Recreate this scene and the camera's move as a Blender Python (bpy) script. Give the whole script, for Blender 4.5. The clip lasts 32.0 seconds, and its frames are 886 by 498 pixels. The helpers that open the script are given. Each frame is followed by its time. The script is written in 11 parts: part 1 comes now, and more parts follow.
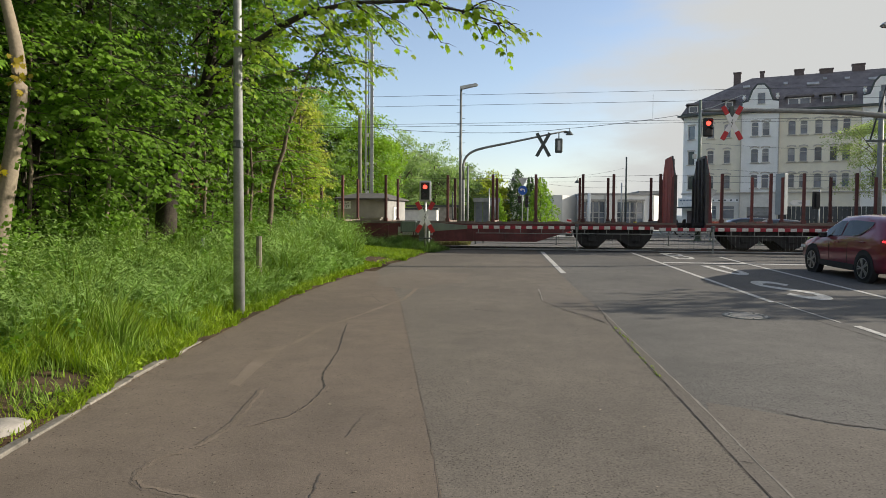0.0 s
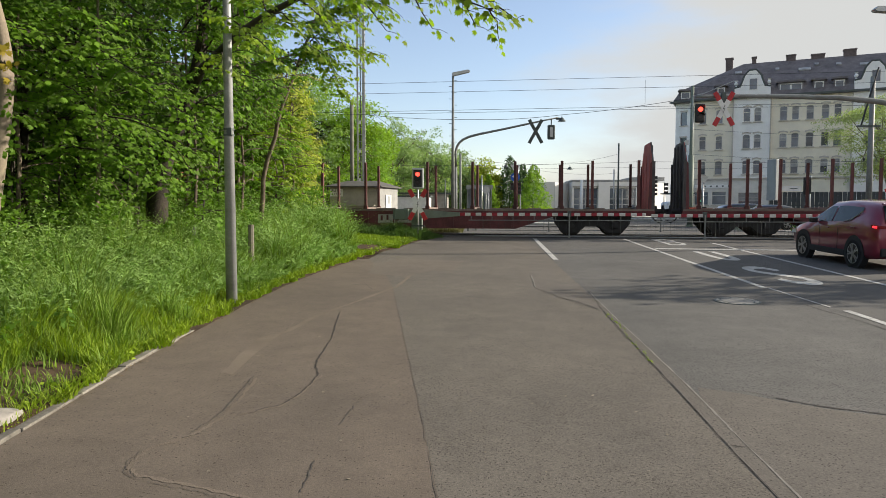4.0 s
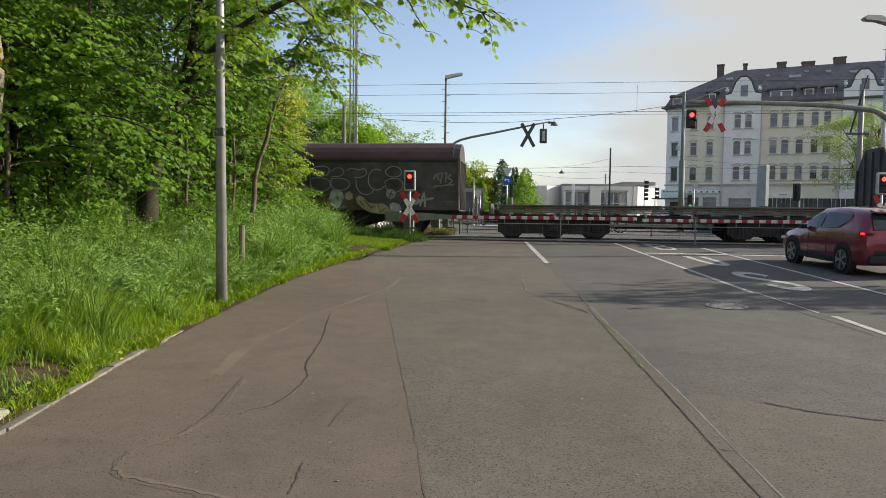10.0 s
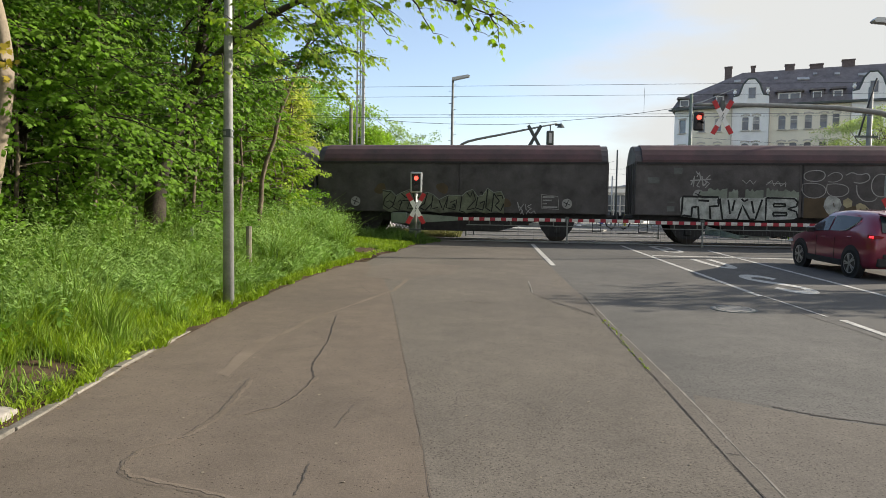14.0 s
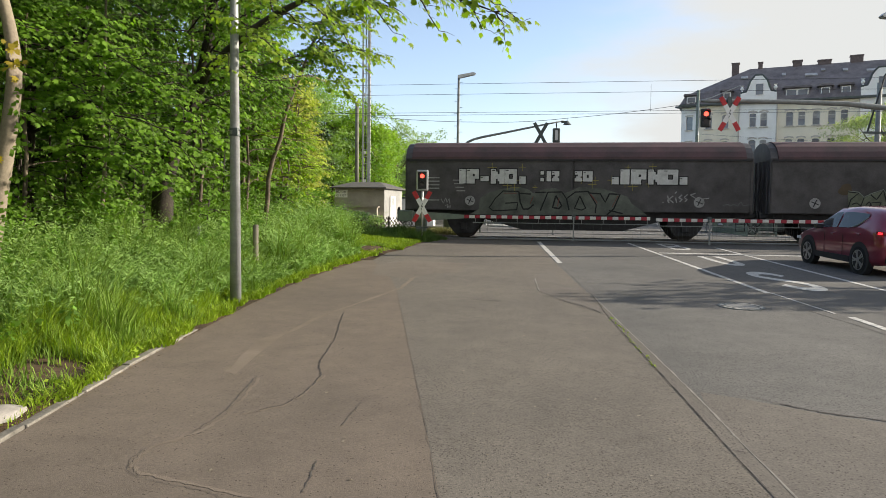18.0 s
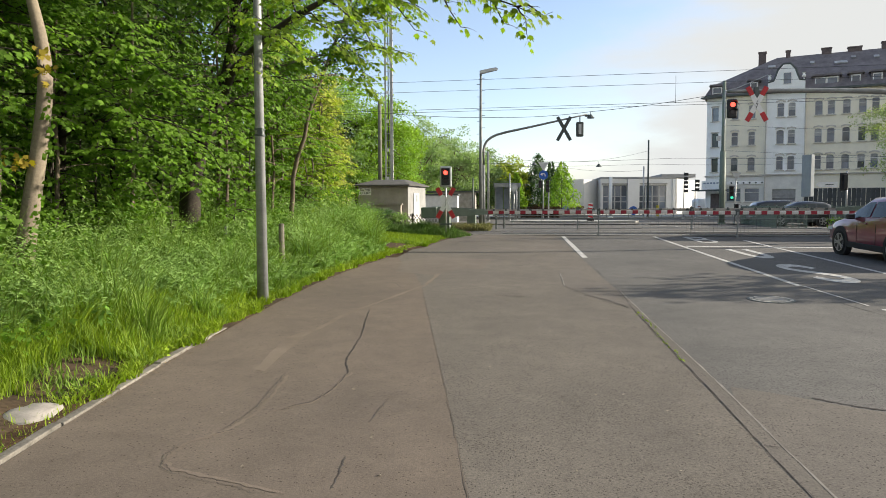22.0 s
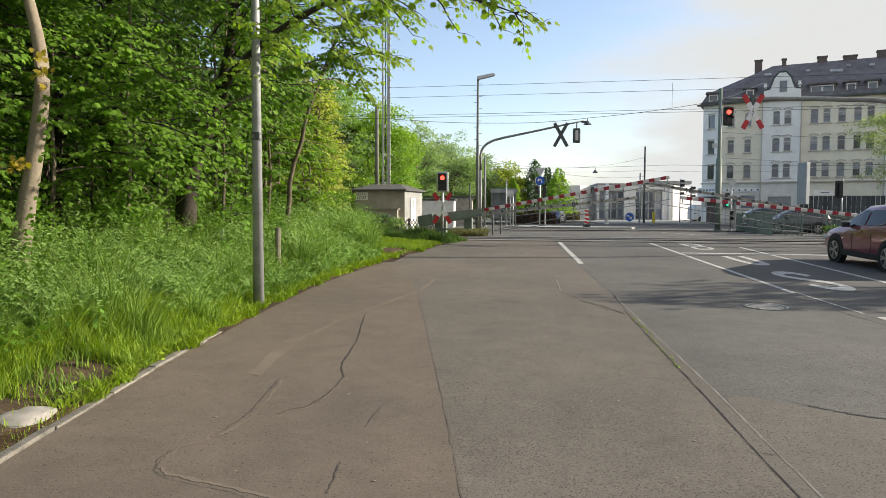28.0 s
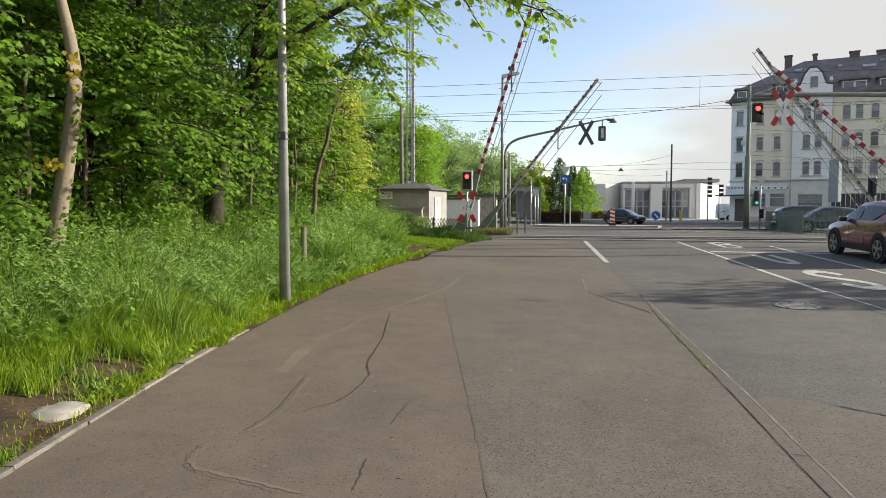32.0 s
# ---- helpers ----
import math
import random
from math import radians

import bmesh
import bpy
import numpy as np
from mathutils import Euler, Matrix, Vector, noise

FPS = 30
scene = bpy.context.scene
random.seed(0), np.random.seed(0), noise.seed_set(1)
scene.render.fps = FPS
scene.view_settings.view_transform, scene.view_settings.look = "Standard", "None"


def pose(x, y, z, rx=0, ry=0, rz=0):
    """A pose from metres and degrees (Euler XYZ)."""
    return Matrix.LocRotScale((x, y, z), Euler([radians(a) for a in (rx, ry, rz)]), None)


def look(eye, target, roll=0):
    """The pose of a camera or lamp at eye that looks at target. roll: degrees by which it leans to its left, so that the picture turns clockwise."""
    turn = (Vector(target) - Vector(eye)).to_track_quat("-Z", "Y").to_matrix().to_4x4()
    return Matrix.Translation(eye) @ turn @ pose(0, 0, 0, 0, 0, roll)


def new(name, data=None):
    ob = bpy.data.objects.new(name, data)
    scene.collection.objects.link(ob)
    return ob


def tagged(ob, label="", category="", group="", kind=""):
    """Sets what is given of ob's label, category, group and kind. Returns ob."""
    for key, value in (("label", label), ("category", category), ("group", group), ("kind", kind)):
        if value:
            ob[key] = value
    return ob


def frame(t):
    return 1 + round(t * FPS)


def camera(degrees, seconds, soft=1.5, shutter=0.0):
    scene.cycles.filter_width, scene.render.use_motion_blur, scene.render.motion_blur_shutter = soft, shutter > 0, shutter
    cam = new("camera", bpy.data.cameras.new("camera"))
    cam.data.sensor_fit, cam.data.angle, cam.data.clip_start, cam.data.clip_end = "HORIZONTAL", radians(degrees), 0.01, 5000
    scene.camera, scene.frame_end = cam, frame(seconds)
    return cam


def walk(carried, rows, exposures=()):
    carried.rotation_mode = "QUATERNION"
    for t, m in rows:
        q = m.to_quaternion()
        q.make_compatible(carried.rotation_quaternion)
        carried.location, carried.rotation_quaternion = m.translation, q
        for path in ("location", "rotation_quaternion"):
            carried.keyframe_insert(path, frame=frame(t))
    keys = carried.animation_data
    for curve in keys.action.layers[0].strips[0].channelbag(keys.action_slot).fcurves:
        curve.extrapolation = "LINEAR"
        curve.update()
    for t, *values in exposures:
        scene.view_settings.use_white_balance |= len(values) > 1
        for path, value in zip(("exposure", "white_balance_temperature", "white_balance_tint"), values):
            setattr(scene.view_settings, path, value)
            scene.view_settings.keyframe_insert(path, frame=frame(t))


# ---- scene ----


cam = camera(66.05, 32.0, soft=0.6)
EYE_ROWS = [
    (0, (0.009, 0.007, 2.050), (-1.146, 19.958, 1.264), 0.35),
    (0.5, (0.008, 0.004, 2.049), (-1.200, 19.949, 1.186), 0.12),
    (1, (0.008, 0.003, 2.048), (-1.262, 19.939, 1.088), -0.08),
    (1.5, (0.009, 0.006, 2.048), (-1.161, 19.949, 1.103), -0.06),
    (2, (0.009, 0.008, 2.048), (-1.077, 19.952, 1.033), -0.15),
    (2.5, (0.010, 0.009, 2.050), (-1.029, 19.950, 0.924), -0.30),
    (3, (0.013, 0.010, 2.052), (-0.970, 19.954, 0.926), -0.15),
    (3.5, (0.014, 0.014, 2.050), (-0.966, 19.956, 0.886), -0.01),
    (5.5, (0.015, 0.012, 2.052), (-0.777, 19.970, 1.020), 0.31),
    (6, (0.016, 0.015, 2.049), (-0.760, 19.976, 1.063), 0.33),
    (6.5, (0.016, 0.015, 2.049), (-0.763, 19.972, 0.988), 0.35),
    (7, (0.014, 0.012, 2.051), (-0.734, 19.968, 0.960), 0.44),
    (7.5, (0.013, 0.011, 2.052), (-0.710, 19.971, 0.999), 0.66),
    (8, (0.013, 0.012, 2.049), (-0.685, 19.974, 1.035), 0.71),
    (8.5, (0.016, 0.009, 2.052), (-0.728, 19.971, 1.065), 0.74),
    (9, (0.017, 0.008, 2.051), (-0.711, 19.970, 1.066), 0.79),
    (9.5, (0.017, 0.010, 2.048), (-0.707, 19.972, 1.065), 0.72),
    (10, (0.015, 0.013, 2.048), (-0.679, 19.972, 0.969), 0.65),
    (10.5, (0.014, 0.017, 2.047), (-0.715, 19.976, 0.988), 0.77),
    (11, (0.013, 0.017, 2.049), (-0.754, 19.976, 1.021), 0.68),
    (11.5, (0.012, 0.012, 2.048), (-0.848, 19.969, 1.061), 0.68),
    (12, (0.013, 0.011, 2.050), (-0.893, 19.966, 1.053), 0.63),
    (12.5, (0.013, 0.009, 2.052), (-0.852, 19.963, 1.013), 0.72),
    (13, (0.011, 0.012, 2.048), (-0.834, 19.966, 0.988), 0.75),
    (13.5, (0.010, 0.010, 2.048), (-0.839, 19.964, 0.979), 0.85),
    (14, (0.010, 0.007, 2.051), (-0.863, 19.961, 1.018), 0.85),
    (14.5, (0.008, 0.009, 2.052), (-0.860, 19.963, 1.016), 0.78),
    (16.5, (0.010, 0.008, 2.048), (-1.006, 19.951, 0.920), 0.67),
    (17, (0.010, 0.005, 2.048), (-0.920, 19.956, 0.992), 0.87),
    (17.5, (0.009, 0.004, 2.049), (-1.010, 19.949, 0.964), 0.74),
    (18, (0.010, 0.007, 2.049), (-1.047, 19.949, 0.954), 0.66),
    (18.5, (0.008, 0.009, 2.048), (-1.172, 19.939, 0.871), 0.39),
    (19, (0.008, 0.006, 2.048), (-1.332, 19.924, 0.835), 0.23),
    (19.5, (0.004, 0.007, 2.050), (-1.410, 19.921, 0.858), 0.09),
    (20, (0.004, 0.001, 2.050), (-1.714, 19.893, 0.895), 0.08),
    (20.5, (0.001, 0.001, 2.049), (-1.780, 19.891, 0.936), 0.13),
    (21, (0.001, 0.001, 2.050), (-1.714, 19.894, 0.902), -0.14),
    (21.5, (0.002, 0.000, 2.050), (-1.733, 19.892, 0.913), -0.27),
    (22, (0.002, -0.002, 2.050), (-1.757, 19.884, 0.846), -0.22),
    (22.5, (-0.000, -0.001, 2.048), (-1.695, 19.896, 0.924), -0.02),
    (23, (0.000, -0.001, 2.049), (-1.669, 19.895, 0.884), -0.06),
    (23.5, (0.002, -0.003, 2.048), (-1.688, 19.893, 0.907), -0.01),
    (24, (0.002, -0.000, 2.049), (-1.673, 19.896, 0.888), -0.09),
    (24.5, (0.002, -0.003, 2.053), (-1.669, 19.891, 0.867), -0.18),
    (25, (0.002, -0.000, 2.054), (-1.644, 19.898, 0.895), -0.11),
    (25.5, (0.004, 0.003, 2.050), (-1.639, 19.903, 0.911), -0.09),
    (27.5, (0.002, -0.002, 2.049), (-1.532, 19.912, 1.020), 0.05),
    (28, (0.000, -0.001, 2.051), (-1.652, 19.903, 0.995), 0.17),
    (28.5, (-0.001, -0.001, 2.051), (-1.782, 19.892, 1.005), 0.31),
    (29, (-0.001, -0.006, 2.051), (-1.852, 19.881, 1.008), 0.35),
    (29.5, (-0.003, -0.008, 2.049), (-2.025, 19.862, 1.007), 0.41),
    (30, (-0.005, -0.007, 2.048), (-2.008, 19.870, 1.092), 0.48),
    (30.5, (-0.008, -0.005, 2.050), (-2.042, 19.869, 1.096), 0.43),
    (31, (-0.007, -0.004, 2.050), (-2.141, 19.855, 1.013), 0.29),
    (31.5, (-0.007, -0.006, 2.047), (-2.163, 19.850, 1.001), 0.37),
    (32, (-0.009, -0.006, 2.043), (-2.369, 19.825, 0.959), 0.02),
]
walk(cam, [(t, look(e, a, r)) for t, e, a, r in EYE_ROWS], exposures=[(0.0, 0.70), (3.0, 0.77), (6.0, 0.81), (7.0, 0.80), (7.8, 0.66), (9.0, 0.63), (10.0, 0.72), (11.0, 0.82), (13.0, 1.01), (14.5, 1.00), (17.0, 1.13), (18.0, 1.03), (19.0, 1.06), (20.0, 1.11), (21.0, 1.03), (25.0, 1.04), (29.0, 0.96), (32.0, 0.94)])

# ---- light ----
SUN_ELEV, SUN_AZ = radians(21), radians(14)      # azimuth measured from +X towards +Y
world = bpy.data.worlds.new("sky")
scene.world = world
world.use_nodes = True
wn, wl = world.node_tree.nodes, world.node_tree.links
wn.clear()
w_out = wn.new("ShaderNodeOutputWorld")
w_bg = wn.new("ShaderNodeBackground")
w_sky = wn.new("ShaderNodeTexSky")
w_sky.sky_type = "NISHITA"
w_sky.sun_disc = False
w_sky.sun_elevation = SUN_ELEV
w_sky.sun_rotation = radians(90) - SUN_AZ
w_sky.air_density, w_sky.dust_density, w_sky.ozone_density = 1.0, 0.6, 1.2
w_bg.inputs["Strength"].default_value = 0.142
# thin bright clouds, thicker high up on the sun's side
w_tc = wn.new("ShaderNodeTexCoord")
w_map = wn.new("ShaderNodeMapping")
w_map.inputs["Scale"].default_value = (1.0, 1.0, 3.2)
w_noise = wn.new("ShaderNodeTexNoise")
w_noise.inputs["Scale"].default_value, w_noise.inputs["Detail"].default_value, w_noise.inputs["Roughness"].default_value = 2.6, 7.0, 0.55
w_sep = wn.new("ShaderNodeSeparateXYZ")
w_lin = wn.new("ShaderNodeMath")
w_lin.operation = "MULTIPLY_ADD"
w_lin.inputs[1].default_value, w_lin.inputs[2].default_value = 1.4, -0.05
w_add = wn.new("ShaderNodeMath")
w_ramp = wn.new("ShaderNodeMapRange")
w_ramp.interpolation_type = "SMOOTHSTEP"
w_ramp.inputs["From Min"].default_value, w_ramp.inputs["From Max"].default_value = 0.40, 0.78
w_ramp.inputs["To Min"].default_value, w_ramp.inputs["To Max"].default_value = 0.10, 1.0
w_mix = wn.new("ShaderNodeMixRGB")
w_mix.inputs[2].default_value = (2.80, 2.83, 2.78, 1)
wl.new(w_tc.outputs["Generated"], w_map.inputs["Vector"])
wl.new(w_map.outputs[0], w_noise.inputs["Vector"])
wl.new(w_tc.outputs["Generated"], w_sep.inputs[0])
wl.new(w_sep.outputs["X"], w_lin.inputs[0])
# extra cloud behind the camera, unseen, added to brighten surfaces that face it
w_back = wn.new("ShaderNodeMath")
w_back.operation = "MULTIPLY_ADD"
w_back.inputs[1].default_value, w_back.inputs[2].default_value = -0.55, 0.46
w_sum = wn.new("ShaderNodeMath")
wl.new(w_sep.outputs["Y"], w_back.inputs[0])
wl.new(w_lin.outputs[0], w_sum.inputs[0])
wl.new(w_back.outputs[0], w_sum.inputs[1])
# haze towards the horizon
w_hor = wn.new("ShaderNodeMath")
w_hor.operation = "MULTIPLY_ADD"
w_hor.inputs[1].default_value, w_hor.inputs[2].default_value = -1.15, 0.15
w_sum2 = wn.new("ShaderNodeMath")
wl.new(w_sep.outputs["Z"], w_hor.inputs[0])
wl.new(w_sum.outputs[0], w_sum2.inputs[0])
wl.new(w_hor.outputs[0], w_sum2.inputs[1])
wl.new(w_sum2.outputs[0], w_add.inputs[0])
wl.new(w_noise.outputs["Fac"], w_add.inputs[1])
wl.new(w_add.outputs[0], w_ramp.inputs["Value"])
wl.new(w_ramp.outputs[0], w_mix.inputs[0])
w_clear = wn.new("ShaderNodeMixRGB")
w_clear.blend_type = "MULTIPLY"
w_clear.inputs[0].default_value, w_clear.inputs[2].default_value = 1.0, (0.86, 0.82, 0.85, 1)
wl.new(w_sky.outputs[0], w_clear.inputs[1])
wl.new(w_clear.outputs[0], w_mix.inputs[1])
wl.new(w_mix.outputs[0], w_bg.inputs[0])
wl.new(w_bg.outputs[0], w_out.inputs[0])
sun_data = bpy.data.lights.new("sun", "SUN")
sun_data.energy, sun_data.angle, sun_data.color = 4.5, radians(0.6), (1.0, 0.91, 0.77)
sun = new("sun", sun_data)
sun_dir = Vector((math.cos(SUN_ELEV) * math.cos(SUN_AZ), math.cos(SUN_ELEV) * math.sin(SUN_AZ), math.sin(SUN_ELEV)))
sun.matrix_world = look(sun_dir * 60, (0, 0, 0))


# ---- materials ----
def mat(name, color, rough=0.7, metal=0.0, var=0.25, scale=6.0, bump=0.2, grain=60.0, tint=None, rand=0.0, spec=0.4, coord="Object", detail=6.0, transl=None):
    """A surface with broad stains (var, scale) and fine grain (grain, bump). tint: a second colour that the stains bring in."""
    m = bpy.data.materials.new(name)
    m.use_nodes = True
    n, l = m.node_tree.nodes, m.node_tree.links
    b = n["Principled BSDF"]
    b.inputs["Roughness"].default_value = rough
    b.inputs["Metallic"].default_value = metal
    b.inputs["Specular IOR Level"].default_value = spec
    tc = n.new("ShaderNodeTexCoord")
    n1 = n.new("ShaderNodeTexNoise")
    n1.inputs["Scale"].default_value = scale
    n1.inputs["Detail"].default_value = detail
    n1.inputs["Roughness"].default_value = 0.62
    n2 = n.new("ShaderNodeTexNoise")
    n2.inputs["Scale"].default_value = grain
    n2.inputs["Detail"].default_value = 3.0
    l.new(tc.outputs[coord], n1.inputs["Vector"])
    l.new(tc.outputs[coord], n2.inputs["Vector"])
    ramp = n.new("ShaderNodeValToRGB")
    ramp.color_ramp.elements[0].position, ramp.color_ramp.elements[1].position = 0.32, 0.70
    t = tint or tuple(c * (1 - var) for c in color)
    hi = tuple(min(1.0, c * (1 + var * 0.5)) for c in color)
    ramp.color_ramp.elements[0].color = (*t, 1)
    ramp.color_ramp.elements[1].color = (*hi, 1)
    l.new(n1.outputs["Fac"], ramp.inputs[0])
    mul = n.new("ShaderNodeMixRGB")
    mul.blend_type = "MULTIPLY"
    mul.inputs[0].default_value = 0.5
    r2 = n.new("ShaderNodeMapRange")
    r2.inputs["From Min"].default_value, r2.inputs["From Max"].default_value = 0.3, 0.7
    r2.inputs["To Min"].default_value, r2.inputs["To Max"].default_value = 1 - var, 1 + var * 0.4
    l.new(n2.outputs["Fac"], r2.inputs["Value"])
    l.new(ramp.outputs[0], mul.inputs[1])
    l.new(r2.outputs[0], mul.inputs[2])
    out = mul.outputs[0]
    if rand > 0:
        oi = n.new("ShaderNodeObjectInfo") if rand < 1 else n.new("ShaderNodeNewGeometry")
        hsv = n.new("ShaderNodeHueSaturation")
        mr = n.new("ShaderNodeMapRange")
        k = rand if rand < 1 else rand - 1
        mr.inputs["To Min"].default_value, mr.inputs["To Max"].default_value = 1 - k, 1 + k
        l.new(oi.outputs["Random"] if rand < 1 else oi.outputs["Random Per Island"], mr.inputs["Value"])
        l.new(mr.outputs[0], hsv.inputs["Value"])
        l.new(out, hsv.inputs["Color"])
        out = hsv.outputs[0]
    l.new(out, b.inputs["Base Color"])
    if bump > 0:
        bp = n.new("ShaderNodeBump")
        bp.inputs["Strength"].default_value = bump
        bp.inputs["Distance"].default_value = 0.01
        l.new(n2.outputs["Fac"], bp.inputs["Height"])
        l.new(bp.outputs[0], b.inputs["Normal"])
    if transl:
        tr = n.new("ShaderNodeBsdfTranslucent")
        mixc = n.new("ShaderNodeMixRGB")
        mixc.blend_type = "MULTIPLY"
        mixc.inputs[0].default_value = 1.0
        mixc.inputs[2].default_value = (*transl, 1)
        l.new(out, mixc.inputs[1])
        l.new(mixc.outputs[0], tr.inputs["Color"])
        add = n.new("ShaderNodeAddShader")
        l.new(b.outputs[0], add.inputs[0])
        l.new(tr.outputs[0], add.inputs[1])
        l.new(add.outputs[0], n["Material Output"].inputs["Surface"])
    return m


def glow(name, color, strength):
    m = bpy.data.materials.new(name)
    m.use_nodes = True
    b = m.node_tree.nodes["Principled BSDF"]
    b.inputs["Base Color"].default_value = (*color, 1)
    b.inputs["Emission Color"].default_value = (*color, 1)
    b.inputs["Emission Strength"].default_value = strength
    return m


def asphalt(name, color, tint, pits, speck, cell=60.0):
    """Worn asphalt: broad stains, fine aggregate, scattered dark pits where stones have broken out."""
    m_ = mat(name, color, 0.93, var=0.20, scale=0.35, bump=0.22, grain=130, tint=tint, spec=0.2, detail=9)
    n, l = m_.node_tree.nodes, m_.node_tree.links
    b = n["Principled BSDF"]
    tc = n.new("ShaderNodeTexCoord")
    vor = n.new("ShaderNodeTexVoronoi")
    vor.inputs["Scale"].default_value = cell
    big = n.new("ShaderNodeTexNoise")
    big.inputs["Scale"].default_value, big.inputs["Detail"].default_value = 0.9, 5.0
    blot = n.new("ShaderNodeTexNoise")
    blot.inputs["Scale"].default_value, blot.inputs["Detail"].default_value, blot.inputs["Roughness"].default_value = 2.6, 7.0, 0.7
    fine = n.new("ShaderNodeTexNoise")
    fine.inputs["Scale"].default_value, fine.inputs["Detail"].default_value = 55.0, 5.0
    for q in (vor, big, fine, blot):
        l.new(tc.outputs["Object"], q.inputs["Vector"])
    # share of the cells that are pits, by patches
    share = n.new("ShaderNodeMapRange")
    share.inputs["From Min"].default_value, share.inputs["From Max"].default_value = 0.35, 0.68
    share.inputs["To Min"].default_value, share.inputs["To Max"].default_value = 0.03, pits
    l.new(big.outputs["Fac"], share.inputs["Value"])
    sep = n.new("ShaderNodeSeparateColor")
    l.new(vor.outputs["Color"], sep.inputs[0])
    chosen = n.new("ShaderNodeMath")
    chosen.operation = "LESS_THAN"
    l.new(sep.outputs[0], chosen.inputs[0])
    l.new(share.outputs[0], chosen.inputs[1])
    inside = n.new("ShaderNodeMath")
    inside.operation = "LESS_THAN"
    inside.inputs[1].default_value = 0.52
    l.new(vor.outputs["Distance"], inside.inputs[0])
    amt = n.new("ShaderNodeMath")
    amt.operation = "MULTIPLY"
    l.new(chosen.outputs[0], amt.inputs[0])
    l.new(inside.outputs[0], amt.inputs[1])
    pit = n.new("ShaderNodeMixRGB")
    pit.inputs[2].default_value = (color[0] * 0.42, color[1] * 0.42, color[2] * 0.42, 1)
    grains = n.new("ShaderNodeMapRange")
    grains.inputs["From Min"].default_value, grains.inputs["From Max"].default_value = 0.3, 0.7
    grains.inputs["To Min"].default_value, grains.inputs["To Max"].default_value = 1 - speck, 1 + speck
    l.new(fine.outputs["Fac"], grains.inputs["Value"])
    blots = n.new("ShaderNodeMapRange")
    blots.inputs["From Min"].default_value, blots.inputs["From Max"].default_value = 0.3, 0.7
    blots.inputs["To Min"].default_value, blots.inputs["To Max"].default_value = 0.87, 1.10
    l.new(blot.outputs["Fac"], blots.inputs["Value"])
    both = n.new("ShaderNodeMath")
    both.operation = "MULTIPLY"
    l.new(grains.outputs[0], both.inputs[0])
    l.new(blots.outputs[0], both.inputs[1])
    mul = n.new("ShaderNodeMixRGB")
    mul.blend_type, mul.inputs[0].default_value = "MULTIPLY", 1.0
    old = b.inputs["Base Color"].links[0].from_socket
    l.new(old, mul.inputs[1])
    l.new(both.outputs[0], mul.inputs[2])
    l.new(mul.outputs[0], pit.inputs[1])
    l.new(amt.outputs[0], pit.inputs[0])
    l.new(pit.outputs[0], b.inputs["Base Color"])
    return m_


ASPHALT_PATH = asphalt("asphalt_path", (0.162, 0.130, 0.102), (0.134, 0.110, 0.089), 0.03, 0.16, 70.0)
ASPHALT_MID = asphalt("asphalt_mid", (0.158, 0.138, 0.114), (0.127, 0.112, 0.095), 0.26, 0.26, 70.0)
ASPHALT_ROAD = asphalt("asphalt_road", (0.139, 0.131, 0.119), (0.109, 0.104, 0.096), 0.22, 0.28, 64.0)
PATCH_GREY = asphalt("asphalt_repair", (0.148, 0.130, 0.110), (0.126, 0.112, 0.097), 0.12, 0.22, 66.0)
PATCH_PALE = asphalt("asphalt_worn_pale", (0.164, 0.138, 0.113), (0.136, 0.116, 0.096), 0.08, 0.2, 66.0)
TAR_SOFT = mat("old_tar", (0.110, 0.094, 0.079), 0.9, var=0.4, scale=8)
TAR = mat("tar", (0.058, 0.049, 0.042), 0.9, var=0.4, scale=8)
TAR_GREY = mat("tar_grey", (0.255, 0.235, 0.200), 0.9, var=0.3, scale=5)
PATCH = mat("patch", (0.200, 0.162, 0.127), 0.95, var=0.2, scale=1.5, bump=0.5, grain=80, spec=0.15)
PAINT_ROAD = mat("road_paint", (0.56, 0.55, 0.51), 0.75, var=0.45, scale=9, tint=(0.30, 0.285, 0.26), bump=0.3, grain=90, detail=10)
KERB = mat("kerb", (0.215, 0.196, 0.166), 0.95, var=0.45, scale=6, bump=0.5, grain=40, rand=0.3)
SOIL = mat("soil", (0.098, 0.066, 0.041), 0.95, spec=0.1, var=0.5, scale=1.6, bump=0.8, grain=20, tint=(0.045, 0.036, 0.026))
CONCRETE = mat("concrete", (0.36, 0.35, 0.32), 0.9, var=0.25, scale=2)
STONE_PALE = mat("pale_stone", (0.34, 0.31, 0.275), 0.9, var=0.2, scale=5)
STEEL = mat("galvanised", (0.47, 0.48, 0.48), 0.40, metal=0.6, var=0.15, scale=6)
STEEL_POST = mat("matt_galvanised", (0.34, 0.345, 0.345), 0.62, metal=0.3, var=0.25, scale=4, bump=0.15, grain=40)
STEEL_DULL = mat("weathered_steel", (0.24, 0.25, 0.24), 0.6, metal=0.15, var=0.25, scale=5)
STEEL_DARK = mat("dark_steel", (0.10, 0.115, 0.11), 0.6, metal=0.3, var=0.3, scale=6)
RAIL = mat("rail_steel", (0.20, 0.16, 0.13), 0.4, metal=0.8, var=0.3, scale=6)
PLASTIC_BLACK = mat("black_plastic", (0.018, 0.019, 0.02), 0.45, var=0.3, scale=9)
WHITE_PAINT = mat("white_paint", (0.78, 0.77, 0.74), 0.55, var=0.12, scale=4)
RED_PAINT = mat("red_paint", (0.50, 0.030, 0.035), 0.5, var=0.2, scale=5)
GREEN_GREY = mat("green_grey_paint", (0.17, 0.21, 0.17), 0.6, var=0.2, scale=4)
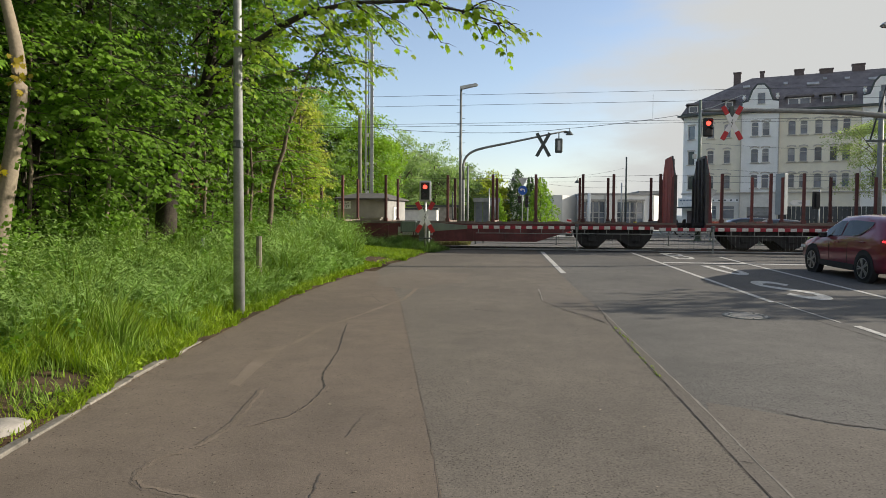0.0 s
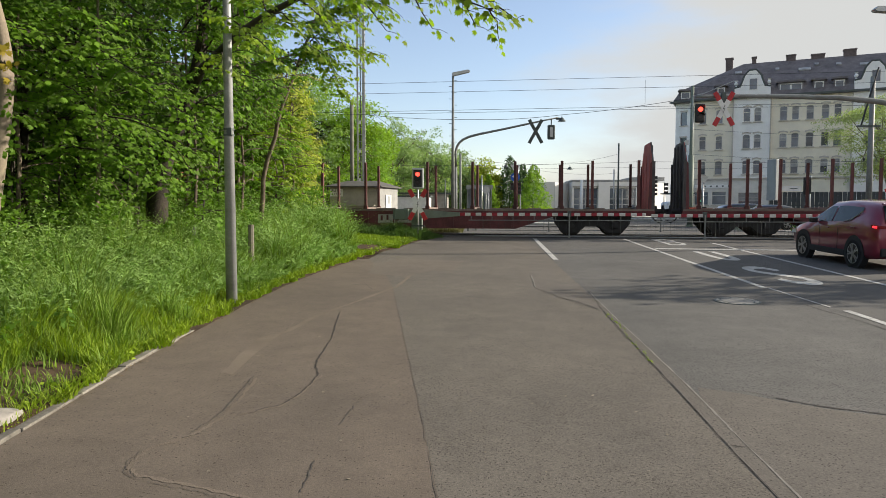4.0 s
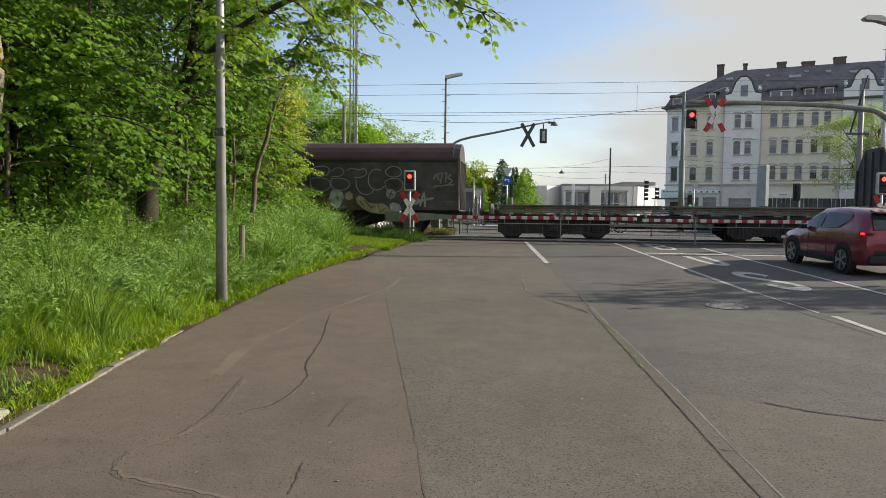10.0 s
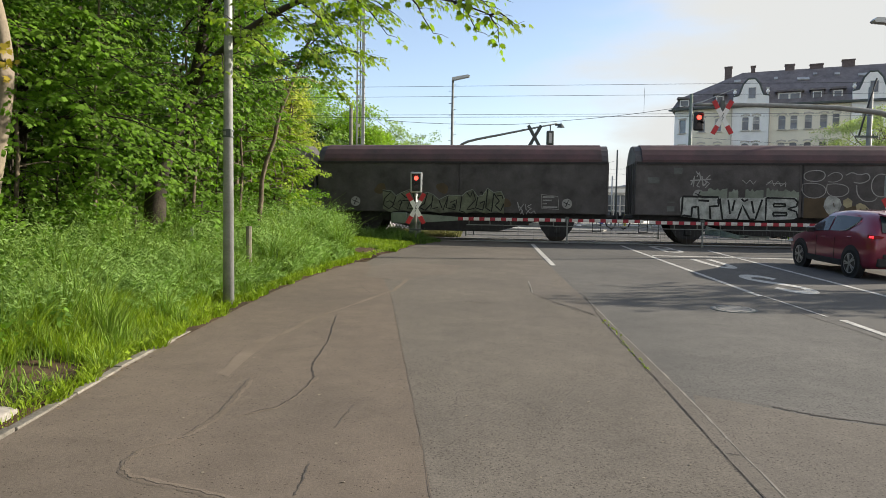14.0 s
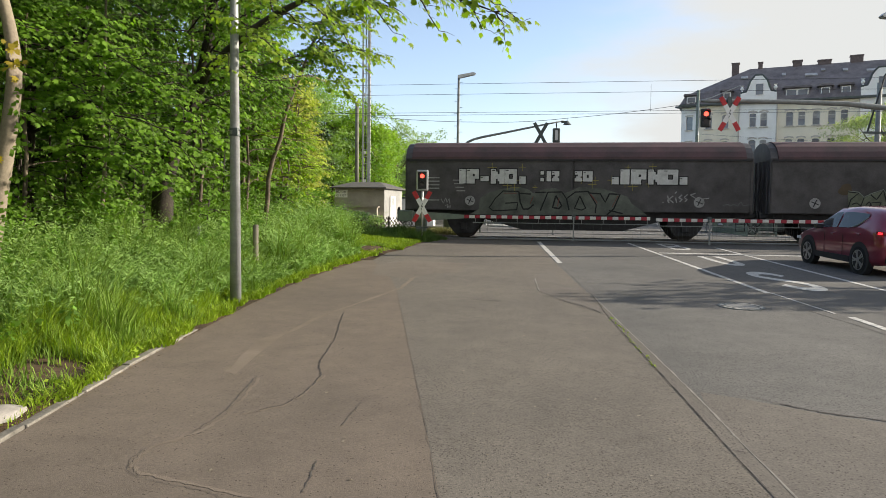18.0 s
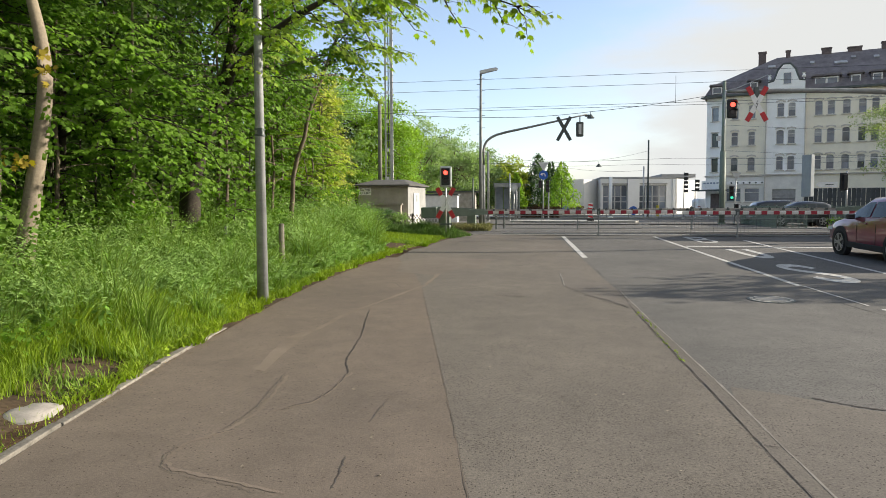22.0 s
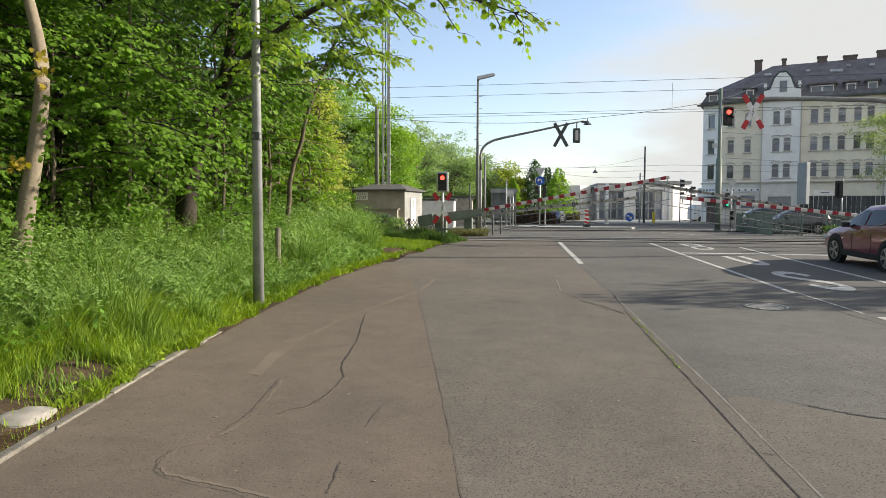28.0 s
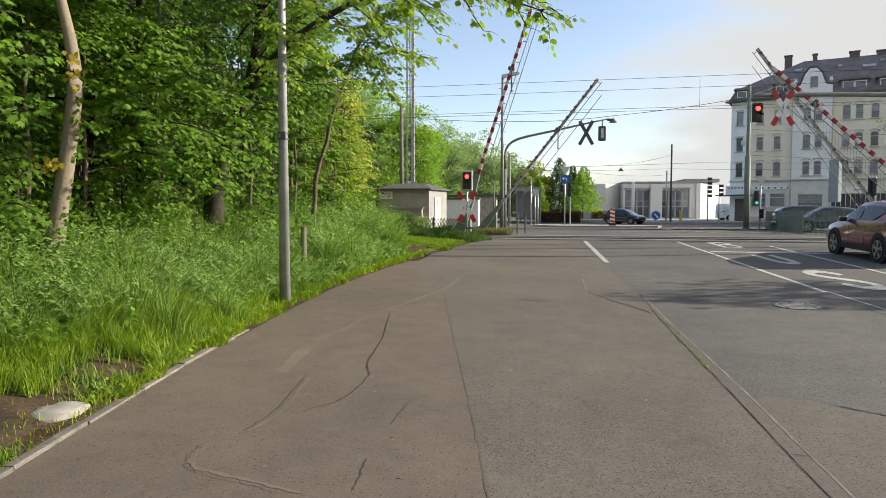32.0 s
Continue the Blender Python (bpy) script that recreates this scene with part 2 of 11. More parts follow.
BLUE_SIGN = mat("blue_sign", (0.02, 0.10, 0.42), 0.4, var=0.1, scale=3)
BARK = mat("bark", (0.16, 0.125, 0.09), 0.95, var=0.5, scale=5, bump=0.9, grain=25)
# very dark bark; on the wood's trunks its tone stands in for shade
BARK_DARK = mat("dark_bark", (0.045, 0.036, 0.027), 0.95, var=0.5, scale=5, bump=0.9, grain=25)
RED_LENS = glow("red_lens", (1.0, 0.055, 0.035), 2.2)
LENS_OFF = mat("unlit_lens", (0.03, 0.02, 0.02), 0.2, var=0.1)
WIRE = mat("wire", (0.045, 0.05, 0.055), 0.5, metal=0.5, var=0.1)


def leaf_mat(name, color, tint, transl=(0.9, 1.1, 0.35), rand=1.35):
    return mat(name, color, 0.6, var=0.2, scale=0.35, bump=0.0, grain=3.0, tint=tint, rand=rand, transl=transl, spec=0.09, detail=3)


LEAF = leaf_mat("maple_leaf", (0.086, 0.152, 0.015), (0.040, 0.080, 0.010), transl=(1.0, 1.15, 0.45))
LEAF_YEL = leaf_mat("yellowish_leaf", (0.208, 0.222, 0.036), (0.140, 0.160, 0.026))
LEAF_FAR = leaf_mat("far_leaf", (0.128, 0.174, 0.064), (0.090, 0.132, 0.050), rand=0.9)
LEAF_AUTUMN = leaf_mat("ochre_leaf", (0.24, 0.17, 0.02), (0.15, 0.12, 0.02))
LEAF_CONIFER = leaf_mat("conifer_leaf", (0.052, 0.082, 0.042), (0.036, 0.062, 0.034))
GRASS = leaf_mat("grass_blade", (0.145, 0.208, 0.040), (0.080, 0.130, 0.022), transl=(0.55, 0.65, 0.25))
WEED = leaf_mat("weed_leaf", (0.105, 0.182, 0.030), (0.055, 0.105, 0.018), transl=(0.6, 0.75, 0.3), rand=1.4)
LUSH = leaf_mat("lush_grass", (0.088, 0.140, 0.038), (0.052, 0.088, 0.022), transl=(0.45, 0.55, 0.3))
GRASS_LOW = leaf_mat("short_grass", (0.158, 0.208, 0.020), (0.100, 0.150, 0.016), transl=(0.75, 0.85, 0.25))


# ---- mesh helpers ----
def mesh_from(bm, name, smooth=False):
    me = bpy.data.meshes.new(name)
    bmesh.ops.recalc_face_normals(bm, faces=bm.faces)
    bm.to_mesh(me)
    bm.free()
    if smooth:
        me.polygons.foreach_set("use_smooth", [True] * len(me.polygons))
    return me


def pieces(name, bm, material, parent, label=""):
    """Link every connected piece of a bmesh as a part of its own."""
    bm.verts.ensure_lookup_table()
    bm.verts.index_update()
    seen, groups = set(), []
    for v in bm.verts:
        if v.index in seen:
            continue
        todo, own = [v], set()
        while todo:
            w = todo.pop()
            if w.index in own:
                continue
            own.add(w.index)
            todo += [e.other_vert(w) for e in w.link_edges if e.other_vert(w).index not in own]
        seen |= own
        groups.append(own)
    for own in groups:
        b2 = bm.copy()
        b2.verts.ensure_lookup_table()
        bmesh.ops.delete(b2, geom=[v for v in b2.verts if v.index not in own], context="VERTS")
        part(name, b2, material, parent, label)
    bm.free()


def part(name, bm, material, parent, label="", smooth=False, m=None):
    me = bm if isinstance(bm, bpy.types.Mesh) else mesh_from(bm, name, smooth)
    if material and not me.materials:
        me.materials.append(material)
    ob = new(name, me)
    if parent:
        ob.parent = parent
    if m is not None:
        ob.matrix_basis = m
    if label:
        ob["label"] = label
    return ob


def thing(name, m, label, category, group="", kind=""):
    ob = new(name)
    ob.empty_display_size = 0.2
    ob.matrix_basis = m
    return tagged(ob, label, category, group, kind)


def single(name, bm, material, label, category, kind="", group="", smooth=False, m=None):
    return tagged(part(name, bm, material, None, smooth=smooth, m=m), label, category, group, kind)


def B():
    return bmesh.new()


def box(bm, c, s, rot=None, bevel=0.0):
    """A box of size s round c; bevel rounds its edges."""
    r = bmesh.ops.create_cube(bm, size=1.0)
    vs = r["verts"]
    mm = Matrix.Translation(c) @ (rot.to_4x4() if rot is not None else Matrix()) @ Matrix.Diagonal((*s, 1))
    bmesh.ops.transform(bm, matrix=mm, verts=vs)
    if bevel > 0:
        es = list({e for v in vs for e in v.link_edges})
        bmesh.ops.bevel(bm, geom=es, offset=bevel, segments=2, profile=0.5, affect="EDGES")
    return bm


def cyl(bm, p0, p1, r0, r1=None, seg=10, caps=True):
    p0, p1 = Vector(p0), Vector(p1)
    d = p1 - p0
    q = d.to_track_quat("Z", "Y").to_matrix().to_4x4()
    bmesh.ops.create_cone(bm, cap_ends=caps, segments=seg, radius1=r0, radius2=r0 if r1 is None else r1, depth=d.length,
                          matrix=Matrix.Translation((p0 + p1) / 2) @ q)
    return bm


def tube(bm, pts, r, seg=8):
    """A bent pipe through pts; r a radius or a list of radii."""
    pts = [Vector(p) for p in pts]
    rs = r if isinstance(r, (list, tuple)) else [r] * len(pts)
    rings = []
    for i, p in enumerate(pts):
        d = (pts[min(i + 1, len(pts) - 1)] - pts[max(i - 1, 0)]).normalized()
        q = d.to_track_quat("Z", "Y").to_matrix()
        rings.append([bm.verts.new(p + q @ Vector((math.cos(a) * rs[i], math.sin(a) * rs[i], 0))) for a in [2 * math.pi * k / seg for k in range(seg)]])
    for a, b in zip(rings, rings[1:]):
        for k in range(seg):
            bm.faces.new((a[k], a[(k + 1) % seg], b[(k + 1) % seg], b[k]))
    bm.faces.new(rings[0][::-1])
    bm.faces.new(rings[-1])
    return bm


def prism(bm, poly, axis, a, b):
    """poly: 2D outline in the two other axes; extruded along axis from a to b."""
    def at(p, h):
        return {"x": (h, p[0], p[1]), "y": (p[0], h, p[1]), "z": (p[0], p[1], h)}[axis]
    v0 = [bm.verts.new(at(p, a)) for p in poly]
    v1 = [bm.verts.new(at(p, b)) for p in poly]
    n = len(poly)
    for k in range(n):
        bm.faces.new((v0[k], v0[(k + 1) % n], v1[(k + 1) % n], v1[k]))
    bm.faces.new(v0[::-1])
    bm.faces.new(v1)
    return bm


def quads(name, P, F, material):
    """A mesh of many loose faces from arrays."""
    me = bpy.data.meshes.new(name)
    P = np.asarray(P, np.float32)
    F = np.asarray(F, np.int32)
    me.vertices.add(len(P))
    me.vertices.foreach_set("co", P.ravel())
    k = F.shape[1]
    me.loops.add(F.size)
    me.loops.foreach_set("vertex_index", F.ravel())
    me.polygons.add(len(F))
    me.polygons.foreach_set("loop_start", np.arange(0, F.size, k, dtype=np.int32))
    me.update(calc_edges=True)
    me.materials.append(material)
    return me


# ---- the lie of the land ----
SLOPE, Y_TOP = 0.032, 29.5
Z_TOP = SLOPE * Y_TOP


def gz(y):
    """Height of the ground: the road climbs to the crossing and is level beyond it."""
    return SLOPE * min(y, Y_TOP)


TRACK = radians(5.0)
TC = 30.4 * math.cos(TRACK)


def track_point(s, c=0.0, z=0.0):
    """A place s metres along the track and c metres beyond its middle."""
    return Vector((s * math.cos(TRACK) + (TC + c) * math.sin(TRACK), -s * math.sin(TRACK) + (TC + c) * math.cos(TRACK), Z_TOP + z))


def track_pose(s, c=0.0, z=0.0):
    return Matrix.Translation(track_point(s, c, z)) @ Matrix.Rotation(-TRACK, 4, "Z")


def sheet(bm, x0, x1, y0, y1, lift=0.0, thick=0.0):
    """A strip of ground that follows the land."""
    ys = [y0] + ([Y_TOP] if y0 < Y_TOP < y1 else []) + [y1]
    top = [[bm.verts.new((x, y, gz(y) + lift)) for x in (x0, x1)] for y in ys]
    for a, b in zip(top, top[1:]):
        bm.faces.new((a[0], a[1], b[1], b[0]))
    return bm


def outline(bm, pts, lift=0.006):
    """A flat patch on the ground with that outline."""
    bm.faces.new([bm.verts.new((x, y, gz(y) + lift)) for x, y in pts])
    return bm


def ribbon(bm, pts, widths, lift=0.006):
    ps = [Vector((x, y, 0)) for x, y in pts]
    rows = []
    for i, p in enumerate(ps):
        d = (ps[min(i + 1, len(ps) - 1)] - ps[max(0, i - 1)]).normalized()
        nrm = Vector((-d.y, d.x, 0))
        w = widths[i] if isinstance(widths, (list, tuple)) else widths
        a, b = p - nrm * w / 2, p + nrm * w / 2
        rows.append((bm.verts.new((a.x, a.y, gz(a.y) + lift)), bm.verts.new((b.x, b.y, gz(b.y) + lift))))
    for a, b in zip(rows, rows[1:]):
        bm.faces.new((a[0], a[1], b[1], b[0]))
    return bm

# ---- ground, road, path ----
rng = random.Random(5)
bm = B()
for xs in [(-400, -60), (-60, -3.98), (-3.98, 16.9), (16.9, 60), (60, 400)]:
    sheet(bm, xs[0], xs[1], -60, 900, -0.03)
single("ground", bm, SOIL, "earth and rough grass under the whole place", "ground", "structure")


def edge_x(y):
    """The worn joint between the path and the widened strip beside the road."""
    pts = [(-60, 1.0), (4.4, -0.22), (6.74, -0.57), (13.8, -1.66), (16.5, -2.2), (20.0, -3.2), (24, -3.9)]
    for (a, xa), (b, xb) in zip(pts, pts[1:]):
        if a <= y <= b:
            return xa + (xb - xa) * (y - a) / (b - a)
    return -3.9


def left_x(y):
    """The path's edge along the verge."""
    pts = [(-60, -3.45), (2.0, -3.60), (4.4, -3.70), (5.0, -3.76), (6.8, -3.90), (8.0, -3.98), (11.6, -4.02), (14.0, -3.98), (16.0, -3.84), (18.0, -3.58), (20.0, -3.27), (22.0, -2.95), (23.0, -2.6), (24.7, -2.45), (27.0, -2.0), (28.1, -1.5), (90, -1.5)]
    for (a, xa), (b, xb) in zip(pts, pts[1:]):
        if a <= y <= b:
            return xa + (xb - xa) * (y - a) / (b - a)
    return -3.9


ys = [-60, -20, 0, 2, 3, 4.4, 5.5, 6.74, 8, 9, 10.5, 12, 13.8, 15, 16.5, 18, 19.5]
bm = B()
row = [(bm.verts.new((left_x(y), y, gz(y))), bm.verts.new((max(edge_x(y), left_x(y) + 0.02), y, gz(y)))) for y in ys]
for a, b in zip(row, row[1:]):
    bm.faces.new((a[0], a[1], b[1], b[0]))
single("pavement", bm, ASPHALT_PATH, "worn brownish asphalt footpath with cracks and repairs", "pavement", "structure")
bm = B()
row = [(bm.verts.new((max(edge_x(y), left_x(y) + 0.02), y, gz(y))), bm.verts.new((2.2, y, gz(y)))) for y in ys]
row += [(bm.verts.new((x0, y, gz(y))), bm.verts.new((2.2, y, gz(y)))) for x0, y in [(-2.95, 22), (-2.6, 23.0), (-2.45, 24.7), (-2.0, 27.0), (-1.8, 29.0)]]
for a, b in zip(row, row[1:]):
    bm.faces.new((a[0], a[1], b[1], b[0]))
single("side_strip", bm, ASPHALT_MID, "grey-brown asphalt strip beside the carriageway", "pavement", "structure")
bm = B()
sheet(bm, 2.2, 12.6, -60, 29.0)
single("road", bm, ASPHALT_ROAD, "patched grey asphalt carriageway climbing to a level crossing", "road", "structure")
# the crossing itself and the junction behind it
bm = B()
sheet(bm, -2.0, 17.0, 29.0, 33.5, 0.001)
single("crossing_deck", bm, ASPHALT_ROAD, "asphalt and rubber deck between the rails of the crossing", "road", "structure")
bm = B()
sheet(bm, -2.0, 17.0, 33.5, 46, 0.0)
outline(bm, [(-70, 46), (140, 40), (140, 74), (-70, 74)], 0.0)
single("junction", bm, ASPHALT_ROAD, "wide grey asphalt junction behind the crossing", "road", "structure")
bm = B()
outline(bm, [(-70, 74.02), (140, 74.02), (140, 130), (-70, 130)], 0.10)
for x0, x1 in ((-70, 140),):
    box(bm, ((x0 + x1) / 2, 74.0, Z_TOP + 0.05), (x1 - x0, 0.16, 0.11))
single("far_pavement", bm, CONCRETE, "pale paved pavement with a kerb across the junction", "pavement", "structure")
bm = B()
sheet(bm, 12.75, 16.9, -60, 26.0, 0.10)
single("opposite_pavement", bm, ASPHALT_PATH, "asphalt pavement across the road", "pavement", "structure")

# kerb stones of the path, one by one
kerbs = thing("path_kerb", Matrix(), "narrow concrete edging stones along the overgrown verge", "kerb", kind="structure")
me = mesh_from(box(B(), (-0.004, 0, 0), (0.098, 0.985, 0.14), bevel=0.010), "kerb_stone")
me.materials.append(KERB)
for k in range(12):
    y = -2.0 + k
    part("kerb_stone", me, None, kerbs, m=Matrix.Translation((left_x(y) - 0.045 + rng.uniform(-0.01, 0.01), y, gz(y) - 0.042 + rng.uniform(-0.008, 0.006))) @ Euler((math.atan(SLOPE), 0, math.atan((left_x(y - 0.5) - left_x(y + 0.5))) + rng.uniform(-0.006, 0.006))).to_matrix().to_4x4())
kerb2 = thing("road_kerb", Matrix(), "concrete kerb stones on the other side of the road", "kerb", kind="structure")
me = mesh_from(box(B(), (0, 0, 0), (0.15, 0.985, 0.22), bevel=0.015), "kerb_stone")
me.materials.append(KERB)
for k in range(30):
    y = -3.0 + k
    part("kerb_stone", me, None, kerb2, m=Matrix.Translation((12.675, y, gz(y) - 0.0)) @ Euler((math.atan(SLOPE), 0, 0)).to_matrix().to_4x4())


# ---- cracks and repairs ----
def wander(pts, n, amp, rs):
    out = []
    for (x0, y0), (x1, y1) in zip(pts, pts[1:]):
        for i in range(n):
            u = i / n
            out.append((x0 + (x1 - x0) * u + rs.uniform(-amp, amp), y0 + (y1 - y0) * u + rs.uniform(-amp, amp)))
    return out + [pts[-1]]


def crack(pts, w, material, label, n=10, amp=0.010, lift=0.004):
    rs = random.Random(len(pts) * 7 + int(w * 1000) + int(abs(pts[0][0]) * 10))
    line = wander(pts, n, amp, rs)
    ws = [w * rs.choice((0.2, 0.35, 0.5, 0.65, 0.85)) for _ in line]
    ws = [(a + 2 * b + c) / 4 for a, b, c in zip(ws[:1] + ws, ws, ws[1:] + ws[-1:])]
    ws[0] = ws[-1] = 0.003
    single("crack", ribbon(B(), line, ws, lift), material, label, "crack", "structure")


CR = "dark open crack in the asphalt"
crack([(-2.23, 11.18), (-1.93, 9.06), (-1.88, 8.12), (-1.81, 7.65), (-1.71, 7.37), (-1.7, 7.01), (-1.73, 6.63), (-1.82, 6.28)], 0.026, TAR, CR)
crack([(-1.82, 6.28), (-1.94, 6.2), (-2.04, 6.03)], 0.016, TAR, CR)
crack([(-2.40, 7.25), (-2.35, 6.68), (-2.30, 6.01), (-2.37, 5.5)], 0.016, TAR_SOFT, CR)
# pale worn ridges beside the cracks
RIDGE = "pale worn ridge in the asphalt path"
crack([(-2.76, 7.29), (-2.79, 8.81), (-2.51, 10.83), (-2.06, 12.41), (-1.61, 14.04), (-1.48, 16.1), (-1.1, 17.4), (-0.53, 18.9)], 0.13, PATCH, RIDGE, 10, 0.02, 0.0025)
crack([(-2.34, 7.19), (-2.27, 6.43), (-2.24, 5.93), (-2.33, 5.46), (-2.55, 5.17), (-2.54, 4.83), (-2.42, 4.69), (-1.95, 4.53), (-1.46, 4.36)], 0.075, PATCH, RIDGE, 10, 0.014, 0.0025)
crack([(-1.66, 7.36), (-1.73, 6.67), (-1.80, 6.27), (-2.12, 5.98)], 0.045, PATCH, RIDGE, 10, 0.014, 0.0025)
crack([(-2.28, 5.52), (-2.39, 5.4)], 0.016, TAR, CR)
crack([(-2.58, 5.14), (-2.59, 4.93), (-2.52, 4.72), (-2.35, 4.6), (-2.13, 4.52), (-1.87, 4.45), (-1.67, 4.34)], 0.009, TAR_SOFT, CR)
crack([(-1.09, 6.44), (-1.13, 6.15), (-1.16, 5.77)], 0.014, TAR_SOFT, CR)
crack([(-1.19, 5.01), (-1.17, 4.71), (-1.16, 4.45)], 0.018, TAR_SOFT, CR)
crack([(-2.05, 13.61), (-2.38, 14.58)], 0.016, TAR, CR)
crack([(-0.09, 12.79), (0.16, 12.55), (0.45, 12.56)], 0.016, TAR, CR)
crack([(2.38, 15.95), (2.76, 15.51), (3.35, 15.3)], 0.016, TAR, CR)
crack([(5.79, 12.2), (5.82, 11.77), (5.92, 10.9), (5.95, 10.0)], 0.034, TAR, CR)
crack([(2.95, 6.72), (3.08, 6.62), (3.25, 6.49), (3.50, 6.37), (3.77, 6.27), (4.3, 6.1), (5.0, 6.05)], 0.055, TAR, CR, 9, 0.012)
crack([(2.62, 6.95), (2.8, 6.9), (2.95, 6.72)], 0.012, TAR_SOFT, CR)
single('asphalt_patch', outline(B(), [(2.14, 2.0), (5.2, 2.0), (5.2, 5.95), (4.3, 6.03), (3.77, 6.2), (3.50, 6.30), (3.25, 6.42), (2.95, 6.65), (2.62, 6.88), (2.30, 7.05), (2.20, 6.6), (2.17, 5.0)], 0.002), PATCH_GREY, 'smoother grey repair in the carriageway', 'patch', 'structure')
crack([(1.78, 12.16), (1.88, 11.89)], 0.016, TAR, CR)
crack([(-1.24, 22.91), (1.23, 22.81), (3.08, 22.61), (5.7, 22.75)], 0.03, TAR, 'dark transverse joint in the asphalt', 6, 0.01)
single('asphalt_patch', outline(B(), [(-2.77, 7.36), (-2.65, 7.3), (-2.7, 8.21), (-2.72, 9.01), (-2.83, 9.36), (-2.94, 9.06), (-2.88, 8.11)], 0.003), PATCH, 'reddish worn patch in the asphalt path', 'patch', 'structure')
# the tarred joint between strip and road, with the smooth band beside it
crack([(2.0, 2.0), (2.03, 5.31), (2.04, 5.85), (2.06, 6.62), (2.08, 7.69), (2.11, 10.03), (2.16, 11.6), (2.26, 13.5), (2.24, 14.95), (2.26, 18.3), (2.17, 19.8)], 0.012, TAR, "dark joint along the edge of the carriageway", 9, 0.008, 0.006)
single("joint_band", ribbon(B(), [(2.06, -3), (2.09, 4.0), (2.11, 5.6), (2.13, 6.4), (2.15, 7.5), (2.165, 9.0), (2.18, 10.8), (2.21, 12.0), (2.26, 13.5)], [0.17, 0.16, 0.15, 0.15, 0.14, 0.12, 0.10, 0.08, 0.02], 0.003), PATCH_GREY, "smooth narrow asphalt band along the carriageway edge", "gutter", "structure")
crack([(2.15, 2.0), (2.185, 5.67), (2.20, 6.16), (2.225, 7.31), (2.23, 8.99), (2.23, 10.79), (2.26, 13.5)], 0.030, TAR_GREY, "thin pale edge along the smooth band", 12, 0.006, 0.005)
crack([(2.03, 5.45), (2.19, 5.40)], 0.014, TAR, CR, 6, 0.006, 0.006)
# worn and patched places of the strip
single("asphalt_patch", outline(B(), [(-2.55, 16.2), (-1.62, 15.6), (-1.08, 16.68), (-0.51, 16.84), (-0.3, 18.99), (-1.2, 19.3), (-2.05, 19.64), (-2.75, 18.4)], 0.003), PATCH_PALE, "paler worn patch where the path meets the strip", "patch", "structure")
single("asphalt_patch", outline(B(), [(1.33, 16.03), (1.26, 13.92), (1.64, 12.69), (2.09, 11.55), (2.21, 12.2), (2.22, 14.69), (1.81, 14.93), (1.92, 17.3), (1.5, 17.0)], 0.003), PATCH_GREY, "smoother grey repair beside the joint", "patch", "structure")
crack([(1.33, 16.03), (1.26, 13.92)], 0.05, TAR_GREY, RIDGE, 8, 0.015, 0.005)
crack([(1.5, 12.9), (1.64, 12.69), (1.9, 12.2), (2.09, 11.55)], 0.035, TAR, CR, 6, 0.02, 0.006)
crack([(-0.16, 12.80), (0.11, 12.68), (0.48, 12.62)], 0.05, TAR, CR, 8, 0.03, 0.005)
crack([(0.2, 17.5), (0.55, 17.53)], 0.05, TAR, CR, 4, 0.03, 0.005)
crack([(edge_x(y) , y) for y in (3.0, 4.4, 5.5, 6.74, 8, 9, 10.5, 12, 13.8)], 0.010, TAR_SOFT, CR, 6, 0.012, 0.004)

# ---- road markings ----
def marking(name, bm, label, cat="road marking"):
    return single(name, bm, PAINT_ROAD, label, cat, "structure")


marking("lane_line", ribbon(B(), [(2.40, 27.6), (2.31, 19.5)], 0.15), "white lane line beside the path")
marking("lane_line", ribbon(B(), [(5.93, 27.5), (5.93, 14.2)], 0.13), "long white line between the lanes")
marking("lane_line", ribbon(B(), [(6.0, 14.2), (6.1, 11.9)], 0.05), "worn thin remains of a white line")
marking("lane_line", ribbon(B(), [(6.2, 11.6), (6.2, 8.2)], 0.13), "white dash between the lanes")
marking("lane_line", ribbon(B(), [(8.76, 25.7), (8.65, 14.5), (8.6, 6.0)], 0.13), "long white line beside the bus lane")
marking("stop_line", ribbon(B(), [(6.05, 23.2), (12.4, 22.6)], 0.30), "white stop line before the crossing")


def letter(name, strokes, x, y, w, h):
    """A tall road letter from strokes in a unit square, foreshortened for drivers."""
    bm = B()
    for pts, wd in strokes:
        # across strokes are drawn wider than upright ones
        ps = [Vector((x + (px - 0.5) * w, (py - 0.5) * h / 2.6)) for px, py in pts]
        if len(ps) > 2:      # rounded bends
            for _ in range(2):
                ps = [ps[0]] + [q for a, b in zip(ps, ps[1:]) for q in (a.lerp(b, 0.25), a.lerp(b, 0.75))] + [ps[-1]]
        rows = []
        for i, p in enumerate(ps):
            d = (ps[min(i + 1, len(ps) - 1)] - ps[max(0, i - 1)]).normalized() * wd / 2
            rows.append([bm.verts.new((q.x, y + q.y * 2.6, gz(y + q.y * 2.6) + 0.006)) for q in (p - Vector((-d.y, d.x)), p + Vector((-d.y, d.x)))])
        for a, b in zip(rows, rows[1:]):
            bm.faces.new((a[0], a[1], b[1], b[0]))
    marking(name, bm, "white letter of the bus lane writing on the asphalt", "road marking")


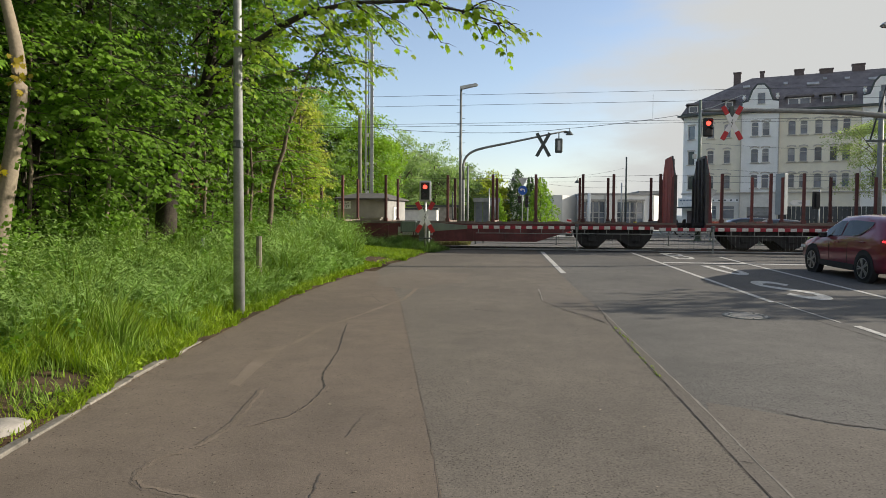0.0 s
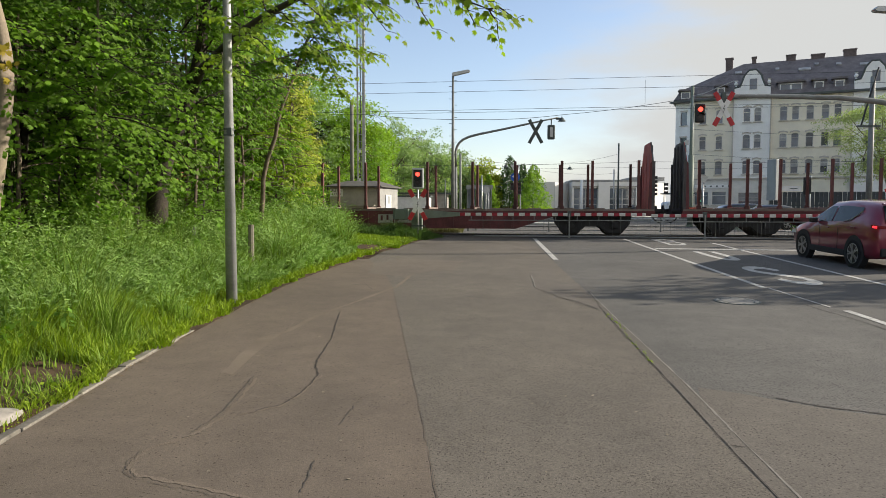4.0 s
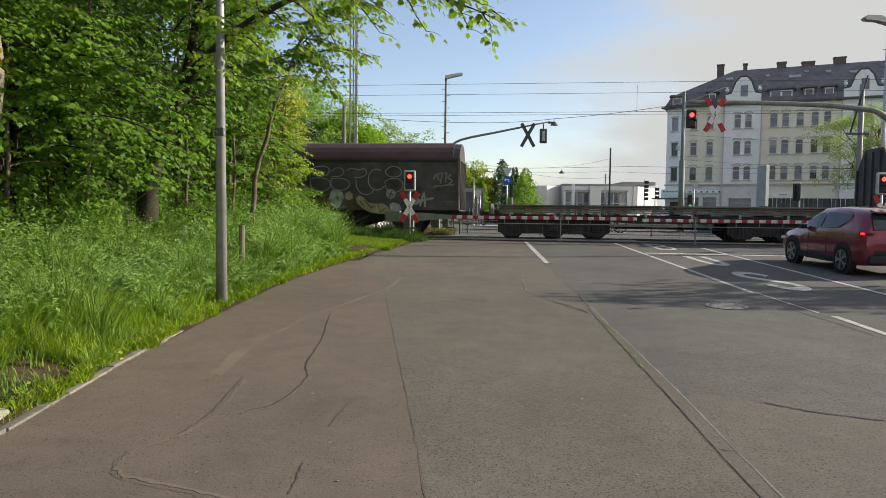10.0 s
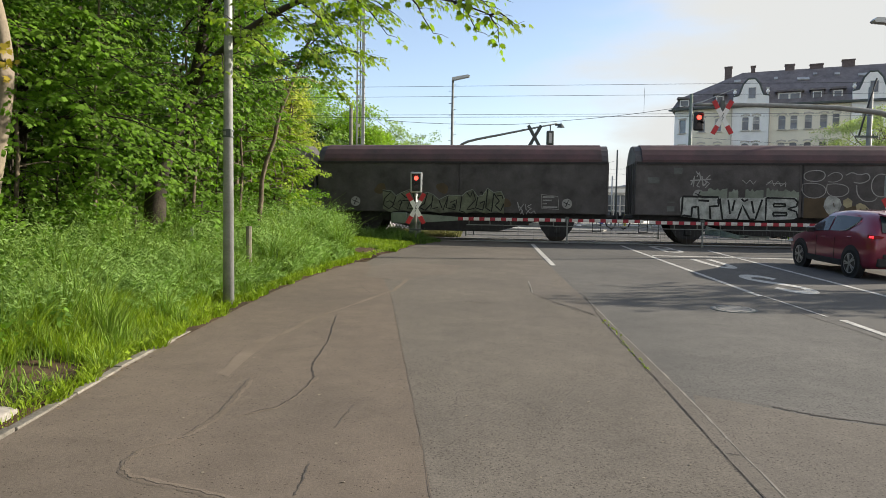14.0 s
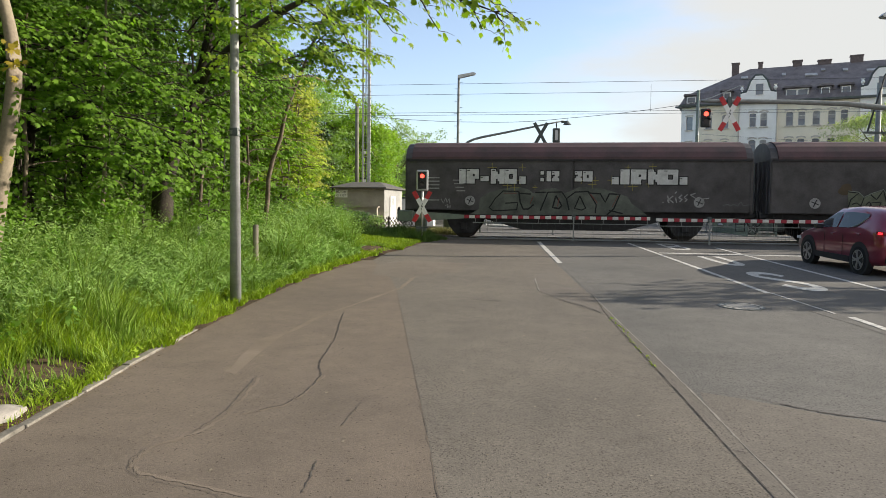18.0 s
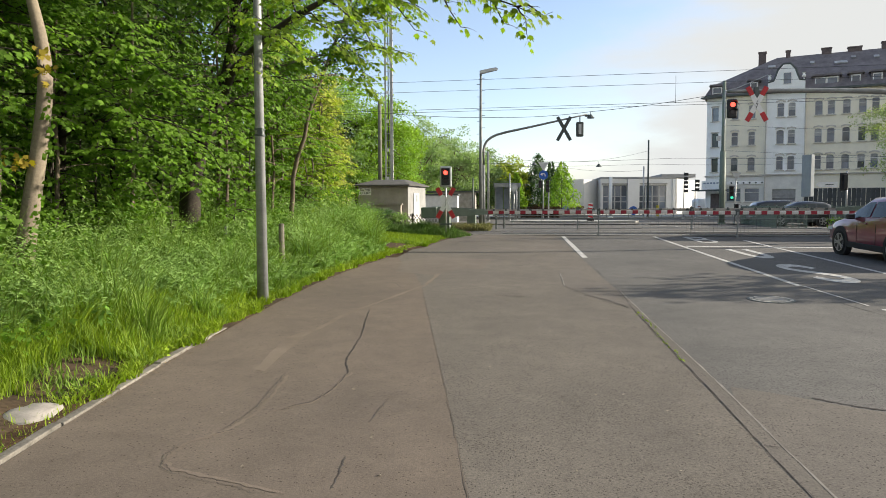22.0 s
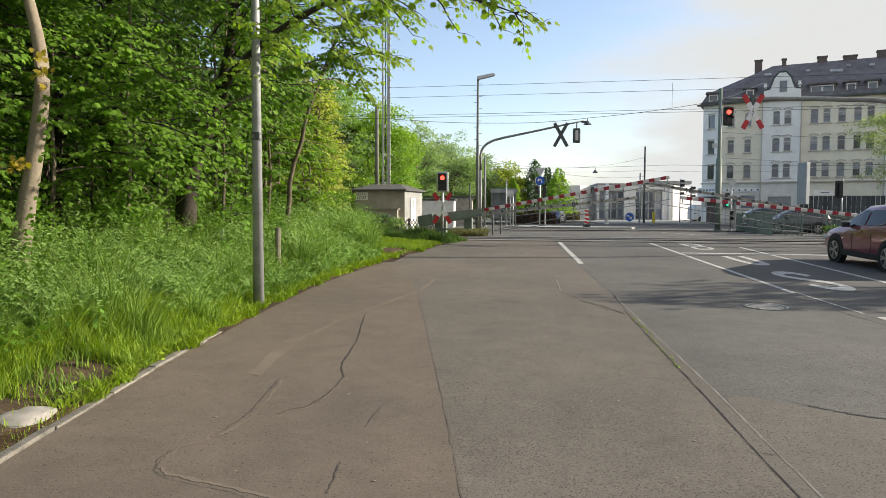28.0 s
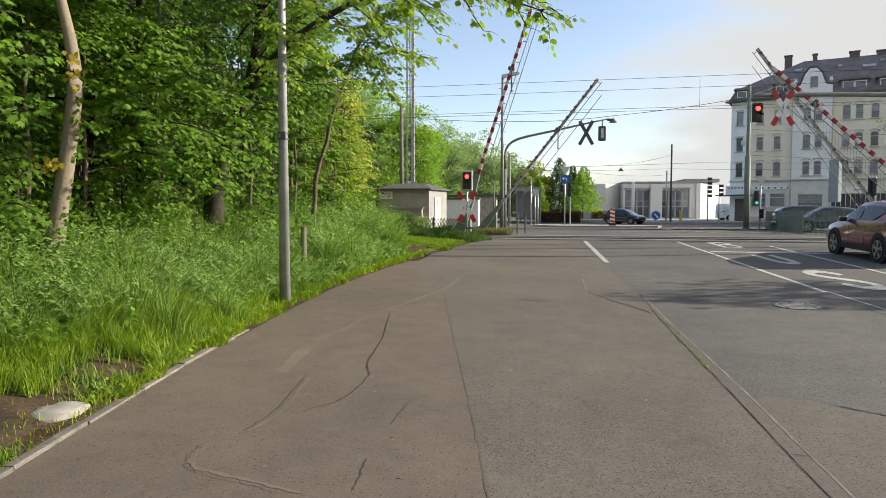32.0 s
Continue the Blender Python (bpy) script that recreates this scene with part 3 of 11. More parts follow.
letter("road_letter_b", [([(0.0, 0.0), (0.0, 1.0)], 0.17), ([(0.0, 0.95), (0.7, 0.95), (0.95, 0.75), (0.7, 0.53), (0.0, 0.53)], 0.14), ([(0.7, 0.53), (1.0, 0.3), (0.75, 0.05), (0.0, 0.05)], 0.14)], 7.35, 26.0, 0.62, 2.7)
letter("road_letter_u", [([(0.0, 1.0), (0.0, 0.25), (0.2, 0.05), (0.5, 0.0), (0.8, 0.05), (1.0, 0.25), (1.0, 1.0)], 0.20)], 7.32, 20.95, 0.50, 2.5)
letter("road_letter_s", [([(0.98, 0.76), (0.85, 0.92), (0.5, 1.0), (0.12, 0.92), (0.02, 0.76), (0.25, 0.60), (0.75, 0.42), (0.98, 0.24), (0.88, 0.07), (0.5, 0.0), (0.15, 0.08), (0.02, 0.24)], 0.21)], 7.15, 16.35, 0.68, 3.0)

# inspection cover in the lane
cover = thing("manhole_cover", Matrix.Translation((4.75, 12.5, gz(12.5) + 0.004)) @ Matrix.Rotation(math.atan(SLOPE), 4, "X"), "round iron manhole cover with a pale concrete filling, in the carriageway", "manhole cover")
part("frame", cyl(B(), (0, 0, -0.03), (0, 0, 0.004), 0.40, seg=40), STEEL_DARK, cover, smooth=False)
bm = B()
for r0, r1 in ((0.36, 0.30),):
    for k in range(40):
        a0, a1 = 2 * math.pi * k / 40, 2 * math.pi * (k + 1) / 40
        bm.faces.new([bm.verts.new((math.cos(a) * r, math.sin(a) * r, 0.008)) for a, r in ((a0, r0), (a1, r0), (a1, r1), (a0, r1))])
part("ring", bm, CONCRETE, cover)
part("lid", cyl(B(), (0, 0, -0.02), (0, 0, 0.008), 0.27, seg=36), mat("cover_filling", (0.27, 0.26, 0.24), 0.9, var=0.25, scale=8, grain=120), cover)
for k in range(8):
    a = 2 * math.pi * k / 8
    part("vent_slot", box(B(), (math.cos(a) * 0.33, math.sin(a) * 0.33, 0.010), (0.05, 0.02, 0.004), Euler((0, 0, a)).to_matrix()), PLASTIC_BLACK, cover)

# pale flat stone in the verge
bm = B()
bmesh.ops.create_icosphere(bm, subdivisions=3, radius=0.5)
for v in bm.verts:
    n1 = noise.noise(v.co * 2.3)
    v.co.x *= 0.46 + 0.10 * n1
    v.co.y *= 0.52 + 0.16 * n1
    v.co.z = v.co.z * 0.13 + 0.02 * noise.noise(v.co * 7)
single("flat_stone", bm, STONE_PALE, "pale flat stone sunk in the grass by the path", "stone", smooth=True, m=Matrix.Translation((-4.16, 5.6, gz(5.6) + 0.055)))

# bare trodden soil by the stone
single("bare_soil", outline(B(), [(left_x(4.6) - 0.10, 4.6), (left_x(5.4) - 0.09, 5.4), (left_x(6.4) - 0.10, 6.4), (left_x(7.2) - 0.16, 7.2), (-4.5, 7.3), (-4.9, 6.8), (-4.95, 6.2), (-4.8, 5.6), (-4.9, 5.0), (-4.5, 4.5)], 0.05), mat("brown_soil", (0.098, 0.060, 0.036), 0.95, spec=0.1, var=0.5, scale=4, bump=1.0, grain=30), "bare brown soil beside the path's edge", "soil", "structure")
# rails across the deck
for name, c in (("rail_near", -0.7535), ("rail_far", 0.7535)):
    bm = B()
    prism(bm, [(-0.035, -0.12), (0.035, -0.12), (0.035, 0.012), (0.028, 0.02), (-0.028, 0.02), (-0.035, 0.012)], "x", -160, 160)
    single(name, bm, RAIL, "steel railway rail", "rail", "structure", m=track_pose(0, c, 0.0))
bm = B()
for x0, x1 in ((-160, -5.2), (14.5, 160)):
    prism(bm, [(-2.4, -0.10), (2.4, -0.10), (1.7, -0.015), (-1.7, -0.015)], "x", x0, x1)
single("ballast_bed", bm, mat("ballast", (0.16, 0.14, 0.12), 0.95, var=0.5, scale=12, bump=1.0, grain=22), "grey ballast bed of the railway", "ballast", "structure", m=track_pose(0))
bm = B()
for c0, c1 in ((-0.70, -0.62), (0.62, 0.70), (-0.89, -0.80), (0.80, 0.89)):
    box(bm, (4.6, (c0 + c1) / 2, 0.008), (19.0, c1 - c0, 0.012))
single("flange_groove", bm, PLASTIC_BLACK, "dark grooves beside the rails in the crossing", "groove", "structure", m=track_pose(0))
bm = B()
for c0, c1 in ((-2.05, -1.75), (1.75, 2.05)):
    box(bm, (4.6, (c0 + c1) / 2, 0.004), (19.0, c1 - c0, 0.006))
single("deck_edge", bm, CONCRETE, "concrete edge beams of the crossing deck", "edge beam", "structure", m=track_pose(0))

# bare earth where the grass ends before the crossing
bm = B()
ring = []
for k in range(36):
    a = 2 * math.pi * k / 36
    y = 21.9 + 0.95 * math.sin(a) * (1 + 0.15 * math.sin(3 * a))
    ring.append((min(-3.05 + (0.82 + 0.12 * math.sin(5 * a)) * math.cos(a), left_x(y) - 0.03 - 0.05 * math.sin(7 * a)), y))
outline(bm, ring, 0.03)
single("bare_soil", bm, bpy.data.materials["brown_soil"], "bare brown earth beside the path's end", "soil", "structure")

# ---- the goods train ----
WAGON_DARK = mat("wagon_dark_brown", (0.086, 0.080, 0.080), 0.62, var=0.4, scale=1.2, bump=0.15, grain=30, tint=(0.038, 0.035, 0.035), rand=0.12)
WAGON_ROOF = mat("wagon_roof", (0.098, 0.052, 0.054), 0.75, var=0.35, scale=1.0, bump=0.15, grain=30, tint=(0.058, 0.043, 0.043))
WAGON_RED = mat("wagon_oxide_red", (0.155, 0.045, 0.047), 0.75, var=0.4, scale=1.5, bump=0.2, grain=25, tint=(0.075, 0.030, 0.031))
STAKE_RED = mat("stake_rusty_red", (0.125, 0.046, 0.043), 0.75, var=0.4, scale=3, tint=(0.08, 0.036, 0.032), rand=0.35)
ENDWALL_RED = mat("end_wall_red", (0.47, 0.105, 0.085), 0.72, var=0.35, scale=1.6, tint=(0.36, 0.10, 0.085))
UNDER = mat("underframe_black", (0.034, 0.033, 0.034), 0.8, var=0.4, scale=4)
WHEEL = mat("wheel_steel", (0.045, 0.038, 0.034), 0.6, metal=0.4, var=0.3, scale=4)
DECK_WOOD = mat("deck_planks", (0.23, 0.185, 0.155), 0.9, var=0.3, scale=3, rand=0.2)
TIMBER = mat("stacked_boards", (0.17, 0.155, 0.125), 0.9, var=0.35, scale=3, rand=0.3)
SPRAY_SILVER = mat("silver_spray", (0.44, 0.455, 0.435), 0.7, var=0.35, scale=3.5, tint=(0.17, 0.185, 0.17))
SPRAY_PALE = mat("pale_spray", (0.33, 0.33, 0.32), 0.8, var=0.35, scale=3)
SPRAY_BLACK = mat("black_spray", (0.012, 0.013, 0.013), 0.8, var=0.2, scale=3)
SPRAY_CREAM = mat("cream_spray", (0.36, 0.32, 0.20), 0.8, var=0.3, scale=2.5)
SPRAY_BROWN = mat("brown_spray", (0.085, 0.062, 0.036), 0.8, var=0.3, scale=2)
SPRAY_GREEN = mat("green_grey_spray", (0.20, 0.23, 0.19), 0.8, var=0.35, scale=2)
SPRAY_YELLOW = mat("yellow_spray", (0.30, 0.26, 0.06), 0.8, var=0.2, scale=3)
SPRAY_CLOUD = mat("cloud_spray", (0.125, 0.135, 0.112), 0.8, var=0.45, scale=1.6, tint=(0.06, 0.066, 0.056), detail=9)
SPRAY_FADED = mat("faded_spray", (0.150, 0.165, 0.115), 0.8, var=0.5, scale=2.2, tint=(0.07, 0.075, 0.05), detail=9)
SPRAY_RUST = mat("rust_spray", (0.16, 0.05, 0.035), 0.8, var=0.3, scale=3)
SPRAY_GREY = mat("grey_spray", (0.13, 0.14, 0.135), 0.8, var=0.4, scale=2)


def text_mesh(body, size, offset=0.0, thick=0.004, shear=0.0):
    cu = bpy.data.curves.new("writing", "FONT")
    cu.body, cu.size, cu.extrude, cu.offset, cu.shear = body, size, thick, offset, shear
    cu.align_x, cu.align_y = "CENTER", "CENTER"
    cu.resolution_u = 3
    ob = bpy.data.objects.new("writing", cu)
    scene.collection.objects.link(ob)
    me = bpy.data.meshes.new_from_object(ob.evaluated_get(bpy.context.evaluated_depsgraph_get()))
    bpy.data.objects.remove(ob)
    bpy.data.curves.remove(cu)
    return me


SIDE = Matrix.Rotation(radians(90), 4, "X")


def blob(bm, x, z, y, rx, rz, seed, wob=0.12, n=28):
    rs = random.Random(seed)
    ph = [rs.uniform(0, 6.28) for _ in range(3)]
    pts = []
    for k in range(n):
        a = 2 * math.pi * k / n
        r = 1 + wob * (math.sin(2 * a + ph[0]) + 0.6 * math.sin(3 * a + ph[1]) + 0.4 * math.sin(5 * a + ph[2]))
        pts.append(bm.verts.new((x + math.cos(a) * rx * r, y, z + math.sin(a) * rz * r)))
    bm.faces.new(pts)
    return bm


def stroke(bm, pts, y, w, closed=False):
    """A sprayed line on the near side through (x, z) pts."""
    ps = [Vector((p[0], 0, p[1])) for p in pts]
    if closed:
        ps.append(ps[0])
    rows = []
    for i, p in enumerate(ps):
        d = (ps[min(i + 1, len(ps) - 1)] - ps[max(0, i - 1)])
        d = d.normalized() if d.length > 1e-6 else Vector((1, 0, 0))
        nn = Vector((-d.z, 0, d.x)) * w / 2
        rows.append((bm.verts.new((p.x - nn.x, y, p.z - nn.z)), bm.verts.new((p.x + nn.x, y, p.z + nn.z))))
    for a, b in zip(rows, rows[1:]):
        bm.faces.new((a[0], a[1], b[1], b[0]))
    return bm


AXLES = []      # (axle object, its place on the wagon)


def wheelset(parent, x, r=0.46):
    bm = B()
    cyl(bm, (0, -0.75, 0), (0, 0.75, 0), 0.08, seg=10)
    for sy in (-1, 1):
        cyl(bm, (0, sy * 0.68, 0), (0, sy * 0.81, 0), r, seg=28)
        cyl(bm, (0, sy * 0.66, 0), (0, sy * 0.69, 0), r + 0.03, seg=28)
        cyl(bm, (0, sy * 0.80, 0), (0, sy * 0.84, 0), 0.16, seg=14)
        for k in range(5):
            a = 2 * math.pi * k / 5
            cyl(bm, (math.cos(a) * 0.27, sy * 0.80, math.sin(a) * 0.27), (math.cos(a) * 0.27, sy * 0.822, math.sin(a) * 0.27), 0.06, seg=8)
    ob = part("wheelset", bm, WHEEL, parent, m=Matrix.Translation((x, 0, r)))
    AXLES.append((ob, x, r))
    return ob


def buffers(parent, half, over=0.6):
    for sx in (-1, 1):
        for sy in (-0.875, 0.875):
            bm = B()
            cyl(bm, (sx * half, sy, 1.05), (sx * (half + over * 0.62), sy, 1.05), 0.11, 0.09, seg=12)
            cyl(bm, (sx * (half + over * 0.6), sy, 1.05), (sx * (half + over * 0.68), sy, 1.05), 0.24, seg=18)
            part("buffer", bm, UNDER, parent, smooth=False)
        bm = B()
        tube(bm, [(sx * half, 0.0, 0.98), (sx * (half + 0.22), 0, 0.92), (sx * (half + 0.42), 0, 0.98)], 0.045, 8)
        box(bm, (sx * (half + 0.12), 0, 0.98), (0.2, 0.12, 0.14))
        part("coupling", bm, UNDER, parent)
        bm = B()
        tube(bm, [(sx * half, -0.5, 0.9), (sx * (half + 0.1), -0.5, 0.68), (sx * (half + 0.3), -0.45, 0.56), (sx * (half + 0.42), -0.4, 0.66)], 0.03, 7)
        part("brake_hose", bm, PLASTIC_BLACK, parent)


def axle_guard(parent, x):
    """Axle guard, leaf spring and axle box on both sides."""
    for sy in (-0.95, 0.95):
        bm = B()
        prism(bm, [(x - 0.80, 0.98), (x - 0.66, 0.55), (x - 0.40, 0.20), (x + 0.40, 0.20), (x + 0.66, 0.55), (x + 0.80, 0.98)], "y", sy - 0.02, sy + 0.02)
        for k in range(5):
            w = 0.62 - k * 0.09
            box(bm, (x, sy * 1.04, 0.86 - k * 0.03), (2 * w, 0.09, 0.026))
        box(bm, (x, sy * 1.05, 0.50), (0.28, 0.16, 0.28), bevel=0.02)
        part("axle_guard", bm, UNDER, parent)


def closed_wagon(half, base, label, plates):
    w = thing("closed_wagon", track_pose(0), label, "railway wagon", "wagons of the goods train")
    y0 = 1.33
    # body in sheet-metal panels
    bm = B()
    box(bm, (0, 0, 2.26), (2 * half - 0.12, 2 * y0 - 0.06, 2.18))
    part("body", bm, WAGON_DARK, w)
    n = 2
    for sy in (-1, 1):
        for k in range(n):
            x0, x1 = -half + k * half + 0.02, -half + (k + 1) * half - 0.02
            bm = B()
            box(bm, ((x0 + x1) / 2, sy * (y0 - 0.005), 2.26), (x1 - x0, 0.05, 2.14), bevel=0.012)
            box(bm, (x0 + 0.06, sy * (y0 + 0.012), 2.26), (0.05, 0.05, 2.1))
            box(bm, (x1 - 0.06, sy * (y0 + 0.012), 2.26), (0.05, 0.05, 2.1))
            d = part("sliding_wall", bm, WAGON_DARK, w)
            if sy < 0:
                bm = B()
                for j in range(1, 5):
                    xx = x0 + (x1 - x0) * j / 5
                    box(bm, (xx, -(y0 + 0.018), 2.26), (0.012, 0.006, 2.0))
                pieces("panel_seam", bm, WAGON_DARK, d)
                bm = B()
                xx, zz = plates[k]
                cyl(bm, (xx, -(y0 + 0.02), zz), (xx, -(y0 + 0.028), zz), 0.21, seg=24)
                part("hand_wheel_plate", bm, SPRAY_PALE, d, "pale round plate round the locking handle")
                bm = B()
                for a in (0.4, 1.97):
                    box(bm, (xx, -(y0 + 0.04), zz), (0.30, 0.02, 0.035), Euler((0, a, 0)).to_matrix())
                part("locking_handle", bm, UNDER, d)
    # arched roof
    prof = [(-y0 - 0.03, 3.32), (-y0 - 0.03, 3.44), (-1.22, 3.66), (-1.0, 3.88), (-0.65, 4.06), (-0.25, 4.14), (0.25, 4.14), (0.65, 4.06), (1.0, 3.88), (1.22, 3.66), (y0 + 0.03, 3.44), (y0 + 0.03, 3.32)]
    bm = B()
    prism(bm, prof, "x", -half + 0.28, half - 0.28)
    part("roof", bm, WAGON_ROOF, w)
    for sx in (-1, 1):
        bm = B()
        prism(bm, [(p * 0.97, z - 0.05) for p, z in prof], "x", sx * (half - 0.28), sx * half)
        part("roof_end", bm, WAGON_DARK, w)
        bm = B()
        box(bm, (sx * (half - 0.02), 0, 2.26), (0.07, 2.62, 2.2))
        for yy in (-1.0, -0.5, 0, 0.5, 1.0):
            box(bm, (sx * (half + 0.03), yy, 2.26), (0.06, 0.08, 2.1))
        pieces("end_wall", bm, WAGON_DARK, w)
    for sy in (-1, 1):
        bm = B()
        box(bm, (0, sy * (y0 + 0.045), 3.30), (2 * half - 0.1, 0.06, 0.07))
        part("roof_rail", bm, UNDER, w)
    # underframe with its deep middle
    for sy in (-0.95, 0.95):
        bm = B()
        prism(bm, [(-half, 1.17), (half, 1.17), (half, 0.98), (base / 2 - 0.6, 0.90), (base / 2 - 2.5, 0.38), (-base / 2 + 2.5, 0.38), (-base / 2 + 0.6, 0.90), (-half, 0.98)], "y", sy - 0.03, sy + 0.03)
        part("sole_bar", bm, UNDER, w)
    bm = B()
    box(bm, (0, 0, 1.08), (2 * half - 0.1, 1.9, 0.14))
    for xx in (-1.6, 0.2, 1.4):
        box(bm, (xx, 0.1, 0.75), (0.7, 0.6, 0.36), bevel=0.03)
    part("underframe", bm, UNDER, w)
    for sx in (-1, 1):
        axle_guard(w, sx * base / 2)
        wheelset(w, sx * base / 2)
        bm = B()
        for k in range(3):
            box(bm, (sx * (half - 0.4), -1.2, 0.45 + k * 0.28), (0.36, 0.18, 0.03))
        box(bm, (sx * (half - 0.57), -1.2, 0.8), (0.03, 0.03, 0.75))
        box(bm, (sx * (half - 0.23), -1.2, 0.8), (0.03, 0.03, 0.75))
        part("step", bm, UNDER, w)
    buffers(w, half)
    return w


def bogie(parent, x):
    for sy in (-1.0, 1.0):
        bm = B()
        prism(bm, [(x - 1.62, 0.92), (x + 1.62, 0.92), (x + 1.52, 0.50), (x + 1.22, 0.14), (x + 0.62, 0.14), (x + 0.36, 0.34), (x + 0.30, 0.42), (x - 0.30, 0.42), (x - 0.36, 0.34), (x - 0.62, 0.14), (x - 1.22, 0.14), (x - 1.52, 0.50)], "y", sy - 0.05, sy + 0.05)
        for xx in (x - 0.9, x + 0.9):
            box(bm, (xx, sy * 1.08, 0.47), (0.30, 0.12, 0.26), bevel=0.02)
            for dx in (-0.2, 0.2):
                cyl(bm, (xx + dx, sy * 1.06, 0.58), (xx + dx, sy * 1.06, 0.80), 0.08, seg=8)
        part("bogie_frame", bm, UNDER, parent)
    bm = B()
    box(bm, (x, 0, 0.66), (0.6, 2.0, 0.3), bevel=0.03)
    part("bolster", bm, UNDER, parent)
    for dx in (-0.9, 0.9):
        wheelset(parent, x + dx)


def long_bogie(parent, x):
    for sy in (-1.12, 1.12):
        bm = B()
        low = [(x + 2.33, 0.92), (x + 2.33, 0.30), (x + 2.2, 0.26), (x + 2.05, 0.13), (x + 1.42, 0.13), (x + 1.28, 0.25), (x + 0.42, 0.25), (x + 0.30, 0.13), (x - 0.30, 0.13), (x - 0.42, 0.25), (x - 1.28, 0.25), (x - 1.42, 0.13), (x - 2.05, 0.13), (x - 2.2, 0.26), (x - 2.33, 0.30), (x - 2.33, 0.92)]
        prism(bm, low, "y", sy - 0.04, sy + 0.04)
        part("bogie_frame", bm, UNDER, parent)
        for xx in (x - 1.75, x, x + 1.75):
            bm = box(B(), (xx, sy * 1.045, 0.48), (0.34, 0.07, 0.30), bevel=0.02)
            part("axle_box", bm, UNDER, parent)
        for dx in (-1.3, -0.45, 0.45, 1.3):
            part("spring_plate", box(B(), (x + dx, sy * 1.04, 0.72), (0.60, 0.05, 0.10), bevel=0.01), UNDER, parent)
    bm = B()
    box(bm, (x, 0, 0.66), (0.6, 2.1, 0.3), bevel=0.03)
    part("bolster", bm, UNDER, parent)
    for dx in (-1.75, 0.0, 1.75):
        wheelset(parent, x + dx)


def flat_body(w, half, bogies, material, deep=0.38, bogie_kind=bogie):
    for sy in (-1.28, 1.28):
        bm = B()
        prism(bm, [(-half, 1.05), (half, 1.05), (half, 0.85), (bogies - 1.6, 0.83), (bogies - 3.2, deep), (-bogies + 3.2, deep), (-bogies + 1.6, 0.83), (-half, 0.85)], "y", sy - 0.04, sy + 0.04)
        box(bm, (0, sy, 1.03), (2 * half, 0.14, 0.05))
        box(bm, (0, sy, deep + 0.02), (2 * (bogies - 3.2), 0.14, 0.04))
        for k in range(9):
            box(bm, (-bogies + 3.4 + k * (2 * bogies - 6.8) / 8, sy, (deep + 1.03) / 2), (0.05, 0.16, 1.03 - deep - 0.06))
        part("side_beam", bm, material, w)
    bm = B()
    box(bm, (0, 0, 0.97), (2 * half - 0.05, 2.46, 0.17))
    part("underframe", bm, UNDER, w)
    for x in (-bogies, bogies):
        bogie_kind(w, x)
    buffers(w, half)


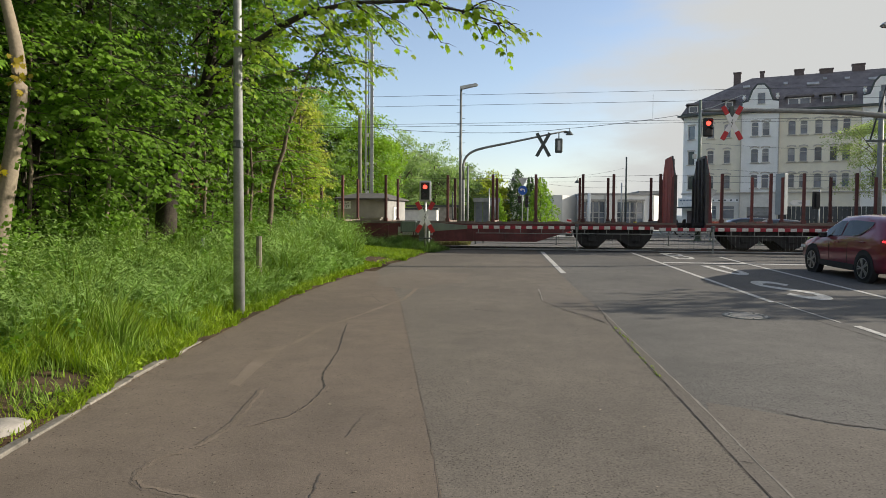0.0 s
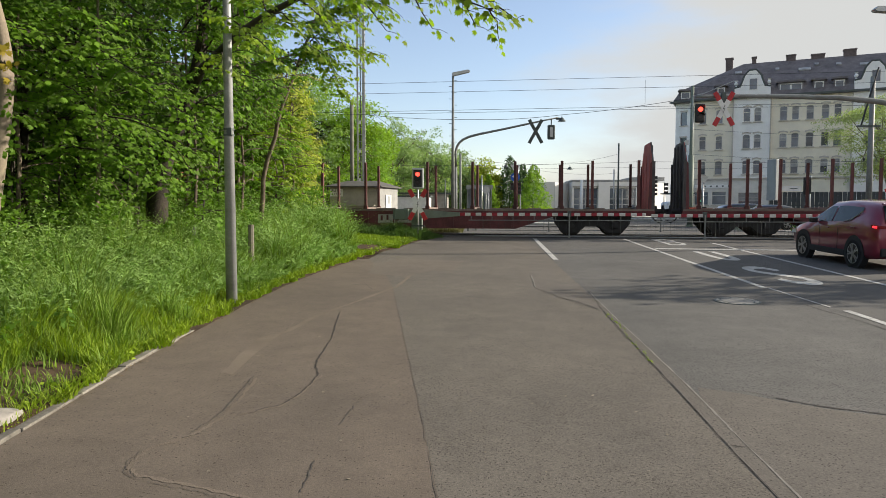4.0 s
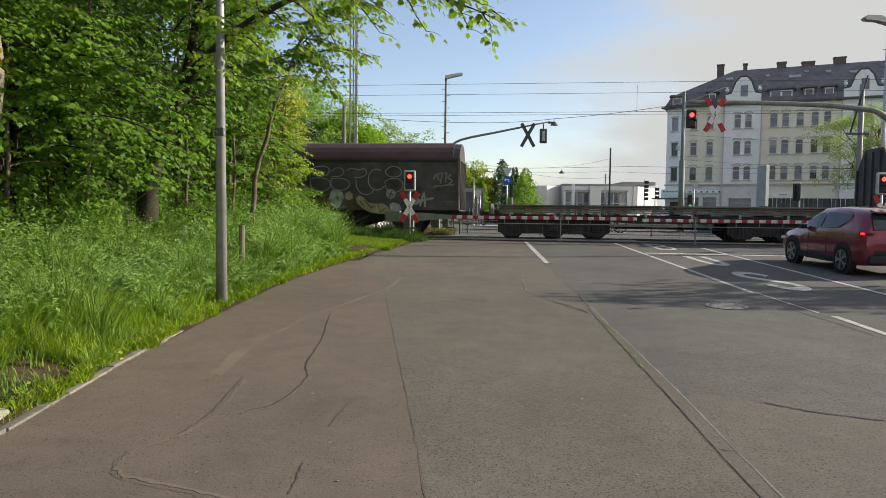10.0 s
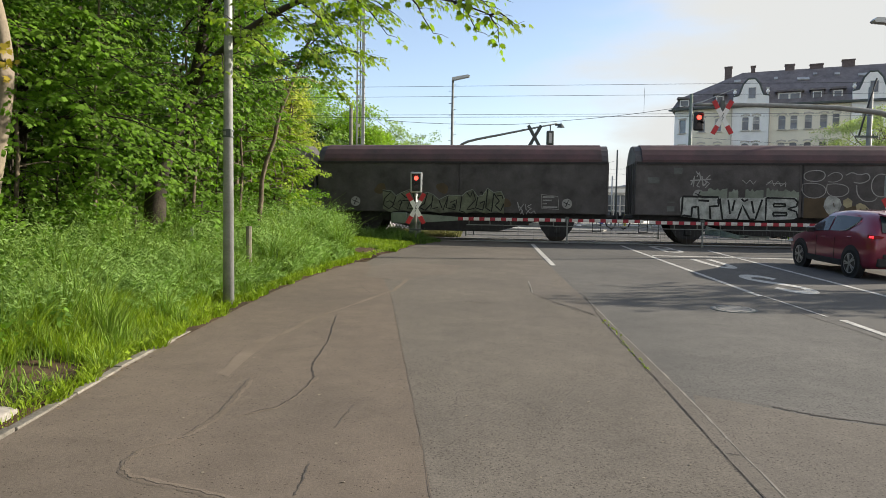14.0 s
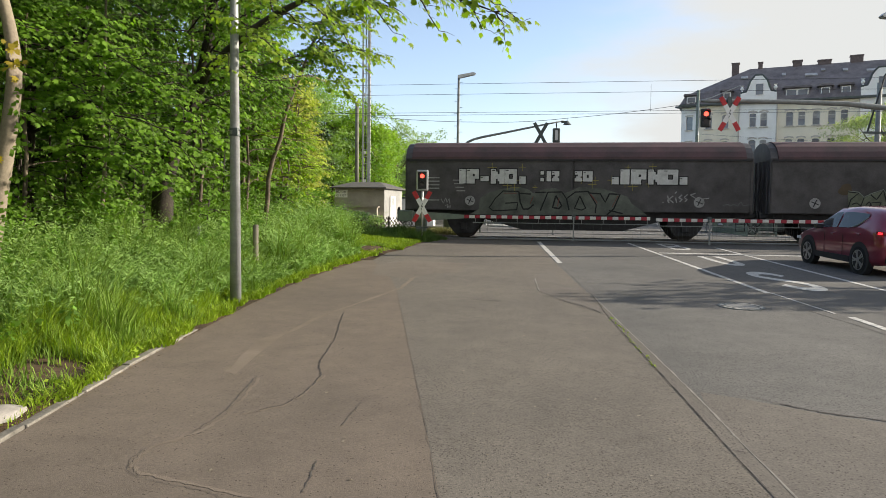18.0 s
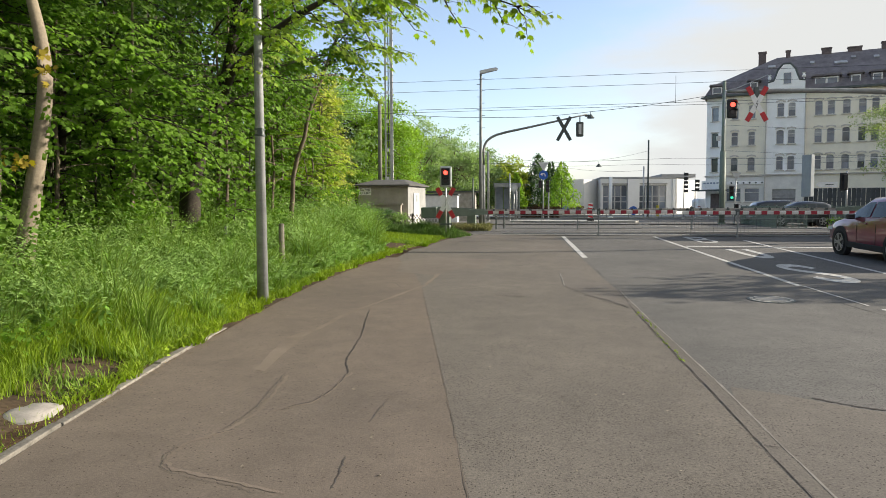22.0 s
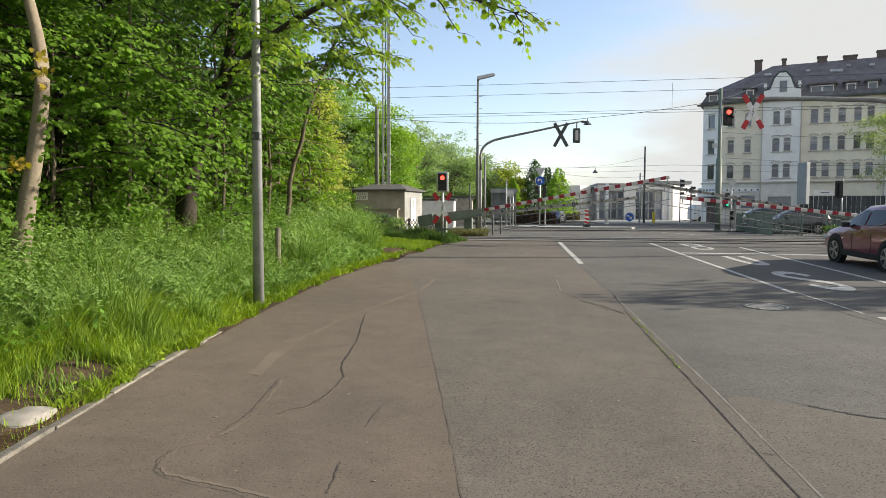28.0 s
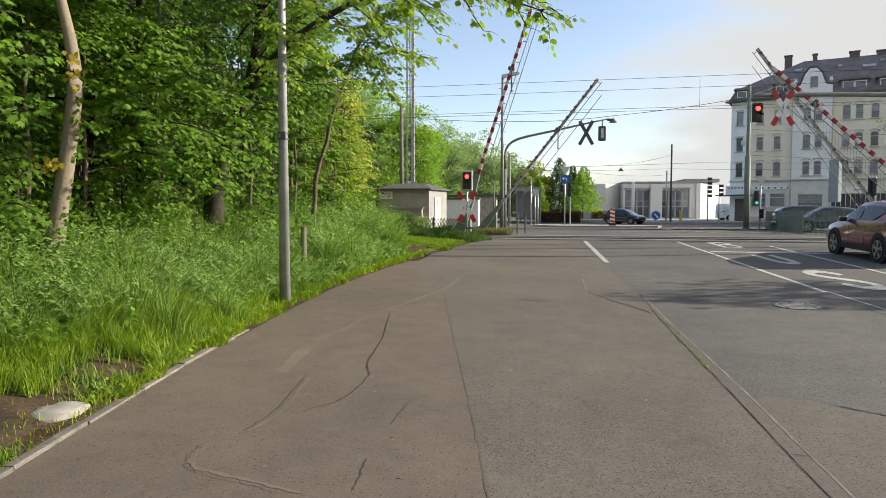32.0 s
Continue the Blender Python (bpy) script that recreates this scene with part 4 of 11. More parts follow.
def stake_wagon(half, label, walls):
    w = thing("stake_wagon", track_pose(0), label, "railway wagon", "wagons of the goods train")
    flat_body(w, half, half - 2.5, WAGON_RED, 0.30)
    k = 0
    x = -half + 0.25
    pl = mesh_from(box(B(), (0, 0, 0), (0.30, 2.5, 0.05), bevel=0.006), "deck_plank")
    pl.materials.append(DECK_WOOD)
    while x < half - 0.2:
        part("deck_plank", pl, None, w, m=Matrix.Translation((x, 0, 1.08)))
        x += 0.62
    me = B()
    box(me, (0, 0, 1.115), (0.11, 0.10, 1.99), bevel=0.01)
    box(me, (0, 0, 0.10), (0.17, 0.16, 0.30), bevel=0.01)
    box(me, (0.03, 0, 1.09), (0.03, 0.13, 1.97))
    me = mesh_from(me, "stake")
    me.materials.append(STAKE_RED)
    offs = [half - 0.12 - d for d in (0.55, 2.42, 3.67, 5.62, 7.42, 9.36)]
    for x in [-o for o in offs] + offs[::-1]:
        for sy in (-1.24, 1.24):
            part("stake", me, None, w, m=Matrix.Translation((x, sy, 1.03)))
        bm = B()
        box(bm, (x, 0, 1.15), (0.2, 2.36, 0.12), bevel=0.01)
        part("bunk", bm, DECK_WOOD, w)
    for sx in walls:
        xw = sx * (half - 0.12)
        outline_pts = [(-1.30, 1.05), (1.30, 1.05), (1.30, 3.14), (0.72, 3.92), (-0.72, 3.92), (-1.30, 3.14)]
        bm = B()
        prism(bm, outline_pts, "x", xw - sx * 0.03, xw + sx * 0.03)
        wl_ = part("end_wall", bm, WAGON_DARK, w, "dark brown outer face of the end wall")
        for yy in (-1.275, 1.275):
            part("edge_channel", prism(B(), [(xw - sx * 0.03, 1.05), (xw - sx * 0.17, 1.05), (xw - sx * 0.10, 3.0), (xw - sx * 0.03, 3.1)], "y", yy - 0.025, yy + 0.025), WAGON_RED, wl_, "rusty red edge channel")
        for yy in (-1.26, -0.63, 0.0, 0.63, 1.26):
            part("rib", box(B(), (xw + sx * 0.065, yy, 2.08 if abs(yy) > 1 else 2.42), (0.07, 0.07, 2.04 if abs(yy) > 1 else 2.76), bevel=0.008), WAGON_DARK, wl_)
        bm = B()
        prism(bm, [(p * 0.985, z + (0.02 if z < 2 else -0.02)) for p, z in outline_pts], "x", xw - sx * 0.05, xw - sx * 0.031)
        for yy in (-0.8, 0.0, 0.8):
            box(bm, (xw - sx * 0.055, yy, 2.3), (0.02, 0.05, 2.2))
        part("inner_lining", bm, ENDWALL_RED, wl_, "bright oxide red inner lining")
    for x, wd in ((-0.47, 0.66), (0.33, 0.82)):
        pn = part("writing_panel", box(B(), (x, -1.326, 0.72), (wd, 0.006, 0.36)), mat("panel_pale", (0.42, 0.39, 0.34), 0.8, var=0.3, scale=6) if "panel_pale" not in bpy.data.materials else bpy.data.materials["panel_pale"], w, "pale painted panel with worn dark marks")
        for k in range(int(wd / 0.26)):
            part("writing_bar", box(B(), (x - wd / 2 + 0.16 + k * 0.26, -1.331, 0.74 + 0.03 * (k % 2)), (0.09, 0.004, 0.22)), WAGON_RED, pn)
    for sy in (-1.29, 1.29):
        part("deck_stringer", box(B(), (0, sy, 1.095), (2 * half - 0.1, 0.10, 0.07)), DECK_WOOD, w, "grey-brown timber along the deck edge")
    rd = random.Random(int(half * 100))
    for k in range(16):
        part("loose_batten", box(B(), (-half + 1 + k * (2 * half - 2) / 15, rd.uniform(-0.5, 0.5), 1.14), (rd.uniform(0.5, 1.3), 0.10, 0.07), Euler((0, 0, rd.uniform(-0.4, 0.4))).to_matrix()), DECK_WOOD, w)
    return w


def board_wagon(half, label):
    w = thing("flat_wagon", track_pose(0), label, "railway wagon", "wagons of the goods train")
    flat_body(w, half, half - 2.72, UNDER, 0.72, long_bogie)
    for sy in (-1.30, 1.30):
        bm = B()
        tube(bm, [(-1.95 + 0.27 * math.cos(a * math.pi / 8), sy, 0.60 + 0.27 * math.sin(a * math.pi / 8)) for a in range(17)], 0.022, 6)
        hw = part("hand_wheel", bm, STEEL_DARK, w, "dark steel hand brake wheel")
        for a in (0.3, 2.4, 4.5):
            part("spoke", cyl(B(), (-1.95, sy, 0.60), (-1.95 + 0.27 * math.cos(a), sy, 0.60 + 0.27 * math.sin(a)), 0.016, seg=6), STEEL_DARK, hw)
        part("brake_spindle", cyl(B(), (-1.95, sy * 0.86, 0.60), (-1.95, sy * 1.01, 0.60), 0.03, seg=8), STEEL_DARK, w)
        part("brake_rod", cyl(B(), (-2.2, sy * 0.8, 0.52), (2.2, sy * 0.8, 0.50), 0.025, seg=6), UNDER, w)
    for sx in (-1, 1):
        bm = B()
        box(bm, (sx * (half - 0.05), 0, 1.27), (0.08, 2.6, 0.46))
        part("end_flap", bm, WAGON_DARK, w)
    for k in range(8):
        bm = B()
        box(bm, (-half + 0.9 + k * (2 * half - 1.8) / 7, -1.33, 1.04), (0.10, 0.05, 0.16))
        part("stake_pocket", bm, SPRAY_PALE, w)
    for k in range(12):
        x = -half + 0.7 + k * (2 * half - 1.4) / 11
        bm = B()
        box(bm, (x, 0, 1.08), (0.3, 2.5, 0.05))
        part("deck_plank", bm, DECK_WOOD, w)
    return w


def board_stack(half):
    st = thing("board_stack", track_pose(0), "long weathered grey boards stacked on a flat wagon", "timber")
    rs = random.Random(3)
    for j in range(4):
        for i in range(4):
            for part_n in range(2):
                x0 = -half + 0.35 if part_n == 0 else 0.06
                x1 = -0.06 if part_n == 0 else half - 0.35
                x0 += rs.uniform(0, 0.25)
                x1 -= rs.uniform(0, 0.25)
                bm = B()
                box(bm, ((x0 + x1) / 2, -0.93 + i * 0.62 + rs.uniform(-0.03, 0.03), 1.16 + j * 0.09), (x1 - x0, 0.56, 0.07), bevel=0.008)
                part("board", bm, TIMBER, st)
    return st


# wagons, their middle along the train (0 at the trailing end of the graffiti wagon at 13 s)
WAGONS = []
w = stake_wagon(10.84, "oxide red stake wagon with empty stakes and end walls", (-1, 1))
WAGONS.append((w, 85.35))
w = stake_wagon(10.84, "long oxide red stake wagon with empty stakes", (-1, 1))
WAGONS.append((w, 62.6))
w = stake_wagon(10.84, "oxide red stake wagon with pale lettering and bare deck", (-1, 1))
WAGONS.append((w, 39.86))
w = board_wagon(7.4, "dark flat wagon loaded with long boards")
WAGONS.append((w, 20.75))
WAGONS.append((board_stack(7.4), 20.75))
g1 = closed_wagon(6.50, 8.5, "dark brown closed wagon with silver block graffiti", ((-3.97, 2.03), (3.55, 1.86)))
WAGONS.append((g1, 5.58))
g2 = closed_wagon(6.2, 8.3, "dark brown closed wagon with faded cream graffiti", ((-4.5, 1.6), (4.55, 1.6)))
WAGONS.append((g2, -8.2))
g3 = closed_wagon(7.1, 9.2, "dark closed wagon with white pixel lettering and grey graffiti", ((-4.31, 1.59), (5.04, 1.59)))
WAGONS.append((g3, -22.15))
YS = -1.376
def sprayed_shape(name, parent, pts, y, material, label=""):
    bm = B()
    bm.faces.new([bm.verts.new((px, y, pz)) for px, pz in pts])
    return part(name, bm, material, parent, label)


def sprayed_lines(name, parent, lines, y, w, material, label=""):
    """Sprayed lines, each slightly ragged in width."""
    rs = random.Random(len(lines) * 13)
    for k, pts in enumerate(lines):
        fine = [pts[0]]
        for p, q in zip(pts, pts[1:]):
            fine += [(p[0] + (q[0] - p[0]) * u + rs.uniform(-1, 1) * w * 0.08, p[1] + (q[1] - p[1]) * u + rs.uniform(-1, 1) * w * 0.08) for u in (0.33, 0.67)] + [q]
        part(name, stroke(B(), fine, y - 0.0004 * k, w * rs.uniform(0.85, 1.15)), material, parent, label)


# silver letters and cream shapes on the first closed wagon
def on1(*pts):
    return [(-4.68 + (px - 490) * 0.01073, 2.03 - (py - 155) * 0.0108) for px, py in pts]


rs = random.Random(21)
for k, (x0, x1, top) in enumerate(((560, 640, 138), (590, 660, 134), (665, 700, 136), (725, 790, 134), (800, 860, 132), (840, 915, 134))):
    ragged = [(x0 + (x1 - x0) * j / 8, top + rs.uniform(-5, 9)) for j in range(9)]
    sprayed_shape("graffiti_haze", g1, on1((x0, 172), *ragged, (x1, 172)), YS + 0.008 - 0.0006 * k, SPRAY_GREEN, "pale green-grey sprayed background")
sprayed_shape("graffiti_fill", g1, on1((488, 178), (492, 163), (560, 158), (628, 162), (640, 168), (712, 164), (785, 166), (800, 160), (870, 160), (908, 162), (915, 200), (914, 240), (800, 249), (700, 246), (600, 248), (494, 236)), YS + 0.003, SPRAY_SILVER, "silver fill of the block letters")
sprayed_lines("graffiti_letter", g1, [on1((498, 162), (628, 163), (630, 196), (598, 198), (602, 246)), on1((498, 162), (496, 232), (532, 236), (534, 202), (556, 200), (560, 248)),
              on1((634, 168), (646, 248), (700, 246), (716, 192), (744, 244), (764, 244), (786, 170)), on1((664, 172), (672, 226)), on1((688, 174), (680, 214)), on1((712, 168), (722, 178), (736, 170)), on1((748, 176), (758, 222)),
              on1((800, 164), (900, 166), (912, 178), (908, 194), (876, 204), (908, 214), (914, 236), (896, 248), (800, 248), (800, 164)), on1((826, 184), (868, 186), (868, 194), (828, 196), (826, 184)), on1((826, 218), (874, 218), (874, 228), (828, 230), (826, 218)), on1((556, 176), (596, 178))], YS, 0.075, SPRAY_BLACK, "black outlines of the block letters")
sprayed_lines("graffiti_tag", g1, [on1((528, 118), (540, 84), (536, 124)), on1((548, 88), (556, 70), (562, 96), (548, 122), (560, 126)), on1((566, 84), (572, 122), (584, 110), (574, 96)), on1((596, 80), (578, 100), (594, 112), (580, 128)), on1((524, 102), (600, 96)), on1((546, 66), (550, 78))], YS, 0.045, SPRAY_PALE, "pale scribbled tag")
sprayed_lines("graffiti_tag", g1, [on1((1430, 110), (1440, 88), (1452, 118)), on1((1446, 96), (1464, 84), (1458, 130)), on1((1470, 90), (1482, 84), (1478, 126)), on1((1500, 92), (1486, 104), (1506, 118), (1484, 134)), on1((1428, 140), (1510, 132))], YS, 0.06, SPRAY_GREEN, "pale scribbled tag")
sprayed_lines("graffiti_tag", g1, [on1((1350, 150), (1326, 176), (1348, 192), (1322, 212)), on1((1358, 160), (1356, 214)), on1((1358, 162), (1374, 172), (1360, 184), (1378, 196), (1358, 212)), on1((1396, 222), (1392, 160), (1376, 218)), on1((1380, 196), (1410, 190)), on1((1340, 204), (1430, 186))], YS, 0.085, SPRAY_PALE, "bold white tag")
sprayed_lines("graffiti_tag", g1, [on1((712, 98), (728, 112), (740, 98), (752, 114), (762, 100)), on1((798, 116), (818, 98), (826, 120), (840, 100), (850, 120), (868, 104), (866, 122)), on1((802, 108), (870, 112))], YS, 0.022, SPRAY_PALE, "thin scribbled tags")
LOOP_PAIR = [[(930, 76), (944, 64), (980, 60), (1003, 68), (1004, 88), (984, 102), (946, 100), (930, 90), (930, 76)], [(926, 112), (960, 106), (1004, 116), (1010, 146), (980, 164), (944, 160), (924, 140), (926, 112)], [(1012, 82), (1034, 66), (1062, 72), (1064, 92), (1040, 104), (1014, 102)], [(1012, 112), (1048, 108), (1084, 118), (1090, 140), (1064, 158), (1028, 156), (1010, 138), (1012, 112)], [(1076, 78), (1096, 66), (1122, 78), (1150, 68), (1162, 92), (1132, 108), (1104, 104)]]
LOOP_REST = [[(1114, 114), (1116, 148), (1140, 174), (1176, 172), (1186, 158)], [(1218, 78), (1190, 70), (1166, 92), (1164, 132), (1186, 156), (1218, 154), (1230, 140)], [(1236, 76), (1258, 60), (1290, 64), (1304, 84), (1290, 102), (1256, 104), (1236, 92), (1236, 76)], [(1232, 122), (1256, 108), (1292, 110), (1310, 132), (1298, 158), (1264, 168), (1238, 152), (1232, 122)]]
LOOPS = LOOP_PAIR + LOOP_REST


def rounded(pts):
    for _ in range(2):
        pts = [pts[0]] + [(p[0] + (q[0] - p[0]) * u, p[1] + (q[1] - p[1]) * u) for p, q in zip(pts, pts[1:]) for u in (0.25, 0.75)] + [pts[-1]]
    return pts


sprayed_lines("graffiti_outline", g1, [on1(*rounded(p)) for p in LOOPS], YS, 0.034, SPRAY_PALE, "thin pale looped outline")
sprayed_shape("graffiti_blob", g1, on1((1006, 172), (1016, 156), (1040, 154), (1058, 166), (1066, 186), (1058, 206), (1046, 226), (1030, 230), (1014, 214), (1002, 194)), YS, SPRAY_SILVER, "pale rounded sprayed shape")
sprayed_shape("graffiti_blob", g1, on1((1070, 170), (1086, 160), (1102, 172), (1100, 192), (1082, 198), (1070, 188)), YS, SPRAY_CREAM, "cream sprayed shape")
sprayed_shape("graffiti_blob", g1, on1((1114, 186), (1128, 178), (1146, 186), (1166, 206), (1196, 210), (1226, 208), (1246, 220), (1256, 238), (1238, 250), (1206, 250), (1170, 244), (1138, 226), (1118, 206)), YS, SPRAY_CREAM, "long cream sprayed shape")
sprayed_shape("graffiti_blob", g1, on1((1252, 212), (1268, 204), (1290, 210), (1302, 228), (1296, 248), (1276, 252), (1256, 234)), YS, SPRAY_SILVER, "pale rounded sprayed shape")
sprayed_lines("graffiti_outline", g1, [on1((1150, 196), (1176, 226), (1196, 218)), on1((1206, 216), (1214, 244), (1236, 226)), on1((1130, 200), (1150, 222)), on1((1036, 180), (1040, 196))], YS - 0.002, 0.035, SPRAY_BROWN, "brown inner lines")
bm = B()
box(bm, (0.55, YS + 0.003, 1.55), (0.95, 0.003, 0.8))
box(bm, (2.0, YS + 0.003, 1.4), (0.8, 0.003, 0.5))
pieces("graffiti_ground", bm, SPRAY_BROWN, g1, "brown over-painted patches")
bm = B()
for x, z, ww, hh in ((-5.75, 2.6, 0.45, 0.25), (-4.8, 3.0, 0.34, 0.24), (-5.05, 1.45, 0.3, 0.22), (-5.05, 1.72, 0.3, 0.04), (6.05, 1.55, 0.5, 0.03), (6.05, 1.45, 0.3, 0.03)):
    box(bm, (x, YS + 0.003, z), (ww, 0.003, hh))
pieces("label_panel", bm, SPRAY_GREY, g1, "worn grey label fields")
# faded green-grey piece on the second, built of overlapping angular letters
def on2(*pts):
    return [(-3.3 + (px - 150) * 0.0109, 2.12 - (py - 145) * 0.0108) for px, py in pts]


rs = random.Random(11)
tops = [(150, 150), (186, 154), (204, 172), (226, 160), (268, 144), (286, 168), (330, 158), (352, 166), (376, 186), (412, 168), (466, 170), (484, 154), (508, 144), (528, 172), (548, 166), (566, 140), (590, 156), (618, 150), (632, 180), (630, 236)]
lows = [(600, 226), (560, 236), (520, 224), (488, 236), (430, 228), (380, 238), (330, 226), (286, 236), (230, 226), (180, 236), (152, 222)]
sprayed_shape("graffiti_fill", g2, on2(*tops, *lows), YS + 0.004, SPRAY_FADED, "faded green-grey graffiti fill")
FADED_FIRST = [[(150, 150), (186, 154), (160, 178), (152, 206), (176, 222), (198, 204), (180, 190), (164, 196)], [(204, 172), (190, 214), (216, 228), (228, 190), (262, 186), (250, 222), (280, 220)], [(226, 160), (246, 178), (268, 144), (282, 196), (262, 208)], [(286, 168), (300, 180), (330, 158), (318, 200), (296, 214), (322, 226), (346, 200)], [(352, 166), (344, 222), (372, 214)], [(376, 186), (392, 226), (412, 168), (404, 214), (440, 222), (446, 182), (420, 194)], [(466, 170), (458, 226), (478, 232)]]
FADED_LAST = [[(484, 154), (500, 172), (508, 144), (520, 182), (498, 206), (486, 222), (516, 216)], [(528, 172), (520, 214), (548, 222), (556, 186), (536, 196)], [(566, 140), (560, 214), (582, 228), (590, 156)], [(590, 156), (612, 186), (596, 204), (618, 224), (630, 196)], [(212, 196), (222, 186), (230, 198), (218, 206)], [(430, 204), (438, 198), (436, 212), (426, 212)], [(536, 156), (544, 150), (546, 162)], [(602, 166), (622, 164), (624, 176)]]
letters = FADED_FIRST + FADED_LAST
sprayed_lines("graffiti_outline", g2, [on2(*p) for p in letters], YS - 0.004, 0.045, SPRAY_BLACK, "black lines of the faded graffiti")
sprayed_lines("graffiti_outline", g2, [on2(*[(x, y - 3) for x, y in tops[:-1]])], YS - 0.002, 0.03, SPRAY_GREEN, "pale outer line of the faded graffiti")
bm = B()
for x, z in ((-3.4, 2.15), (-0.7, 2.2), (1.95, 1.6)):
    blob(bm, x, z, YS + 0.006, 0.25, 0.22, int(x * 10) + 90)
pieces("graffiti_blob", bm, SPRAY_BROWN, g2, "dull ochre sprayed spots")
sprayed_lines("graffiti_tag", g2, [on2((682, 190), (690, 222), (706, 196)), on2((690, 206), (702, 224)), on2((712, 198), (716, 220)), on2((736, 196), (720, 206), (736, 214), (722, 222)), on2((694, 236), (700, 224), (706, 238)), on2((716, 236), (722, 224), (734, 232), (746, 222), (752, 234))], YS, 0.035, SPRAY_PALE, "pale scribbled tags")
sprayed_lines("written_panel", g2, [on2((772, 158), (836, 166), (840, 216), (774, 212), (772, 158))], YS, 0.02, SPRAY_PALE, "thin frame of a small written panel")
for k, ln in enumerate((44, 34, 16, 56)):
    part("writing_bar", box(B(), (-3.3 + (778 + ln / 2 - 150) * 0.0109, YS, 2.12 - (168 + k * 13 - 145) * 0.0108), (ln * 0.0109, 0.003, 0.055)), SPRAY_PALE, g2)
# white block lettering on the third
YS3 = YS
GLYPHS = {"I": ["###"] * 6, "P": ["######", "######", "###.##", "######", "####..", "####.."], "N": ["###..###", "####.###", "########", "########", "###.####", "###..###"],
          "O": ["######", "######", "##..##", "##..##", "######", "######"], ".": ["...", "...", "...", "####", "####", "####"], "-": ["....", "....", "....", "####", "####", "...."],
          "z": ["#####", "#####", "..###", ".###.", "#####", "#####"], "o": ["#####", "#####", "##.##", "##.##", "#####", "#####"], ":": ["##", "##", "..", "..", "##", "##"]}


def block_letter(parent, ch, x, z, w, h):
    """A blocky sprayed letter from a small grid, white on a black shadow, with a black nick at its top corner."""
    rows = GLYPHS[ch]
    cols = max(len(r) for r in rows)
    cw, chh = w / cols, h / len(rows)
    for grow, y, m_, name in ((0.035, YS3 + 0.002, SPRAY_BLACK, "letter_shadow"), (0.0, YS3 - 0.002, SPRAY_WHITE, "graffiti_letter")):
        bm = B()
        for i, r in enumerate(rows):
            j = 0
            while j < len(r):
                if r[j] != "#":
                    j += 1
                    continue
                e = j
                while e < len(r) and r[e] == "#":
                    e += 1
                x0, x1, z0, z1 = x + j * cw - grow, x + e * cw + grow, z + h - (i + 1) * chh - grow, z + h - i * chh + grow
                bm.faces.new([bm.verts.new(p) for p in ((x0, y, z0), (x1, y, z0), (x1, y, z1), (x0, y, z1))])
                j = e
        part(name, bm, m_, parent)
    top = next(i for i, r in enumerate(rows) if "#" in r)
    if w > 0.2:
        part("letter_nick", box(B(), (x + w * 0.5 * 0.36, YS3 - 0.004, z + h - top * chh - 0.06), (w * 0.24, 0.002, 0.03)), SPRAY_BLACK, parent)


SPRAY_WHITE = mat("white_spray", (0.55, 0.55, 0.53), 0.8, var=0.25, scale=4)
for ch, px, w_ in (("I", 415, 35), ("P", 455, 66), ("-", 530, 44), ("N", 585, 74), ("O", 661, 62), (".", 736, 35), (":", 848, 18), ("I", 880, 24), ("z", 908, 38), ("z", 1026, 38), ("o", 1068, 50), (".", 1216, 36), ("I", 1260, 46), ("P", 1313, 78), ("N", 1400, 74), ("O", 1474, 76), (".", 1558, 38)):
    small = 840 < px < 1130
    block_letter(g3, ch, -4.78 + (px - 415) * 0.0079, 2.42 if small else 2.31, w_ * 0.0079, 0.42 if small else 0.61)


def on3(*pts):
    return [(-4.78 + (px - 415) * 0.0079, 2.92 - (py - 90) * 0.0081) for px, py in pts]


sprayed_shape("graffiti_fill", g3, on3((470, 327), (522, 300), (530, 240), (575, 212), (650, 190), (740, 182), (790, 196), (812, 214), (870, 190), (930, 187), (975, 212), (1000, 204), (1050, 180), (1160, 184), (1230, 204), (1300, 228), (1322, 264), (1362, 290), (1402, 322)), YS3 + 0.003, SPRAY_CLOUD, "faded grey-green cloud of the graffiti")
sprayed_lines("graffiti_outline", g3, [on3((735, 205), (652, 203), (612, 240), (578, 290), (600, 306), (726, 300)), on3((664, 266), (730, 262), (726, 300)), on3((736, 206), (744, 262), (760, 296), (786, 296), (816, 272)), on3((742, 214), (800, 218)), on3((822, 210), (888, 208), (850, 304)), on3((888, 208), (960, 206), (986, 240), (1030, 206)), on3((930, 226), (914, 286), (948, 292), (962, 276), (930, 226)),
              on3((1030, 206), (1098, 203), (1140, 270), (1136, 312)), on3((1055, 225), (1028, 290), (1064, 298), (1086, 288), (1055, 225)), on3((1098, 210), (1160, 214), (1186, 256), (1206, 214), (1260, 216), (1230, 290), (1196, 320)), on3((1206, 298), (1276, 314)), on3((986, 240), (1000, 300))], YS3 - 0.001, 0.055, SPRAY_BLACK, "black lines of the faded graffiti letters")
sprayed_lines("graffiti_outline", g3, [on3((655, 214), (724, 214)), on3((812, 230), (796, 268)), on3((948, 236), (940, 280)), on3((1110, 216), (1146, 262)), on3((1250, 224), (1222, 280))], YS3 - 0.003, 0.03, SPRAY_RUST, "thin reddish shadow lines")
